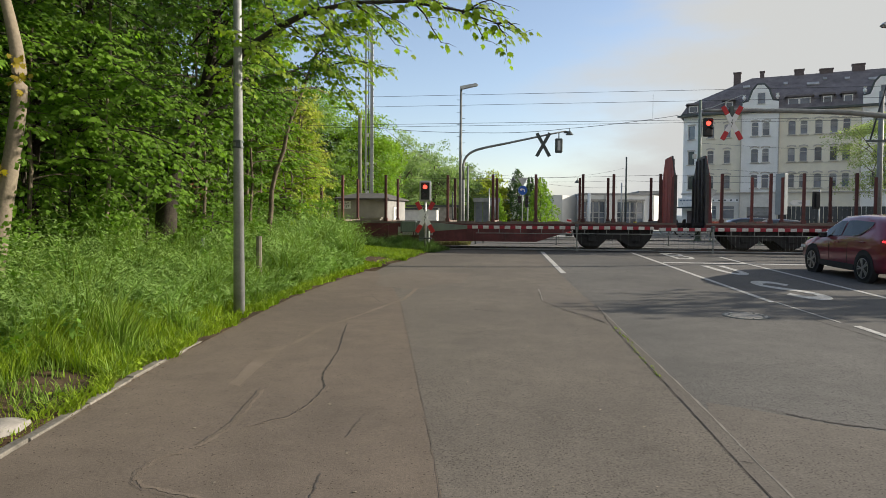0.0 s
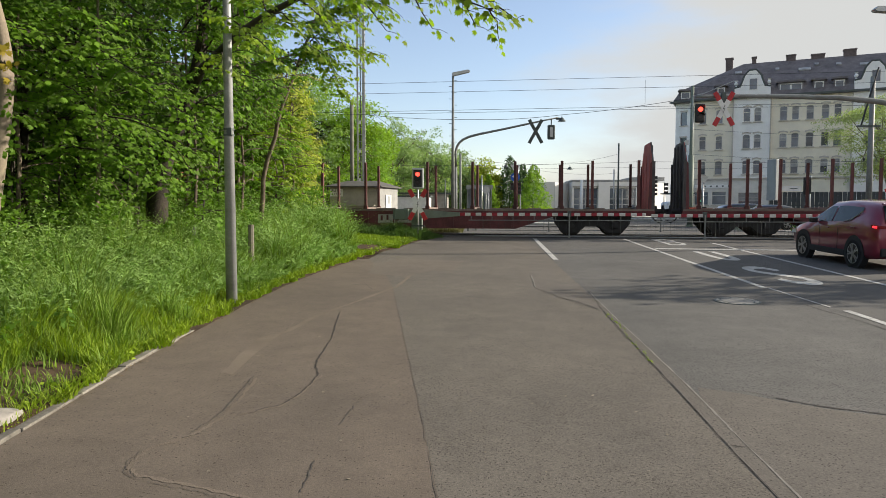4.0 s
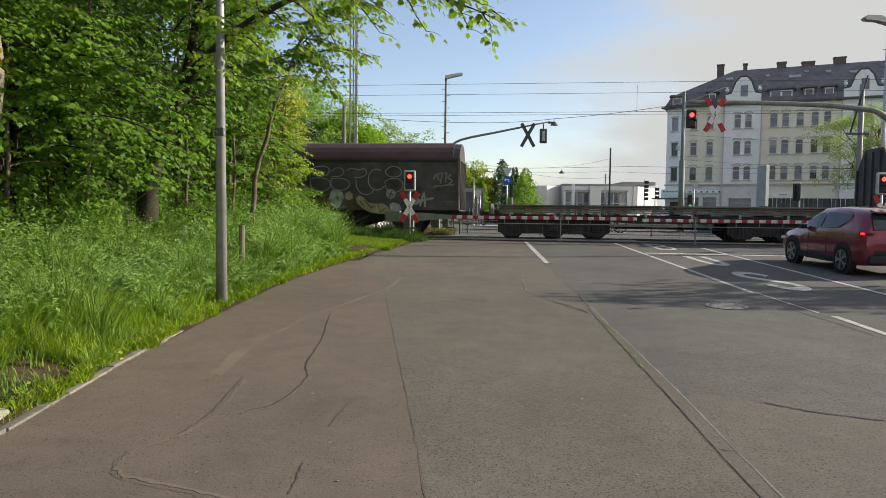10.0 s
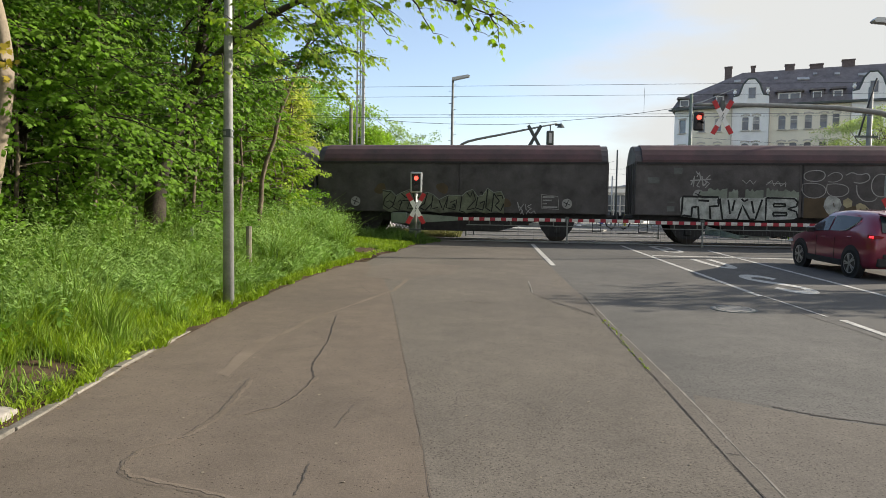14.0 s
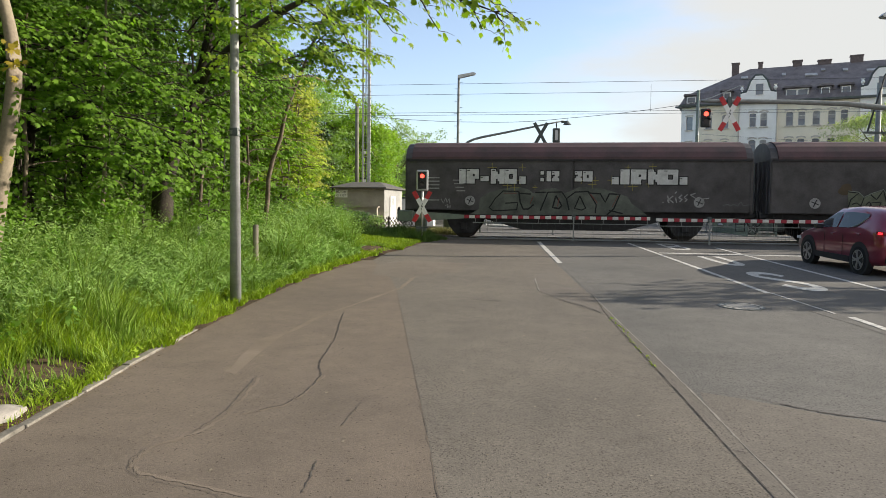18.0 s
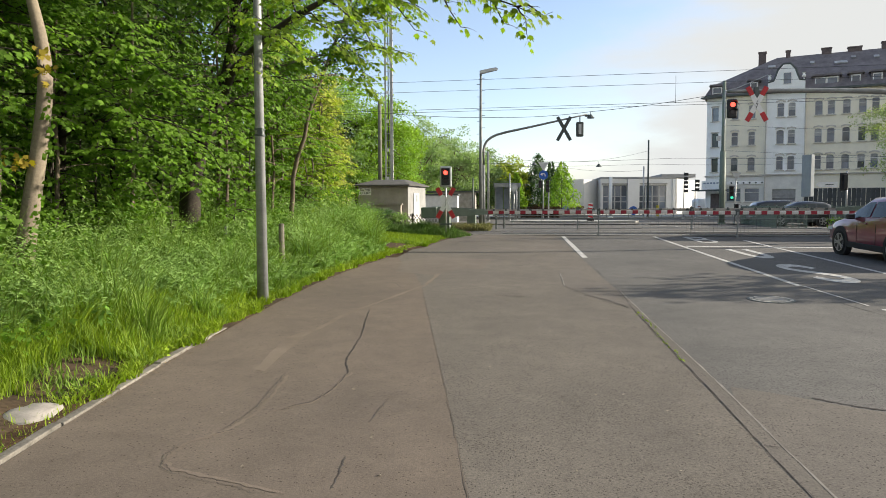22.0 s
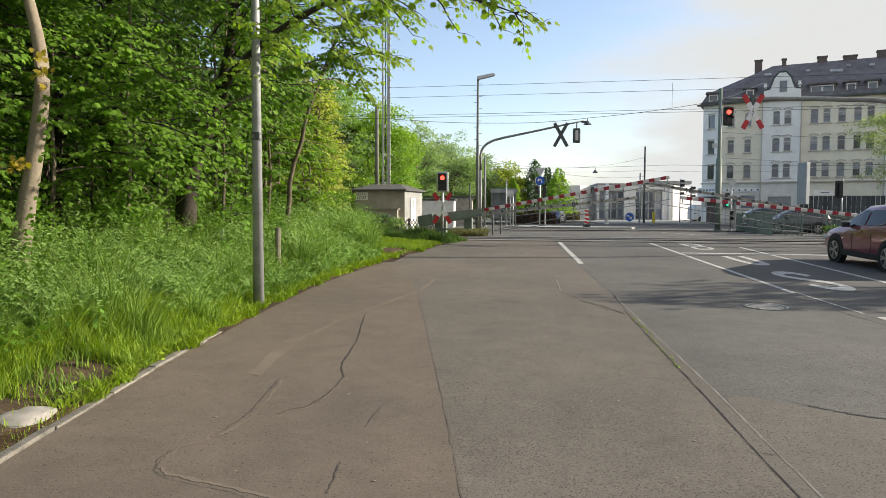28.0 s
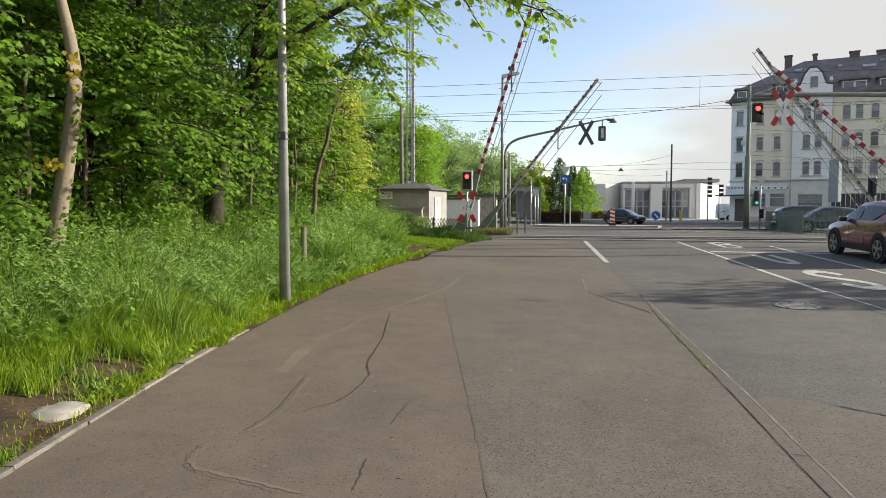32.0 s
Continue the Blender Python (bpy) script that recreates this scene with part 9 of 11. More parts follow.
single("leafy_weeds", placed_leaves("leafy_weeds", leaves, 0.12, WEED, KITE, rs), None, "broad-leaved green weeds among the tall grass", "weeds", "stuff")
# lush upright blades between the kerb and the herbs
n = 15000
q1 = rs.uniform(0, 1, n)
y1 = 4.4 + 8.0 * q1
d1 = 0.05 + 1.5 * rs.uniform(0, 1, n) * (1 - 0.55 * q1)
x1 = np.array([left_x(b) for b in y1]) - 0.1 - d1
lush = np.array([noise.noise(Vector((a * 1.1, b * 1.1, 5.0))) for a, b in zip(x1, y1)])
ok = ~((y1 < 7.3) & (d1 < 0.85) & (lush > -0.30)) & ~((np.abs(x1 + 4.16) < 0.40) & (np.abs(y1 - 5.45) < 0.5)) & ~((np.abs(x1 + 4.21) < 0.2) & (y1 > 10.4) & (y1 < 11.7))
x1, y1, d1, lush = x1[ok], y1[ok], d1[ok], lush[ok]
V, F = blades(np.stack([x1, y1, np.array([bank(a, b) for a, b in zip(x1, y1)]) - 0.01], 1), np.clip(0.12 + 0.28 * d1, 0.1, 0.48) * (1 + 0.6 * lush) * rs.uniform(0.7, 1.2, len(x1)), rs.uniform(0.007, 0.013, len(x1)) * (0.6 + y1 / 16), rs, 0.6)
single("lush_grass", quads("lush_grass", V, F, GRASS_LOW), None, "lush yellow-green grass blades behind the kerb", "grass", "stuff")
# broad-leaved young plants near the pale trunk and by the soil
for k, (x, y, h) in enumerate([(-6.1, 8.3, 0.8), (-5.7, 7.6, 0.6), (-6.6, 7.9, 0.9), (-5.35, 7.3, 0.45), (-6.0, 6.8, 0.6), (-5.25, 6.65, 0.38), (-5.5, 6.1, 0.5), (-6.9, 8.4, 0.8)]):
    r2 = np.random.RandomState(400 + k)
    P = np.stack([r2.normal(0, 0.22, 90), r2.normal(0, 0.22, 90), h * r2.uniform(0.35, 1, 90)], 1)
    t = thing("wild_plant", Matrix.Translation((x, y, bank(x, y))), "leafy wild plant on the bank", "plant")
    part("stem", tube(B(), [(0, 0, -0.05), (0.02, 0, h * 0.5), (0, 0.02, h * 0.9)], [0.008, 0.006, 0.003], 5), GRASS, t)
    part("foliage", leaf_mesh("foliage", P, 0.095, LEAF, up=(0.2, -0.4, 0.85), spread=0.4, shape=FINGER, rs=r2), None, t)
# short bright grass: kerb fringe, the worn verge and the crossing corner
n = 26000
q = rs.uniform(0, 1, n)
y1 = np.where(q < 0.45, rs.uniform(2, 24, n), rs.uniform(20.5, 28.6, n))
lx = np.array([left_x(b) for b in y1])
x1 = np.where(q < 0.45, lx - 0.09 - np.abs(rs.normal(0, 0.35, n)), rs.uniform(-4.8, -1.9, n))
edge = lx - 0.12
ok = np.where(q < 0.45, True, (x1 < edge + 0.1 * np.sin(y1 * 9)) & ~((y1 > 21.6) & (y1 < 23.6) & (x1 > -3.9 + 0.2 * np.sin(y1 * 7)))) & ~((q < 0.45) & (y1 < 7.0) & (x1 < lx - 0.14) & (rs.uniform(0, 1, n) < 0.75))
ok = ok & (~trodden(x1, y1) | (rs.uniform(0, 1, n) < 0.25)) & (((x1 + 3.05) / 0.8) ** 2 + ((y1 - 21.9) / 0.95) ** 2 > 1.0)
x1, y1 = x1[ok], y1[ok]
z1 = np.array([max(bank(a, b), gz(b)) for a, b in zip(x1, y1)]) - 0.01
V, F = blades(np.stack([x1, y1, z1], 1), rs.uniform(0.04, 0.13, len(x1)) * np.clip(0.45 + y1 / 14, 0, 1.1), rs.uniform(0.008, 0.016, len(x1)) * (0.3 + y1 / 13), rs)
single("short_grass", quads("short_grass", V, F, GRASS_LOW), None, "short bright green grass at the path's edge", "grass", "stuff")
# blades that hang over the kerb
n = 5200
y1 = np.where(rs.uniform(0, 1, n) < 0.1, rs.uniform(5.8, 8.2, n), rs.uniform(8.2, 25, n))
x1 = np.array([left_x(b) for b in y1]) - 0.12 + rs.uniform(-0.08, 0.10, n) + 0.06 * np.sin(y1 * 3.1) + 0.05 * np.sin(y1 * 8.3) + np.where(y1 < 8.2, -0.05, 0.0)
out_ = (y1 < 20.9) | (y1 > 22.8)
x1, y1 = x1[out_], y1[out_]
n = len(x1)
V, F = blades(np.stack([x1, y1, np.array([gz(b) + 0.02 for b in y1])], 1), rs.uniform(0.05, 0.17, n), rs.uniform(0.010, 0.020, n) * (0.8 + y1 / 18), rs, 1.2)
single("grass_fringe", quads("grass_fringe", V, F, GRASS_LOW), None, "grass hanging over the path's stone edge", "grass", "stuff")
# low broad-leaved weeds and dry litter along the edge
n = 2600
y1 = rs.uniform(5.0, 24, n)
x1 = np.array([left_x(b) for b in y1]) - 0.10 - np.abs(rs.normal(0, 0.22, n)) + 0.06 * np.sin(y1 * 5.0)
keep = ~((np.abs(x1 + 4.16) < 0.40) & (np.abs(y1 - 5.45) < 0.5)) & ((y1 > 7.2) | (rs.uniform(0, 1, n) < 0.12))
keep &= ~trodden(x1, y1)
WP = np.stack([x1, y1, np.array([gz(b) for b in y1]) + rs.uniform(0.03, 0.12, n)], 1)[keep]
single("edge_weeds", leaf_mesh("edge_weeds", WP, 0.07, GRASS_LOW, up=(0.2, -0.3, 1.0), spread=0.5, rs=rs), None, "small broad-leaved weeds along the path's edge", "weeds", "stuff")
n = 900
y1 = rs.uniform(6.0, 23, n)
x1 = np.array([left_x(b) for b in y1]) + np.abs(rs.normal(0, 0.07, n)) - 0.03
single("dry_litter", leaf_mesh("dry_litter", np.stack([x1, y1, np.array([gz(b) for b in y1]) + 0.016], 1), 0.045, mat("dry_stalks", (0.20, 0.145, 0.085), 0.95, rand=1.5), up=(0, 0, 1), spread=0.2, shape=BLADE, rs=rs), None, "dry brown stalks and leaves at the path's edge", "litter", "stuff")
n = 30000
x2, y2 = rs.uniform(-5.6, -1.0, n), rs.uniform(25.6, 28.7, n)
front = np.array([noise.noise(Vector((a * 1.7, 3.0, 5.0))) + 0.5 * noise.noise(Vector((a * 6.0, 8.0, 5.0))) for a in x2])
side = np.array([noise.noise(Vector((b * 2.3, 1.0, 2.0))) for b in y2])
ok = (y2 > 26.25 + 1.5 * np.clip((x2 + 3.0) / 1.7, 0, 1) ** 2 + 0.75 * front + 0.25 * np.abs(rs.normal(0, 1, n))) & (x2 < -1.35 + 0.3 * side - 0.2 * np.abs(rs.normal(0, 1, n)))
x2, y2 = x2[ok], y2[ok]
n = len(x2)
hump = np.array([noise.noise(Vector((a * 1.3, b * 1.3, 9.0))) for a, b in zip(x2, y2)])
V, F = blades(np.stack([x2, y2, np.array([gz(b) for b in y2])], 1), rs.uniform(0.12, 0.66, n) * np.clip((y2 - 25.7) / 1.0, 0.3, 1) * np.clip(0.85 + 0.8 * hump, 0.35, 1.35) * np.clip((-1.1 - x2) / 1.3, 0.15, 1), rs.uniform(0.008, 0.018, n), rs, 0.9)
single("grass_tuft", quads("grass_tuft", V, F, LUSH), None, "tall grass growing round the crossing signal", "grass", "stuff")
n = 9000
x2, y2 = rs.uniform(-3.4, -0.6, n), rs.uniform(32.4, 35.6, n)
V, F = blades(np.stack([x2, y2, np.full(n, Z_TOP)], 1), rs.uniform(0.10, 0.42, n), rs.uniform(0.010, 0.022, n), rs, 0.9)
single("grass_tuft", quads("grass_tuft", V, F, leaf_mat("dry_grass", (0.170, 0.165, 0.075), (0.120, 0.110, 0.050), transl=(0.4, 0.45, 0.25))), None, "dry brownish grass behind the track", "grass", "stuff")
n = 18000
x2, y2 = rs.uniform(-9, -1.8, n), rs.uniform(26.5, 29.0, n)
x2 = np.where(y2 > 28, x2, np.minimum(x2, -2.6)) - 0.5 * np.abs(rs.normal(0, 1, n))
y2 = y2 + np.where(y2 < 27.2, 0.35 * np.abs(rs.normal(0, 1, n)), 0.0)
V, F = blades(np.stack([x2, y2, np.array([gz(b) for b in y2])], 1), rs.uniform(0.12, 0.45, n) * (0.7 + 0.4 * np.sin(x2 * 4)), rs.uniform(0.010, 0.022, n), rs, 0.9)
single("grass_tuft", quads("grass_tuft", V, F, LUSH), None, "rough grass beside the railway track", "grass", "stuff")

# moss in the joint beside the carriageway
rs = np.random.RandomState(12)
MP = np.stack([np.zeros(60), rs.uniform(8.0, 11.2, 60), np.zeros(60)], 1)
MP[:, 0] = 2.085 + 0.025 * (MP[:, 1] - 7.7) + rs.normal(0, 0.02, 60)
MP[:, 2] = [gz(b) + 0.012 for b in MP[:, 1]]
single("joint_moss", leaf_mesh("moss", MP, 0.035, GRASS_LOW, up=(0, 0, 1), spread=0.5, rs=rs), None, "tufts of moss growing in the joint", "moss", "stuff")

# ---- vehicles ----
def car_paint(name, color, rough=0.28, metal=0.35):
    m = mat(name, color, rough, metal=metal, var=0.10, scale=2, bump=0.0, spec=0.5)
    b = m.node_tree.nodes["Principled BSDF"]
    b.inputs["Coat Weight"].default_value = 1.0
    b.inputs["Coat Roughness"].default_value = 0.06
    return m


CAR_RED = car_paint("car_red", (0.215, 0.018, 0.044), 0.30)
CAR_NAVY = car_paint("car_navy", (0.018, 0.025, 0.055))
CAR_GREY = car_paint("car_grey", (0.036, 0.044, 0.054))
CAR_BLACK = car_paint("car_black", (0.016, 0.017, 0.018))
CAR_WHITE = car_paint("car_white", (0.72, 0.73, 0.74), metal=0.0)
CAR_GLASS = mat("car_glass", (0.035, 0.050, 0.055), 0.06, var=0.1, bump=0.0, spec=0.45)
TYRE = mat("tyre", (0.015, 0.015, 0.016), 0.85, var=0.3, scale=10)
ALLOY = mat("alloy", (0.42, 0.43, 0.44), 0.35, metal=0.8, var=0.1)
CLADDING = mat("cladding", (0.022, 0.022, 0.024), 0.65, var=0.2)
TAIL_LIT = glow("tail_light_lit", (1.0, 0.03, 0.04), 1.0)
TAIL_RED = mat("tail_lens", (0.20, 0.008, 0.012), 0.2, var=0.1, bump=0)
LAMP_CLEAR = mat("headlamp", (0.55, 0.56, 0.57), 0.15, var=0.1, bump=0)

SUV = [(-2.27, 0.72, 0.50, 0.94, 0.99, 0.9), (-2.22, 0.82, 0.36, 1.10, 1.16, 0.9), (-2.08, 0.89, 0.29, 1.19, 1.40, 0.82), (-1.85, 0.915, 0.27, 1.19, 1.60, 0.76), (-1.45, 0.92, 0.26, 1.18, 1.68, 0.73), (-0.6, 0.92, 0.25, 1.13, 1.72, 0.72),
       (0.15, 0.92, 0.25, 1.10, 1.68, 0.72), (0.70, 0.92, 0.25, 1.07, 1.45, 0.75), (1.22, 0.91, 0.26, 1.02, 1.11, 0.88), (1.80, 0.89, 0.28, 0.90, 0.98, 0.9), (2.16, 0.83, 0.32, 0.79, 0.87, 0.9), (2.34, 0.70, 0.42, 0.62, 0.70, 0.9)]
HATCH = [(-2.0, 0.66, 0.48, 0.78, 0.84, 0.9), (-1.95, 0.78, 0.32, 0.90, 1.0, 0.9), (-1.75, 0.84, 0.24, 0.94, 1.26, 0.78), (-1.4, 0.86, 0.22, 0.93, 1.40, 0.72), (-0.5, 0.86, 0.21, 0.90, 1.46, 0.70),
         (0.2, 0.86, 0.21, 0.88, 1.41, 0.70), (0.75, 0.86, 0.21, 0.86, 1.16, 0.74), (1.15, 0.85, 0.22, 0.85, 0.92, 0.88), (1.6, 0.83, 0.24, 0.78, 0.84, 0.9), (1.92, 0.76, 0.30, 0.66, 0.73, 0.9), (2.05, 0.62, 0.40, 0.55, 0.6, 0.9)]
ESTATE = [(-2.35, 0.70, 0.48, 0.80, 0.86, 0.9), (-2.3, 0.80, 0.32, 0.92, 1.05, 0.9), (-2.1, 0.86, 0.24, 0.96, 1.34, 0.78), (-1.6, 0.88, 0.22, 0.95, 1.46, 0.72), (-0.5, 0.88, 0.21, 0.92, 1.49, 0.70),
          (0.3, 0.88, 0.21, 0.90, 1.43, 0.70), (0.85, 0.88, 0.21, 0.88, 1.16, 0.74), (1.3, 0.87, 0.22, 0.87, 0.94, 0.88), (1.8, 0.85, 0.24, 0.79, 0.86, 0.9), (2.15, 0.78, 0.30, 0.67, 0.74, 0.9), (2.3, 0.64, 0.40, 0.55, 0.6, 0.9)]
VAN = [(-2.45, 0.80, 0.50, 1.10, 1.70, 0.94), (-2.4, 0.92, 0.36, 1.20, 2.05, 0.92), (-2.2, 0.94, 0.30, 1.25, 2.18, 0.90), (-0.8, 0.95, 0.28, 1.25, 2.22, 0.90), (0.7, 0.95, 0.28, 1.22, 2.18, 0.88), (1.25, 0.95, 0.28, 1.18, 1.75, 0.86), (1.65, 0.93, 0.30, 1.10, 1.22, 0.9), (2.1, 0.88, 0.34, 0.92, 1.0, 0.9), (2.35, 0.74, 0.44, 0.7, 0.76, 0.9)]


def section(st):
    x, hw, zb, belt, roof, k = st
    hr = hw * k
    return [(0.0, zb), (hw * 0.9, zb), (hw * 0.985, zb + 0.12), (hw, zb + (belt - zb) * 0.55), (hw * 0.965, belt), (hr * 1.02, roof - 0.10 if roof - belt > 0.2 else belt + (roof - belt) * 0.5), (hr * 0.88, roof - 0.025), (hr * 0.5, roof + 0.005), (0.0, roof + 0.015)]


def on_side(stations, x, u):
    """A point on the glass-house side: u 0 at the belt, 1 at the roof edge."""
    for a, b in zip(stations, stations[1:]):
        if a[0] <= x <= b[0]:
            f = (x - a[0]) / (b[0] - a[0])
            pa, pb = section(a), section(b)
            p = [((1 - f) * q[0] + f * r[0], (1 - f) * q[1] + f * r[1]) for q, r in zip(pa, pb)]
            return ((1 - u) * p[4][0] + u * p[5][0], (1 - u) * p[4][1] + u * p[5][1])
    return (0, 0)


WHEELS = []


def car(m, stations, paint, label, axles, wheel_r, side_windows, lit=False, rear_glass=None, cladding=True, front_glass=None, group=""):
    c = thing("car", m, label, "car", group)
    n = len(stations)
    bm = B()
    rings = []
    for st in stations:
        pts = section(st)
        rings.append([bm.verts.new((st[0], y, z)) for y, z in pts] + [bm.verts.new((st[0], -y, z)) for y, z in pts[-2:0:-1]])
    k = len(rings[0])
    for a, b in zip(rings, rings[1:]):
        for j in range(k):
            bm.faces.new((a[j], a[(j + 1) % k], b[(j + 1) % k], b[j]))
    bm.faces.new(rings[0][::-1])
    bm.faces.new(rings[-1])
    body = part("body", bm, paint, c, smooth=True)
    for sy in (-1, 1):
        for x0, x1 in side_windows:
            bm = B()
            cols = 9
            row = []
            for j in range(cols + 1):
                x = x0 + (x1 - x0) * j / cols
                rise = 0.06 + (0.66 * max(0.0, 1 - j / 2.4) ** 1.3 if (x0, x1) == side_windows[0] and len(side_windows) == 2 else 0.0)
                lo, hi = on_side(stations, x, rise), on_side(stations, x, 0.90)
                row.append((bm.verts.new((x, sy * (lo[0] + 0.014), lo[1])), bm.verts.new((x, sy * (hi[0] + 0.022), hi[1]))))
            for a, b in zip(row, row[1:]):
                bm.faces.new((a[0], b[0], b[1], a[1]))
            part("side_window", bm, CAR_GLASS, c, smooth=True)
        bm = B()
        xm = side_windows[-1][1] - 0.12
        lo = on_side(stations, xm, 0.0)
        box(bm, (xm, sy * (lo[0] + 0.12), lo[1] + 0.06), (0.12, 0.22, 0.15), bevel=0.03)
        part("mirror", bm, CLADDING if paint is not CAR_RED else CAR_BLACK, c)
        for x0, x1 in side_windows[:2]:
            bm = B()
            lo = on_side(stations, x0 + 0.2, 0.0)
            box(bm, (x0 + 0.16, sy * (lo[0] + 0.035), lo[1] - 0.14), (0.2, 0.035, 0.035), bevel=0.01)
            part("door_handle", bm, paint, c)
        bm = B()
        xs = [axles[0] + 0.45, axles[1] - 0.45]
        box(bm, ((xs[0] + xs[1]) / 2, sy * (stations[5][1] * 0.985), 0.34), (xs[1] - xs[0], 0.05, 0.16), bevel=0.015)
        part("sill", bm, CLADDING if cladding else paint, c)
        for xa in (axles[0] + 0.82, axles[1] - 0.92):
            bm = B()
            box(bm, (xa, sy * (stations[5][1] * 0.999), 0.70), (0.007, 0.008, 0.56))
            part("door_gap", bm, PLASTIC_BLACK, c)
    # wheels and arches
    for x in axles:
        hw = stations[4][1]
        for sy in (-1, 1):
            bm = B()
            cyl(bm, (x, sy * (hw - 0.16), wheel_r + 0.03), (x, sy * (hw + 0.004), wheel_r + 0.03), wheel_r + 0.075, seg=28)
            # solid disc; the shade of the uncut arch is put into its black
            part("wheel_arch", bm, CLADDING if cladding else PLASTIC_BLACK, c)
            w = new("wheel")
            w.parent = c
            w.empty_display_size = 0.1
            w.matrix_basis = Matrix.Translation((x, sy * (hw - 0.09), wheel_r))
            bm = B()
            cyl(bm, (0, sy * -0.11, 0), (0, sy * 0.10, 0), wheel_r, seg=28)
            bmesh.ops.bevel(bm, geom=[e for e in bm.edges if len(e.link_faces) == 2 and e.calc_face_angle(0) > 1.2], offset=0.025, segments=2, affect="EDGES")
            part("tyre", bm, TYRE, w, smooth=False)
            bm = B()
            cyl(bm, (0, sy * 0.095, 0), (0, sy * 0.104, 0), wheel_r * 0.70, seg=28)
            # black disc in place of the shaded hollow behind the spokes
            part("rim_well", bm, PLASTIC_BLACK, w)
            bm = B()
            for q in range(5):
                a = 2 * math.pi * q / 5
                for da in (-0.13, 0.13):
                    box(bm, (math.cos(a + da) * wheel_r * 0.36, sy * 0.110, math.sin(a + da) * wheel_r * 0.36), (wheel_r * 0.62, 0.016, 0.035), Euler((0, -(a + da * 1.4), 0)).to_matrix())
            cyl(bm, (0, sy * 0.10, 0), (0, sy * 0.122, 0), 0.06, seg=12)
            for q in range(28):
                a0, a1 = 2 * math.pi * q / 28, 2 * math.pi * (q + 1) / 28
                bm.faces.new([bm.verts.new((math.cos(a) * r, sy * 0.112, math.sin(a) * r)) for a, r in ((a0, wheel_r * 0.66), (a1, wheel_r * 0.66), (a1, wheel_r * 0.72), (a0, wheel_r * 0.72))])
            part("rim", bm, ALLOY, w)
            WHEELS.append((c, w, (x, sy * (hw - 0.09), wheel_r), wheel_r))
    # rear and front glass
    def panel(sa, sb, ja, jb, wa, wb, lift, mname, material):
        bm = B()
        pa, pb = section(sa), section(sb)
        a = (sa[0], pa[ja][0] * wa, pa[ja][1])
        b = (sb[0], pb[jb][0] * wb, pb[jb][1])
        d = Vector((b[0] - a[0], 0, b[2] - a[2])).normalized()
        nn = Vector((-d.z, 0, d.x)) * lift
        bm.faces.new([bm.verts.new(p) for p in ((a[0] + nn.x, -a[1], a[2] + nn.z), (a[0] + nn.x, a[1], a[2] + nn.z), (b[0] + nn.x, b[1], b[2] + nn.z), (b[0] + nn.x, -b[1], b[2] + nn.z))])
        return part(mname, bm, material, c)
    if rear_glass:
        i, j = rear_glass
        panel(stations[i], stations[j], 5, 6, 0.92, 0.95, 0.018, "rear_window", CAR_GLASS)
    if front_glass:
        i, j = front_glass
        panel(stations[i], stations[j], 6, 6, 0.98, 1.02, 0.018, "windscreen", CAR_GLASS)
    # lights, plate, bumper
    s1 = stations[2]
    for sy in (-1, 1):
        bm = B()
        prism(bm, [(sy * s1[1] * 0.70, s1[3] - 0.09), (sy * s1[1] * 0.985, s1[3] - 0.06), (sy * s1[1] * 0.99, s1[3] - 0.13), (sy * s1[1] * 0.78, s1[3] - 0.15)], "x", stations[0][0] + 0.005, s1[0] + 0.10)
        tl = part("tail_light", bm, TAIL_RED, c)
        if lit:
            part("lamp", box(B(), (stations[0][0] + 0.10, sy * s1[1] * 0.945, s1[3] - 0.105), (0.16, 0.13, 0.055), bevel=0.01), TAIL_LIT, tl, "glowing red tail lamp")
        f = stations[-2]
        bm = B()
        prism(bm, [(sy * f[1] * 0.55, f[3] - 0.12), (sy * f[1] * 1.0, f[3] - 0.02), (sy * f[1] * 1.02, f[3] - 0.10), (sy * f[1] * 0.6, f[3] - 0.2)], "x", f[0] - 0.22, f[0] + 0.10)
        part("headlight", bm, LAMP_CLEAR, c)
    zb = stations[0][2]
    bm = B()
    box(bm, (stations[0][0] + 0.08, 0, zb - 0.04), (0.22, stations[1][1] * 1.86, 0.22), bevel=0.04)
    part("rear_bumper", bm, CLADDING if cladding else paint, c)
    bm = B()
    box(bm, (stations[0][0] - 0.025, 0, zb + 0.28), (0.02, 0.52, 0.11))
    part("number_plate", bm, WHITE_PAINT, c)
    bm = B()
    for q in range(5):
        box(bm, (stations[0][0] - 0.037, -0.16 + q * 0.085, zb + 0.28), (0.004, 0.05, 0.06))
    part("plate_bars", bm, PLASTIC_BLACK, c)
    bm = B()
    box(bm, (stations[-1][0] - 0.02, 0, 0.52), (0.08, 0.9, 0.16), bevel=0.03)
    part("grille", bm, PLASTIC_BLACK, c)
    return c


PITCH = Matrix.Rotation(-math.atan(SLOPE), 4, "Y")


def road_pose(x, y, heading):
    return Matrix.Translation((x, y, gz(y) + 0.002)) @ Matrix.Rotation(radians(heading), 4, "Z") @ (PITCH if y < 28 else Matrix())


red_car = car(road_pose(10.62, 19.3, 90), SUV, CAR_RED, "dark red sport utility car waiting at the stop line", (-1.35, 1.35), 0.365, [(-1.42, -0.22), (-0.14, 0.74)], True, None, True, (8, 6))
bm = B()
rows = [[bm.verts.new((x, sy * w_, z)) for sy in (-1, -0.8, 0.8, 1)] for x, z, w_ in ((-2.225, 1.19, 0.66), (-2.105, 1.415, 0.63), (-1.90, 1.60, 0.57))]
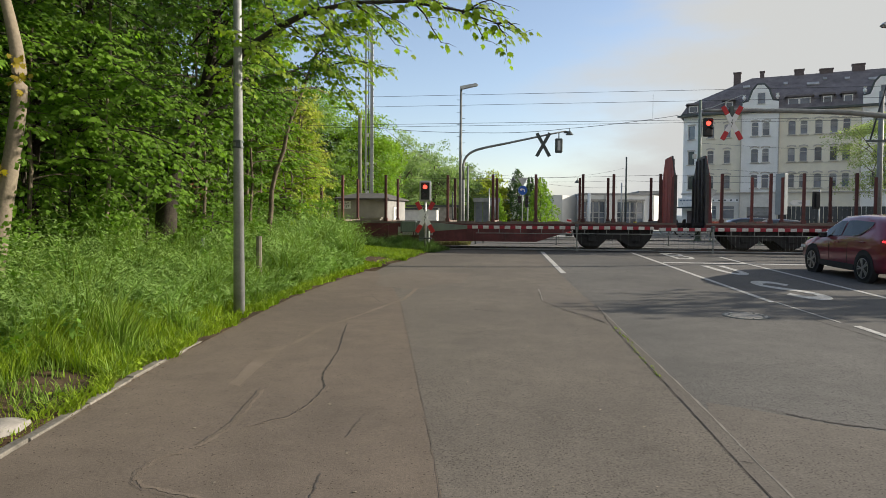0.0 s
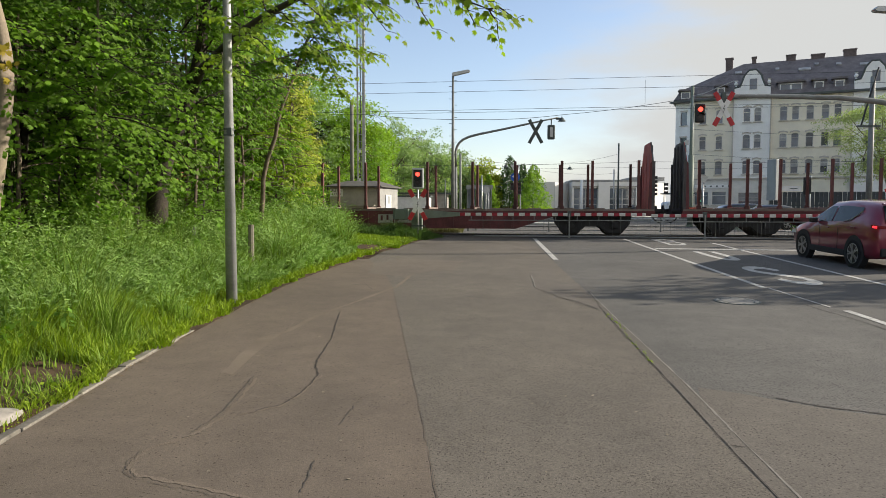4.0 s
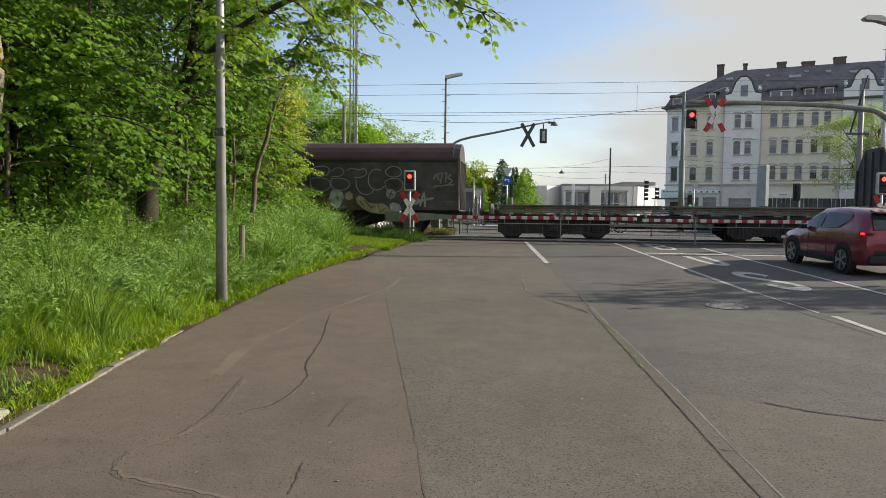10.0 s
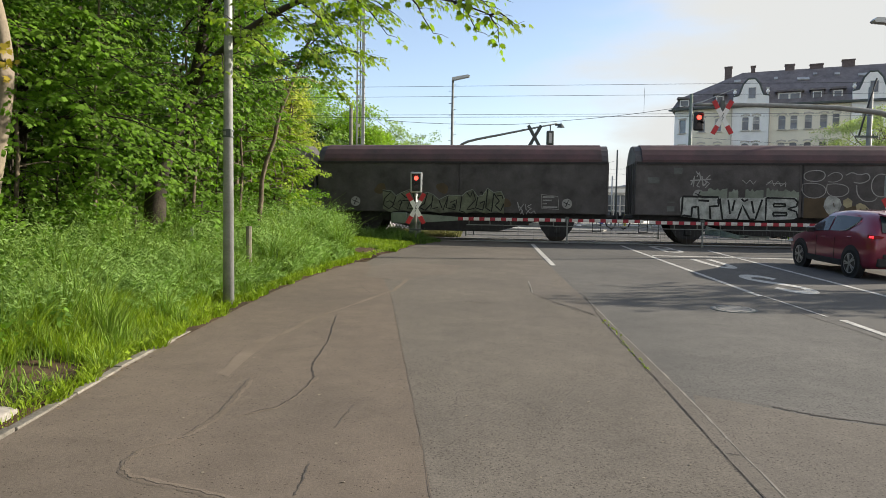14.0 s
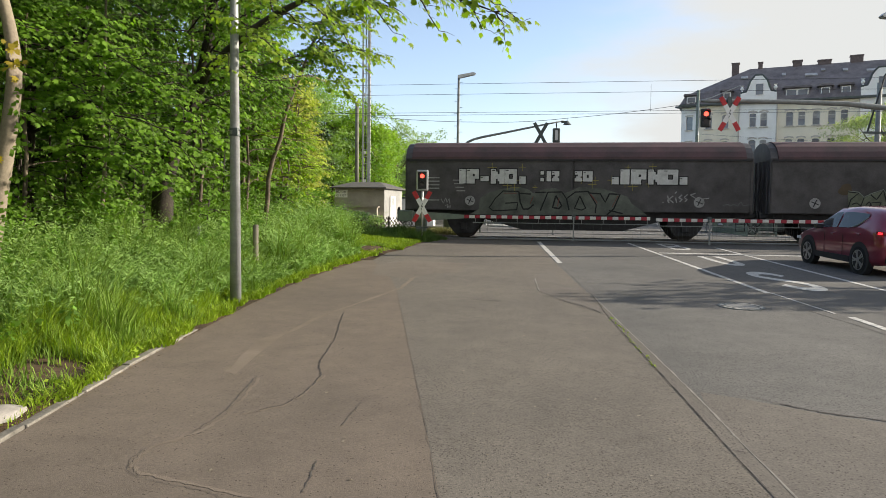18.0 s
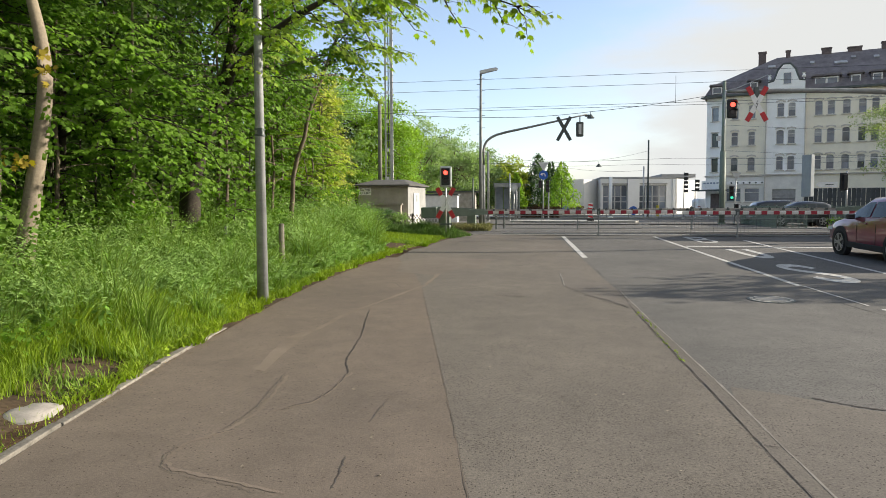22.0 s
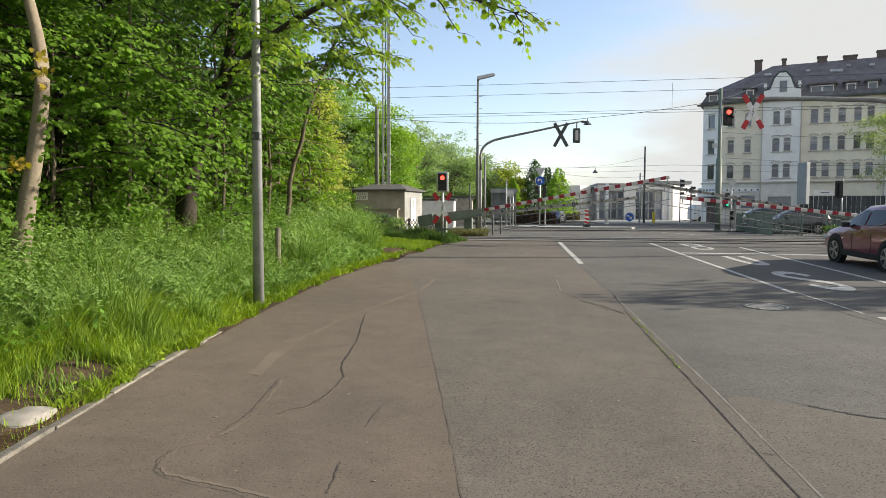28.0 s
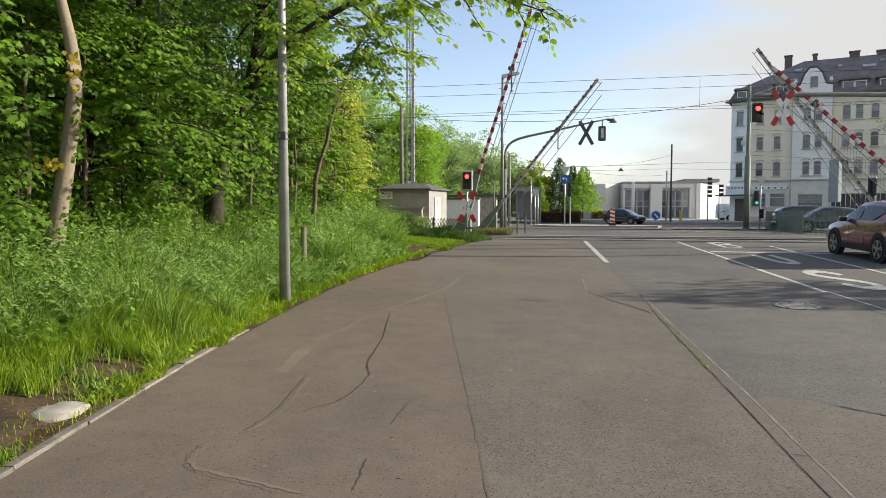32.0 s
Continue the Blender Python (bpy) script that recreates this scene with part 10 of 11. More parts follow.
for a, b in zip(rows, rows[1:]):
    for j in range(3):
        bm.faces.new((a[j], b[j], b[j + 1], a[j + 1]))
part("rear_window", bm, CAR_GLASS, red_car, smooth=True)
# bright strip under the rear side window, spoiler and bumper insert
for sy in (-1, 1):
    lo, hi = on_side(SUV, -0.9, 0.05), on_side(SUV, -1.46, 0.62)
    part("window_strip", tube(B(), [(-0.72, sy * (lo[0] + 0.03), lo[1] - 0.01), (-1.05, sy * (lo[0] + 0.028), lo[1] + 0.03), (-1.30, sy * (hi[0] + 0.075), lo[1] + 0.16), (-1.46, sy * (hi[0] + 0.03), hi[1] + 0.02)], 0.012, 5), ALLOY, red_car, "bright metal window strip")
part("spoiler", box(B(), (-2.0, 0, 1.625), (0.30, 1.16, 0.045), Euler((0, radians(-8), 0)).to_matrix(), bevel=0.015), CAR_RED, red_car)
part("bumper_insert", box(B(), (-2.27, 0, 0.62), (0.05, 1.30, 0.10), bevel=0.02), CLADDING, red_car)
SMALL = [(a * 0.9, b * 0.94, c, d * 0.96, e * 0.96, f) for a, b, c, d, e, f in HATCH]
navy_car = car(road_pose(5.5, 92, -92), SMALL, CAR_NAVY, "dark blue small hatchback turning at the junction", (-1.08, 1.12), 0.29, [(-1.35, -0.8), (-0.74, -0.02), (0.05, 0.67)], False, (2, 3), False, (7, 5))
car(road_pose(16.5, 40.1, 178), SMALL, CAR_GREY, "parked dark grey small car behind the wire fence", (-1.08, 1.12), 0.29, [(-1.35, -0.8), (-0.74, -0.02), (0.05, 0.67)], False, (2, 3), False, (7, 5), "parked cars")
car(road_pose(17.4, 43.2, -2), ESTATE, CAR_BLACK, "parked black estate car behind the wire fence", (-1.3, 1.35), 0.31, [(-2.0, -1.2), (-1.1, -0.1), (0.0, 0.85)], False, (2, 3), False, (7, 5), "parked cars")
car(road_pose(25.2, 40.8, 170), HATCH, CAR_GREY, "parked grey hatchback beside the fence", (-1.2, 1.25), 0.30, [(-1.5, -0.9), (-0.82, -0.02), (0.06, 0.75)], False, (2, 3), False, (7, 5), "parked cars")
car(road_pose(27.5, 93.0, 12), VAN, CAR_WHITE, "white delivery van beside the shop", (-1.45, 1.5), 0.33, [(0.1, 1.1)], False, None, False, (6, 5))
car(road_pose(-5.2, 62.0, 0), HATCH, CAR_WHITE, "pale parked car behind the railway hut", (-1.2, 1.25), 0.30, [(-1.5, -0.9), (-0.82, -0.02), (0.06, 0.75)], False, (2, 3), False, (7, 5), "parked cars")

NAVY_ROWS = [(0.0, 9.6, 118.0, -92), (24.0, 9.0, 100.0, -95), (26.5, 7.6, 84.5, -102), (28.0, 6.05, 75.0, -108), (29.0, 4.6, 71.2, -104), (30.0, 4.5, 69.3, -84), (30.5, 4.9, 68.2, -76), (31.0, 5.77, 67.0, -64), (31.5, 7.14, 65.5, -52), (32.0, 9.12, 64.0, -40)]
RED_ROWS = [(0.0, 0.0), (30.0, 0.0), (30.5, 0.07), (31.0, 0.42), (31.5, 1.2), (32.0, 2.15)]


def lerp_rows(rows, t):
    for a, b in zip(rows, rows[1:]):
        if t <= b[0]:
            f = (t - a[0]) / (b[0] - a[0])
            return a[1] + (b[1] - a[1]) * f
    return rows[-1][1]


def move_cars():
    walk(navy_car, [(t, road_pose(x, y, a)) for t, x, y, a in NAVY_ROWS])
    walk(red_car, [(t, road_pose(10.62, 19.3 + d, 90)) for t, d in RED_ROWS])
    for c, w, p, r in WHEELS:
        if c is red_car:
            steps = [0.0, 30.0] + [30.0 + 0.1 * k for k in range(1, 21)]
            walk(w, [(t, Matrix.Translation(p) @ Matrix.Rotation(lerp_rows(RED_ROWS, t) / r, 4, "Y")) for t in steps])
        elif c is navy_car:
            gone = [0.0]
            for p_, q_ in zip(NAVY_ROWS, NAVY_ROWS[1:]):
                gone.append(gone[-1] + math.hypot(q_[1] - p_[1], q_[2] - p_[2]))
            path = [(r_[0], g_) for r_, g_ in zip(NAVY_ROWS, gone)]
            steps = [0.08 * k for k in range(401)]
            walk(w, [(t, Matrix.Translation(p) @ Matrix.Rotation((lerp_rows(path, t) / r) % (2 * math.pi), 4, "Y")) for t in steps])

# ---- masts, wires, signs, fences ----
GREEN_LENS = glow("green_lens", (0.04, 0.6, 0.36), 0.55)


def pole(name, x, y, h, r, label, cat, material=STEEL, r1=None, base=True):
    t = thing(name, Matrix.Translation((x, y, gz(y))), label, cat)
    part("pole", cyl(B(), (0, 0, -0.1), (0, 0, h), r, r1 or r * 0.7, seg=12), material, t, smooth=True)
    if base:
        part("foot_plate", cyl(B(), (0, 0, -0.02), (0, 0, 0.12), r * 1.7, seg=12), material, t)
    return t


# tall lattice mast by the hut, and a plain pole beside it
MAST_GREY = mat("mast_grey", (0.46, 0.46, 0.45), 0.7, metal=0.2, var=0.25, scale=2)
t = thing("lattice_mast", Matrix.Translation((-7.95, 48.0, Z_TOP)), "tall grey steel lattice mast with pale clamps", "mast")
for sx, w_ in ((-0.33, 0.10), (0.10, 0.20)):
    part("flange", box(B(), (sx, 0, 10.5), (w_, 0.16, 21.0)), MAST_GREY, t)
part("cable_duct", cyl(B(), (-0.13, 0.06, 0.0), (-0.13, 0.06, 20.5), 0.035, seg=8), STEEL_DARK, t)
for k in range(42):
    z = 0.6 + k * 0.48
    part("lacing_bar", box(B(), (-0.13, -0.06, z), (0.44, 0.03, 0.035)), MAST_GREY, t)
    part("rivet_plate", box(B(), (0.215, -0.02, z + 0.2), (0.05, 0.12, 0.04)), STEEL_DARK, t)
for k in range(8):
    part("pale_clamp", box(B(), (-0.16, -0.1, 3.2 + k * 2.0), (0.15, 0.06, 0.22)), WHITE_PAINT, t)
pole("signal_pole", -8.62, 47.6, 8.6, 0.15, "plain weathered dark pole beside the hut", "pole", mat("weathered_pole", (0.19, 0.185, 0.15), 0.9, var=0.3, scale=2), 0.13)
t = thing("white_garage", Matrix.Translation((-5.0, 53.0, Z_TOP)), "low white flat-roofed shed behind the fence", "shed")
part("wall", box(B(), (0, 0, 1.0), (3.0, 2.4, 2.1)), WHITE_PAINT, t)
part("roof", box(B(), (0, 0, 2.12), (3.2, 2.6, 0.12)), STEEL_DARK, t)
t = thing("brown_shed", Matrix.Translation((-4.2, 60.0, Z_TOP)), "low greyish shed with a dark roof", "shed")
part("wall", box(B(), (0, 0, 1.2), (3.6, 2.6, 2.6)), mat("shed_render", (0.40, 0.37, 0.33), 0.9, var=0.3, scale=3), t)
part("roof", box(B(), (0, 0, 2.5), (4.9, 2.9, 0.14)), STEEL_DARK, t)
# crossed-slat fence before the hut
t = thing("lattice_fence", Matrix.Translation((-9.2, 42.6, Z_TOP)), "dark crossed-slat wooden fence in front of the hut", "fence")
FENCE_WOOD = mat("fence_wood", (0.085, 0.070, 0.055), 0.9, var=0.3, scale=4)
me = mesh_from(box(B(), (0, 0, 0.34), (0.045, 0.02, 0.86), Euler((0, radians(32), 0)).to_matrix()), "slat")
me.materials.append(FENCE_WOOD)
me2 = mesh_from(box(B(), (0, 0.025, 0.34), (0.045, 0.02, 0.86), Euler((0, radians(-32), 0)).to_matrix()), "slat")
me2.materials.append(FENCE_WOOD)
for k in range(25):
    part("slat", me, None, t, m=Matrix.Translation((0.2 + k * 0.20, 0, 0)))
    part("slat", me2, None, t, m=Matrix.Translation((0.2 + k * 0.20, 0, 0)))
for k in range(4):
    part("fence_post", box(B(), (k * 1.7 + 0.1, 0.06, 0.36), (0.09, 0.09, 0.82)), FENCE_WOOD, t)

# old wooden post in the verge, a pale marker tube behind it
bm = B()
cyl(bm, (0, 0, -0.5), (0.01, 0, 1.14), 0.068, 0.062, seg=10)
single("wooden_post", bm, mat("weathered_post", (0.22, 0.20, 0.155), 0.95, var=0.35, scale=6), "short weathered wooden post in the tall grass", "post", m=Matrix.Translation((-4.76, 14.3, bank(-4.76, 14.3))))
bm = B()
cyl(bm, (0, 0, -0.2), (0.10, 0, 0.75), 0.045, seg=8)
single("marker_tube", bm, STEEL, "leaning pale metal tube at the wood's edge", "post", m=Matrix.Translation((-6.45, 15.2, bank(-6.45, 15.2))))


# overhead wires along the track
def wire(pts, r=0.012, name="overhead_wire", label="thin overhead contact wire above the railway", sag=0.0):
    line = []
    for a, b in zip(pts, pts[1:]):
        a, b = Vector(a), Vector(b)
        for k in range(8):
            u = k / 8
            p = a.lerp(b, u)
            p.z -= sag * 4 * u * (1 - u)
            line.append(p)
    line.append(Vector(pts[-1]))
    single(name, tube(B(), line, r, 5), WIRE, label, "wire")


for c, z in ((0.0, 6.75), (0.35, 6.36), (0.0, 5.50), (0.5, 5.46)):
    wire([track_point(-90, c, z), track_point(90, c, z)], 0.008)
for s_, z0, z1 in ((4.6, 5.48, 6.62),):
    wire([track_point(s_, 0.0, z0), track_point(s_, 0.0, z1)], 0.006, "wire_dropper", "thin dropper between the overhead wires")
SPAN = "thin tram span wire across the junction"
wire([(-1.2, 55, 6.2), (15.3, 74.3, 8.0)], 0.012, "span_wire", SPAN, 0.8)
wire([(-1.2, 55, 6.0), (4.6, 60, 5.6), (15.3, 74.3, 6.0)], 0.012, "span_wire", SPAN, 0.3)
wire([(-20, 66, 7.0), (15.3, 74.3, 6.6), (45, 66, 7.0)], 0.012, "span_wire", SPAN, 0.5)
wire([(-20, 60, 6.2), (13.8, 57, 6.0), (45, 52, 6.2)], 0.012, "span_wire", SPAN, 0.3)
wire([(-7.95, 48, 8.7), (0, 46, 8.05), (5.6, 45, 8.2), (13.8, 44.7, 9.2)], 0.015, "span_wire", "thin wire leading to the catenary mast", 0.1)
wire([(13.8, 44.7, 7.2), (45, 49, 7.2)], 0.009, "span_wire", SPAN, 0.4)
wire([(13.8, 44.7, 5.6), (45, 47, 5.4)], 0.009, "span_wire", SPAN, 0.4)
wire([(-7.95, 48, 9.4), (-3.0, 62, 6.4)], 0.014, "span_wire", "thin slack wire from the mast", 0.2)
for x, y, z in ((2.6, 58.5, 5.7), (8.2, 60.0, 5.6), (5.6, 45.0, 7.84)):
    t = thing("hanging_lamp", Matrix.Translation((x, y, z)), "small lamp hanging from a wire over the junction", "lamp")
    part("hood", cyl(B(), (0, 0, -0.06), (0, 0, 0.18), 0.26, 0.07, seg=14), STEEL_DARK, t)
    part("hook", cyl(B(), (0, 0, 0.15), (0, 0, 0.36), 0.02, seg=6), STEEL_DARK, t)

# masts
t = pole("catenary_mast", 13.82, 44.7, 9.0, 0.14, "grey steel catenary mast with side arms", "mast", GREEN_GREY, 0.10)
part("mast_sleeve", cyl(B(), (0, 0, 0), (0, 0, 4.6), 0.18, seg=14), GREEN_GREY, t, smooth=True)
part("side_arm", tube(B(), [(0, 0, 8.35), (0.7, 0, 8.5), (2.6, 0, 9.3)], 0.035, 6), STEEL, t)
part("side_arm", tube(B(), [(0, 0, 8.3), (1.4, 0, 8.3)], 0.02, 6), STEEL, t)
part("cable_box", box(B(), (-0.32, -0.05, 5.4), (0.22, 0.2, 0.3), bevel=0.02), STEEL, t)
pole("catenary_mast", 15.3, 74.2, 8.2, 0.11, "dark slim catenary mast at the tram stop", "mast", STEEL_DARK, 0.08)
pole("catenary_mast", 14.8, 74.0, 5.4, 0.08, "thin grey pole at the tram stop", "mast", STEEL, 0.07)
pole("catenary_mast", -1.2, 55.0, 5.6, 0.10, "slim grey mast behind the crossing", "mast", STEEL_DULL, 0.08)
t = pole("catenary_mast", 23.2, 41.5, 8.9, 0.18, "weathered grey mast before the apartment house", "mast", STEEL_DULL, 0.13)
part("side_arm", box(B(), (-0.2, -0.1, 6.0), (1.3, 0.1, 0.12)), STEEL_DARK, t)
part("insulator", tube(B(), [(-0.65, -0.1, 6.0), (-0.35, -0.1, 7.2), (0.25, -0.1, 9.4)], 0.05, 6), PLASTIC_BLACK, t)
pole("tram_pole", -2.2, 50.0, 3.3, 0.06, "thin dark post with small signals", "post", STEEL_DARK)
pole("tram_pole", 0.55, 58.0, 4.0, 0.07, "thin grey post at the tram stop", "post", STEEL)
pole("tram_pole", 1.1, 57.0, 2.9, 0.07, "thin grey post at the tram stop", "post", STEEL)
pole("tram_pole", 11.0, 71.5, 4.2, 0.16, "pale round column before the hall", "column", PLASTER, 0.16)
# kiosk-like shelter
t = thing("tram_shelter", Matrix.Translation((0.4, 70.0, Z_TOP)), "pale grey tram shelter with bluish glass walls", "shelter")
SHELTER_GLASS = mat("shelter_glass", (0.26, 0.30, 0.34), 0.12, var=0.25, scale=1.5, bump=0.0, rand=0.4)
part("roof", box(B(), (0, 0, 3.42), (2.7, 2.2, 0.16), bevel=0.02), STEEL, t)
part("fascia", box(B(), (0, -1.12, 3.36), (2.7, 0.05, 0.42)), STEEL_POST, t)
for sx in (-1.2, 1.2):
    for sy in (-0.95, 0.95):
        part("post", box(B(), (sx, sy, 1.7), (0.10, 0.10, 3.4), bevel=0.01), STEEL_POST, t)
    part("side_panel", box(B(), (sx, 0, 1.75), (0.04, 1.76, 2.9)), SHELTER_GLASS, t)
for k in range(3):
    part("back_panel", box(B(), (-0.78 + 0.78 * k, 0.93, 1.75), (0.70, 0.03, 2.9)), SHELTER_GLASS, t)
part("bench", box(B(), (0, 0.6, 0.48), (1.9, 0.40, 0.06), bevel=0.01), STEEL_DARK, t)
for sx in (-0.8, 0.8):
    part("bench_leg", box(B(), (sx, 0.6, 0.22), (0.06, 0.34, 0.46)), STEEL_DARK, t)
# clipped copper-coloured hedge beside the shelter
rs = np.random.RandomState(71)
t = thing("hedge", Matrix.Translation((3.6, 72.4, Z_TOP)), "low clipped copper-brown hedge beside the tram stop", "hedge")
part("stems", box(B(), (0, 0, 0.5), (4.4, 0.3, 1.0)), BARK_DARK, t)
part("foliage", leaf_mesh("foliage", np.stack([rs.uniform(-2.3, 2.3, 2600), rs.uniform(-0.4, 0.4, 2600), rs.uniform(0.05, 1.2, 2600)], 1), 0.14, leaf_mat("copper_leaf", (0.085, 0.040, 0.030), (0.055, 0.026, 0.022)), rs=rs), None, t)


def traffic_light(parent, x, z, lit=None, y=-0.1, n=3, back=False):
    bm = B()
    box(bm, (x, y, z), (0.26, 0.2, 0.30 * n), bevel=0.03)
    h = part("light_head", bm, PLASTIC_BLACK, parent)
    if not back:
        for k in range(n):
            bm = B()
            cyl(bm, (x, y - 0.10, z + 0.30 * (n - 1) / 2 - 0.3 * k), (x, y - 0.115, z + 0.30 * (n - 1) / 2 - 0.3 * k), 0.10, seg=12)
            part("lens", bm, GREEN_LENS if lit == k else LENS_OFF, h)
            bm = B()
            box(bm, (x, y - 0.18, z + 0.30 * (n - 1) / 2 - 0.3 * k + 0.11), (0.22, 0.18, 0.02))
            part("visor", bm, PLASTIC_BLACK, h)
    return h


def yield_sign(parent, x, z, size, y=-0.08, face=None):
    bm = B()
    prism(bm, [(x - size / 2, z + size * 0.43), (x + size / 2, z + size * 0.43), (x, z - size * 0.43)], "y", y - 0.01, y + 0.01)
    p = part("triangle_sign", bm, face or RED_PAINT, parent)
    if face is None:
        bm = B()
        s2 = size * 0.66
        prism(bm, [(x - s2 / 2, z + size * 0.05 + s2 * 0.36), (x + s2 / 2, z + size * 0.05 + s2 * 0.36), (x, z + size * 0.05 - s2 * 0.46)], "y", y - 0.014, y - 0.0105)
        part("sign_face", bm, WHITE_PAINT, p)


# island with give-way sign, turn sign and lights
bm = B()
isl = [(0.6, 52.5), (2.4, 50.3), (6.2, 49.2), (9.4, 49.6), (9.9, 51.0), (8.2, 52.8), (3.2, 56.2), (1.2, 56.0)]
prism(bm, isl, "z", Z_TOP - 0.05, Z_TOP + 0.12)
single("traffic_island", bm, CONCRETE, "low kerbed traffic island", "island", "structure")
t = pole("sign_post", 3.1, 53.5, 4.5, 0.05, "post with give-way sign, blue turn sign and lights", "road sign", STEEL, 0.05)
yield_sign(t, 0.0, 4.25, 0.8, face=STEEL)
bm = B()
cyl(bm, (0, -0.10, 3.62), (0, -0.08, 3.62), 0.36, seg=28)
p = part("blue_disc", bm, BLUE_SIGN, t)
bm = B()
stroke(bm, [(0.12, 3.48), (0.12, 3.66), (0.02, 3.72), (-0.12, 3.68)], -0.104, 0.06)
bm.faces.new([bm.verts.new(q) for q in ((-0.08, -0.104, 3.80), (-0.24, -0.104, 3.67), (-0.08, -0.104, 3.55))])
part("arrow", bm, WHITE_PAINT, p, "white left-turn arrow")
traffic_light(t, 0.32, 2.75)
traffic_light(t, -0.25, 2.9, n=2)
part("light_post", cyl(B(), (0.42, 0.1, 0), (0.42, 0.1, 2.4), 0.045, seg=8), STEEL, t)
t = pole("sign_post", 0.85, 54.6, 2.9, 0.04, "thin post with a round grey sign back", "road sign", STEEL)
part("sign_back", cyl(B(), (0, -0.04, 2.65), (0, -0.02, 2.65), 0.30, seg=20), STEEL, t)
t = thing("marker_board", Matrix.Translation((6.35, 50.6, Z_TOP + 0.12)), "upright red and white striped marker board on the island", "road sign")
part("board", box(B(), (0, 0, 0.75), (0.34, 0.04, 1.1)), WHITE_PAINT, t)
for k in range(4):
    bm = B()
    bm.faces.new([bm.verts.new((x, -0.024, z)) for x, z in ((-0.17, 0.28 + k * 0.28), (0.17, 0.16 + k * 0.28 + 0.05), (0.17, 0.16 + k * 0.28 + 0.19), (-0.17, 0.28 + k * 0.28 + 0.14))])
    part("red_stripe", bm, RED_PAINT, t)
part("foot", box(B(), (0, 0, 0.08), (0.5, 0.3, 0.2), bevel=0.03), PLASTIC_BLACK, t)
t = pole("sign_post", 13.6, 73.2, 0.9, 0.05, "low post with a round blue arrow sign", "road sign", STEEL, 0.05)
part("blue_disc", cyl(B(), (0, -0.10, 0.75), (0, -0.07, 0.75), 0.46, seg=28), BLUE_SIGN, t)
bm = B()
stroke(bm, [(-0.2, 0.95), (0.12, 0.63)], -0.104, 0.09)
bm.faces.new([bm.verts.new(q) for q in ((0.25, -0.104, 0.5), (0.22, -0.104, 0.76), (0.0, -0.104, 0.54))])
part("arrow", bm, WHITE_PAINT, t, "white arrow")
bm = B()
prism(bm, [(12.0, 72.6), (15.2, 72.4), (15.6, 73.4), (12.4, 73.8)], "z", Z_TOP - 0.05, Z_TOP + 0.1)
single("traffic_island", bm, CONCRETE, "small kerbed island with a blue arrow sign", "island", "structure")
# lights at the hall
for x, h, n in ((18.2, 4.6, 5), (19.3, 3.9, 3)):
    t = pole("tram_signal", x, 71.0, h, 0.06, "dark vertical tram signal on a thin post", "traffic light", STEEL)
    for k in range(n):
        part("signal_lamp", box(B(), (0.18, -0.06, h - 0.2 - k * 0.42), (0.42, 0.16, 0.28), bevel=0.03), PLASTIC_BLACK, t)
t = pole("sign_post", 15.05, 46.0, 3.1, 0.05, "post with a give-way triangle and a green traffic light", "road sign", STEEL, 0.05)
yield_sign(t, 0.02, 3.05, 0.62, face=STEEL)
traffic_light(t, -0.28, 2.0, 2)
traffic_light(t, 0.05, 1.0, n=2)
# double-sided advertising pillar
t = thing("advertising_pillar", Matrix.Translation((20.4, 48.0, Z_TOP)) @ Matrix.Rotation(radians(28), 4, "Z"), "tall pale grey blank advertising pillar on a foot", "billboard")
part("foot", box(B(), (0, 0, 0.7), (0.5, 0.5, 1.4), bevel=0.03), STEEL, t)
part("panel", box(B(), (0, 0, 3.16), (0.34, 0.72, 2.8), bevel=0.03), mat("panel_grey", (0.33, 0.36, 0.37), 0.5, var=0.12, scale=2), t)
part("blue_face", box(B(), (0.176, 0, 3.16), (0.012, 0.62, 2.6)), mat("panel_blue", (0.20, 0.26, 0.30), 0.4, var=0.2, scale=1), t)
t = pole("sign_post", 22.2, 46.5, 3.4, 0.06, "post with a dark traffic light and a pale direction sign", "traffic light", STEEL, 0.05)
traffic_light(t, -0.15, 2.7, n=3, back=True)
part("light_back", box(B(), (-0.2, 0.0, 2.7), (0.5, 0.12, 1.15), bevel=0.05), PLASTIC_BLACK, t)
bm = B()
prism(bm, [(-1.7, 2.35), (-0.6, 2.35), (-0.6, 2.7), (-1.7, 2.7), (-1.95, 2.52)], "y", -0.05, -0.02)
part("arrow_sign", bm, WHITE_PAINT, t, "pale direction sign")
part("sign_border", box(B(), (-1.1, -0.055, 2.52), (0.5, 0.006, 0.05)), STEEL_DARK, t, "dark bar of unreadable writing")
# dark board fence before the house
t = thing("board_fence", Matrix.Translation((21.6, 51.0, Z_TOP)) @ Matrix.Rotation(radians(-12), 4, "Z"), "dark grey upright-board fence before the apartment house", "fence")
me = mesh_from(box(B(), (0, 0, 1.2), (0.26, 0.04, 2.4)), "board")
me.materials.append(mat("fence_grey", (0.07, 0.08, 0.085), 0.8, var=0.3, scale=3, rand=0.25))
for k in range(46):
    part("board", me, None, t, m=Matrix.Translation((k * 0.30, 0, 0)))
for k in range(2):
    part("fence_rail", box(B(), (6.8, 0.05, 0.5 + k * 0.95), (13.9, 0.05, 0.09)), STEEL_DARK, t)
# wire-mesh fence behind the crossing
WIRE_GREEN = mat("green_wire", (0.16, 0.21, 0.18), 0.6, var=0.2)


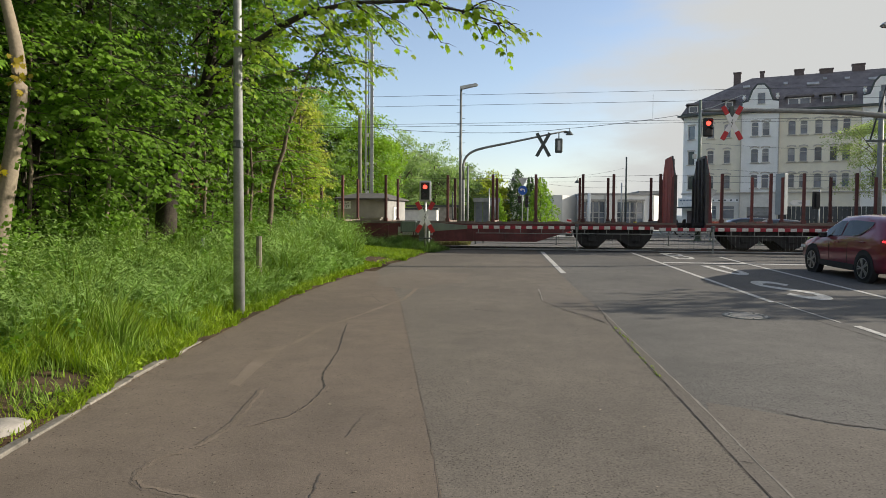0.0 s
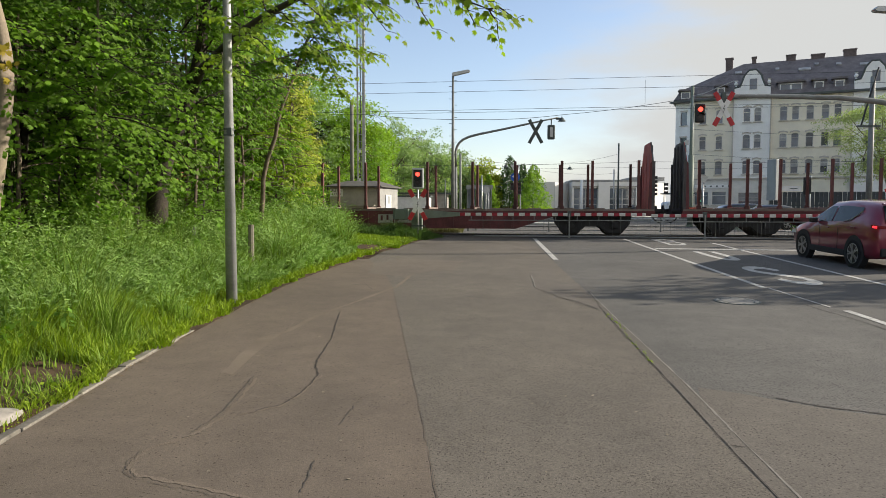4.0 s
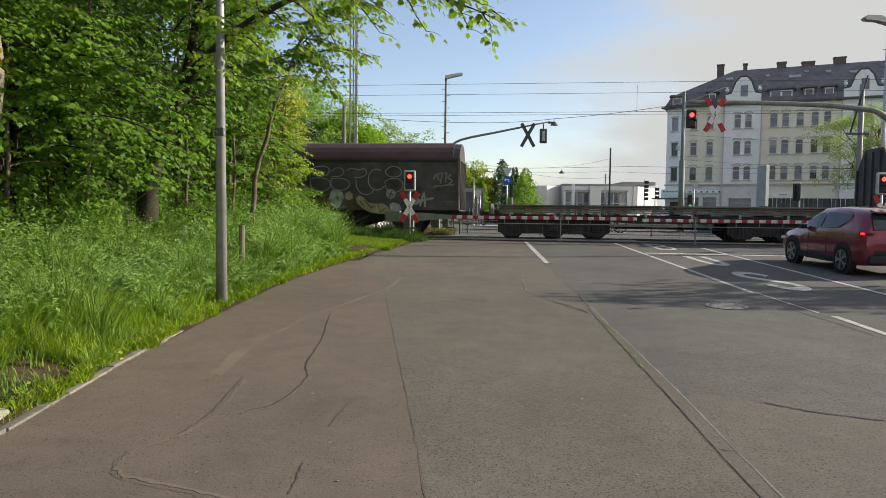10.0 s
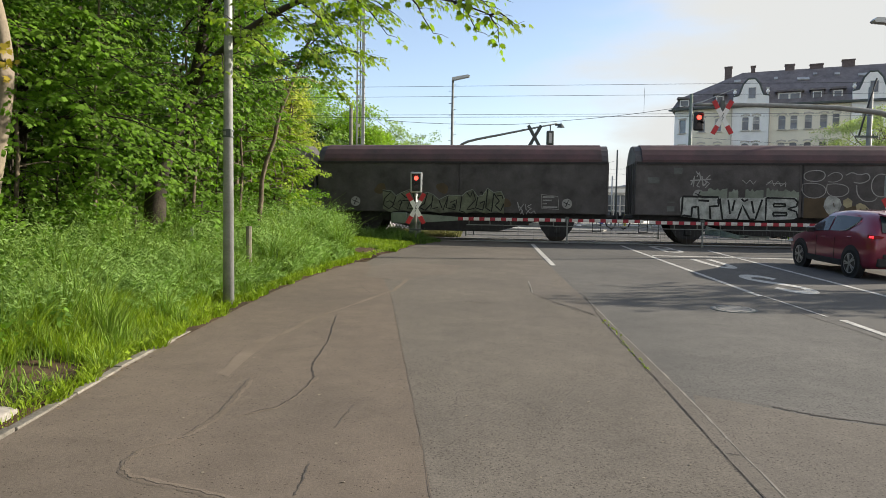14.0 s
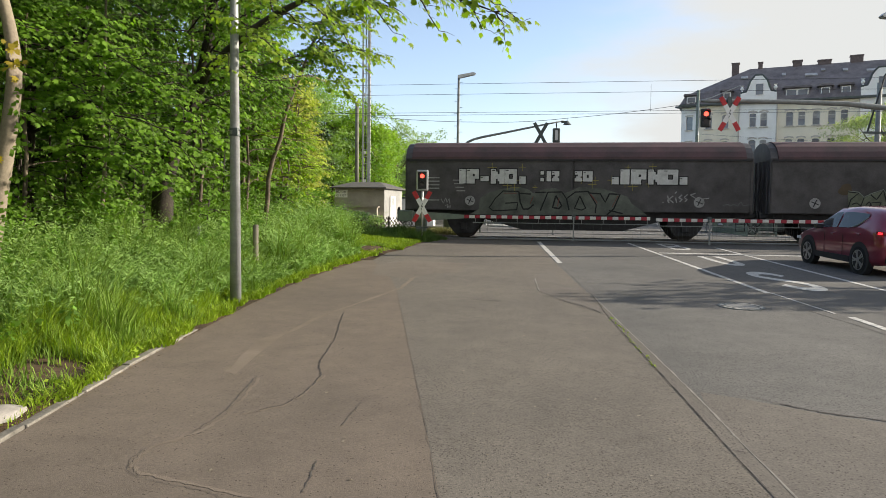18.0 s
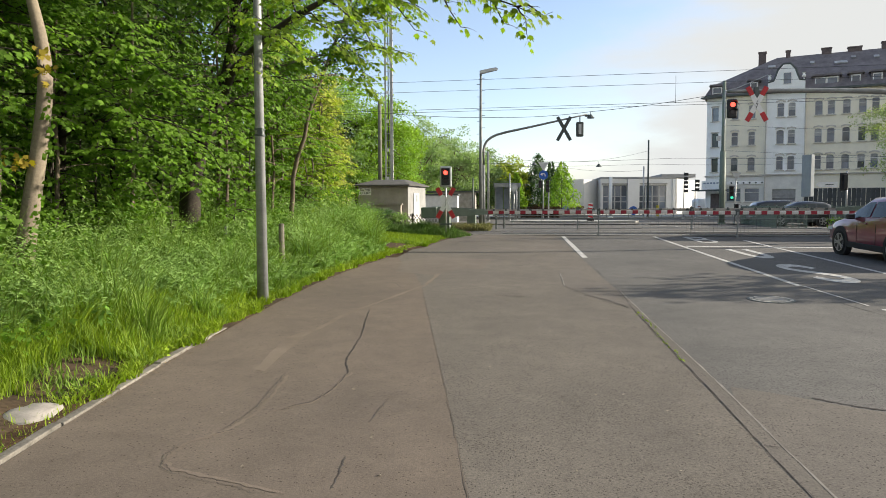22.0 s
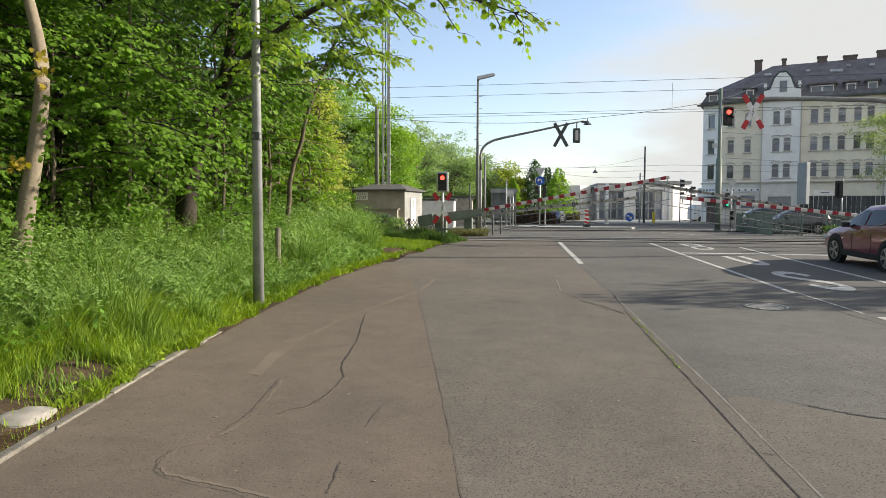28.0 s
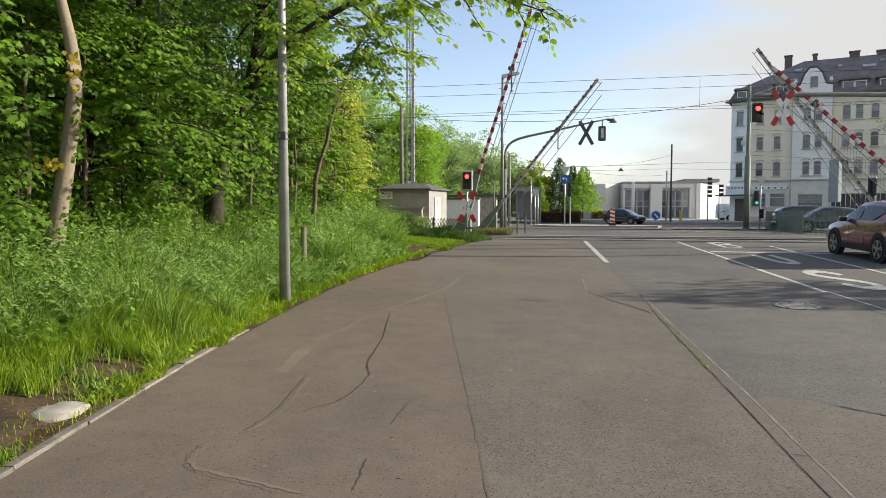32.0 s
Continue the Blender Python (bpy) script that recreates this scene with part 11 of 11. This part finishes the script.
def mesh_fence(a, b, h, label):
    a, b = Vector((*a, Z_TOP)), Vector((*b, Z_TOP))
    L = (b - a).length
    t = thing("wire_fence", Matrix.Translation(a) @ Matrix.Rotation(math.atan2(b.y - a.y, b.x - a.x), 4, "Z"), label, "fence")
    n = max(1, round(L / 2.2))
    for k in range(n + 1):
        part("fence_post", box(B(), (L * k / n, 0, h / 2), (0.06, 0.06, h + 0.1)), WIRE_GREEN, t)
    for k in range(n):
        bm = B()
        x0, x1 = L * k / n + 0.04, L * (k + 1) / n - 0.04
        m_ = int((x1 - x0) / 0.055)
        for j in range(m_ + 1):
            x = x0 + (x1 - x0) * j / m_
            box(bm, (x, 0, h / 2), (0.016, 0.012, h))
        for j in range(8):
            box(bm, ((x0 + x1) / 2, 0, 0.06 + (h - 0.1) * j / 7), (x1 - x0, 0.014, 0.014))
        part("mesh_panel", bm, WIRE_GREEN, t)
    return t


mesh_fence((13.9, 36.2), (15.6, 46.5), 1.15, "green wire-mesh fence panels beside the track")
mesh_fence((13.9, 36.2), (15.3, 36.0), 1.15, "short green wire-mesh fence panel")
mesh_fence((16.5, 36.0), (26.0, 35.0), 1.15, "green wire-mesh fence before the parked cars")
for k, (x, y, r) in enumerate([(17.6, 34.6, 0.55), (16.9, 35.0, 0.5), (18.6, 34.4, 0.5)]):
    shrub((x, y, Z_TOP), (r * 1.2, r, r * 0.8), 16, 300, 0.12, LEAF, "low green bush beside the far barrier", 300 + k)
# plain black bollards beside the crossing
for x, y in ((-0.35, 35.0), (0.05, 36.2)):
    bm = B()
    cyl(bm, (0, 0, 0), (0, 0, 1.0), 0.045, seg=8)
    single("bollard", bm, STEEL_DARK, "thin dark post beside the crossing", "bollard", m=Matrix.Translation((x, y, Z_TOP)))
# clipped hedge, brown planters and bicycles at the tram stop
t = thing("hedge", Matrix.Translation((1.5, 100.0, Z_TOP)), "reddish-brown clipped hedge at the tram stop", "hedge")
rs = np.random.RandomState(55)
HP = np.stack([rs.uniform(-0.2, 6.8, 5200), rs.uniform(-0.5, 0.5, 5200), rs.uniform(0.05, 1.6, 5200)], 1)
part("foliage", leaf_mesh("foliage", HP, 0.16, leaf_mat("hedge_leaf", (0.085, 0.05, 0.03), (0.055, 0.045, 0.02)), up=(0, -0.6, 0.6), spread=0.8, rs=rs), None, t)
t2 = thing("hedge", Matrix.Translation((10.6, 102.0, Z_TOP)), "low brown clipped hedge before the hall", "hedge")
HP = np.stack([rs.uniform(-0.8, 1.2, 1500), rs.uniform(-0.5, 0.5, 1500), rs.uniform(0.05, 1.3, 1500)], 1)
part("foliage", leaf_mesh("foliage", HP, 0.16, bpy.data.materials["hedge_leaf"], up=(0, -0.6, 0.6), spread=0.8, rs=rs), None, t2)
rb = random.Random(66)
for k in range(7):
    t = thing("bicycle", Matrix.Translation((3.4 + k * 0.5, 97.5, Z_TOP)) @ Matrix.Rotation(radians(60 + rb.uniform(-12, 12)), 4, "Z"), "parked bicycle in a row at the tram stop", "bicycle", "parked bicycles")
    for sx in (-0.5, 0.5):
        bm = B()
        tube(bm, [(sx + 0.33 * math.cos(a), 0, 0.34 + 0.33 * math.sin(a)) for a in [2 * math.pi * j / 16 for j in range(17)]], 0.022, 5)
        part("wheel", bm, STEEL, t)
    bm = B()
    for a, b in (((-0.5, 0.34), (-0.15, 0.36)), ((-0.15, 0.36), (-0.28, 0.85)), ((-0.5, 0.34), (-0.25, 0.8)), ((-0.25, 0.8), (0.35, 0.8)), ((-0.15, 0.36), (0.35, 0.75)), ((0.5, 0.34), (0.34, 0.95))):
        cyl(bm, (a[0], 0, a[1]), (b[0], 0, b[1]), 0.02, seg=6)
    cyl(bm, (0.34, -0.28, 0.98), (0.34, 0.28, 0.98), 0.015, seg=6)
    part("frame", bm, STEEL_DARK if k % 3 else STEEL, t)
    part("saddle", box(B(), (-0.28, 0, 0.9), (0.24, 0.12, 0.06), bevel=0.02), PLASTIC_BLACK, t)
# far street going on behind the junction
bm = B()
outline(bm, [(1.5, 73.9), (10.5, 73.9), (12.5, 240), (-1.5, 240)], 0.13)
single("far_street", bm, ASPHALT_ROAD, "grey asphalt street leading away from the junction", "road", "structure")
for pts, w in (([(10.2, 36.5), (9.0, 44.0), (7.5, 49.0)], 0.14), ([(17.5, 37.5), (11.5, 47.5), (10.0, 52.0)], 0.14), ([(11.5, 38.5), (16.8, 36.8)], 0.3)):
    single("lane_line", ribbon(B(), pts, w, 0.008), PAINT_ROAD, "white lane line across the junction", "road marking", "structure")
# small leaves, chips and twigs lying on the path
rs = np.random.RandomState(91)
n = 90
LP = np.stack([rs.uniform(-3.8, 2.0, n), rs.uniform(4.2, 16, n), np.zeros(n)], 1)
LP[:, 2] = [gz(b) + 0.008 for b in LP[:, 1]]
single("fallen_bits", leaf_mesh("bits", LP, 0.035, mat("dry_bits", (0.26, 0.22, 0.16), 0.9, rand=1.4), up=(0, 0, 1), spread=0.12, rs=rs), None, "small pale leaves and chips lying on the asphalt", "litter", "stuff")


# ---- what moves ----
def motions():
    move_train()
    move_barriers()
    move_cars()


motions()
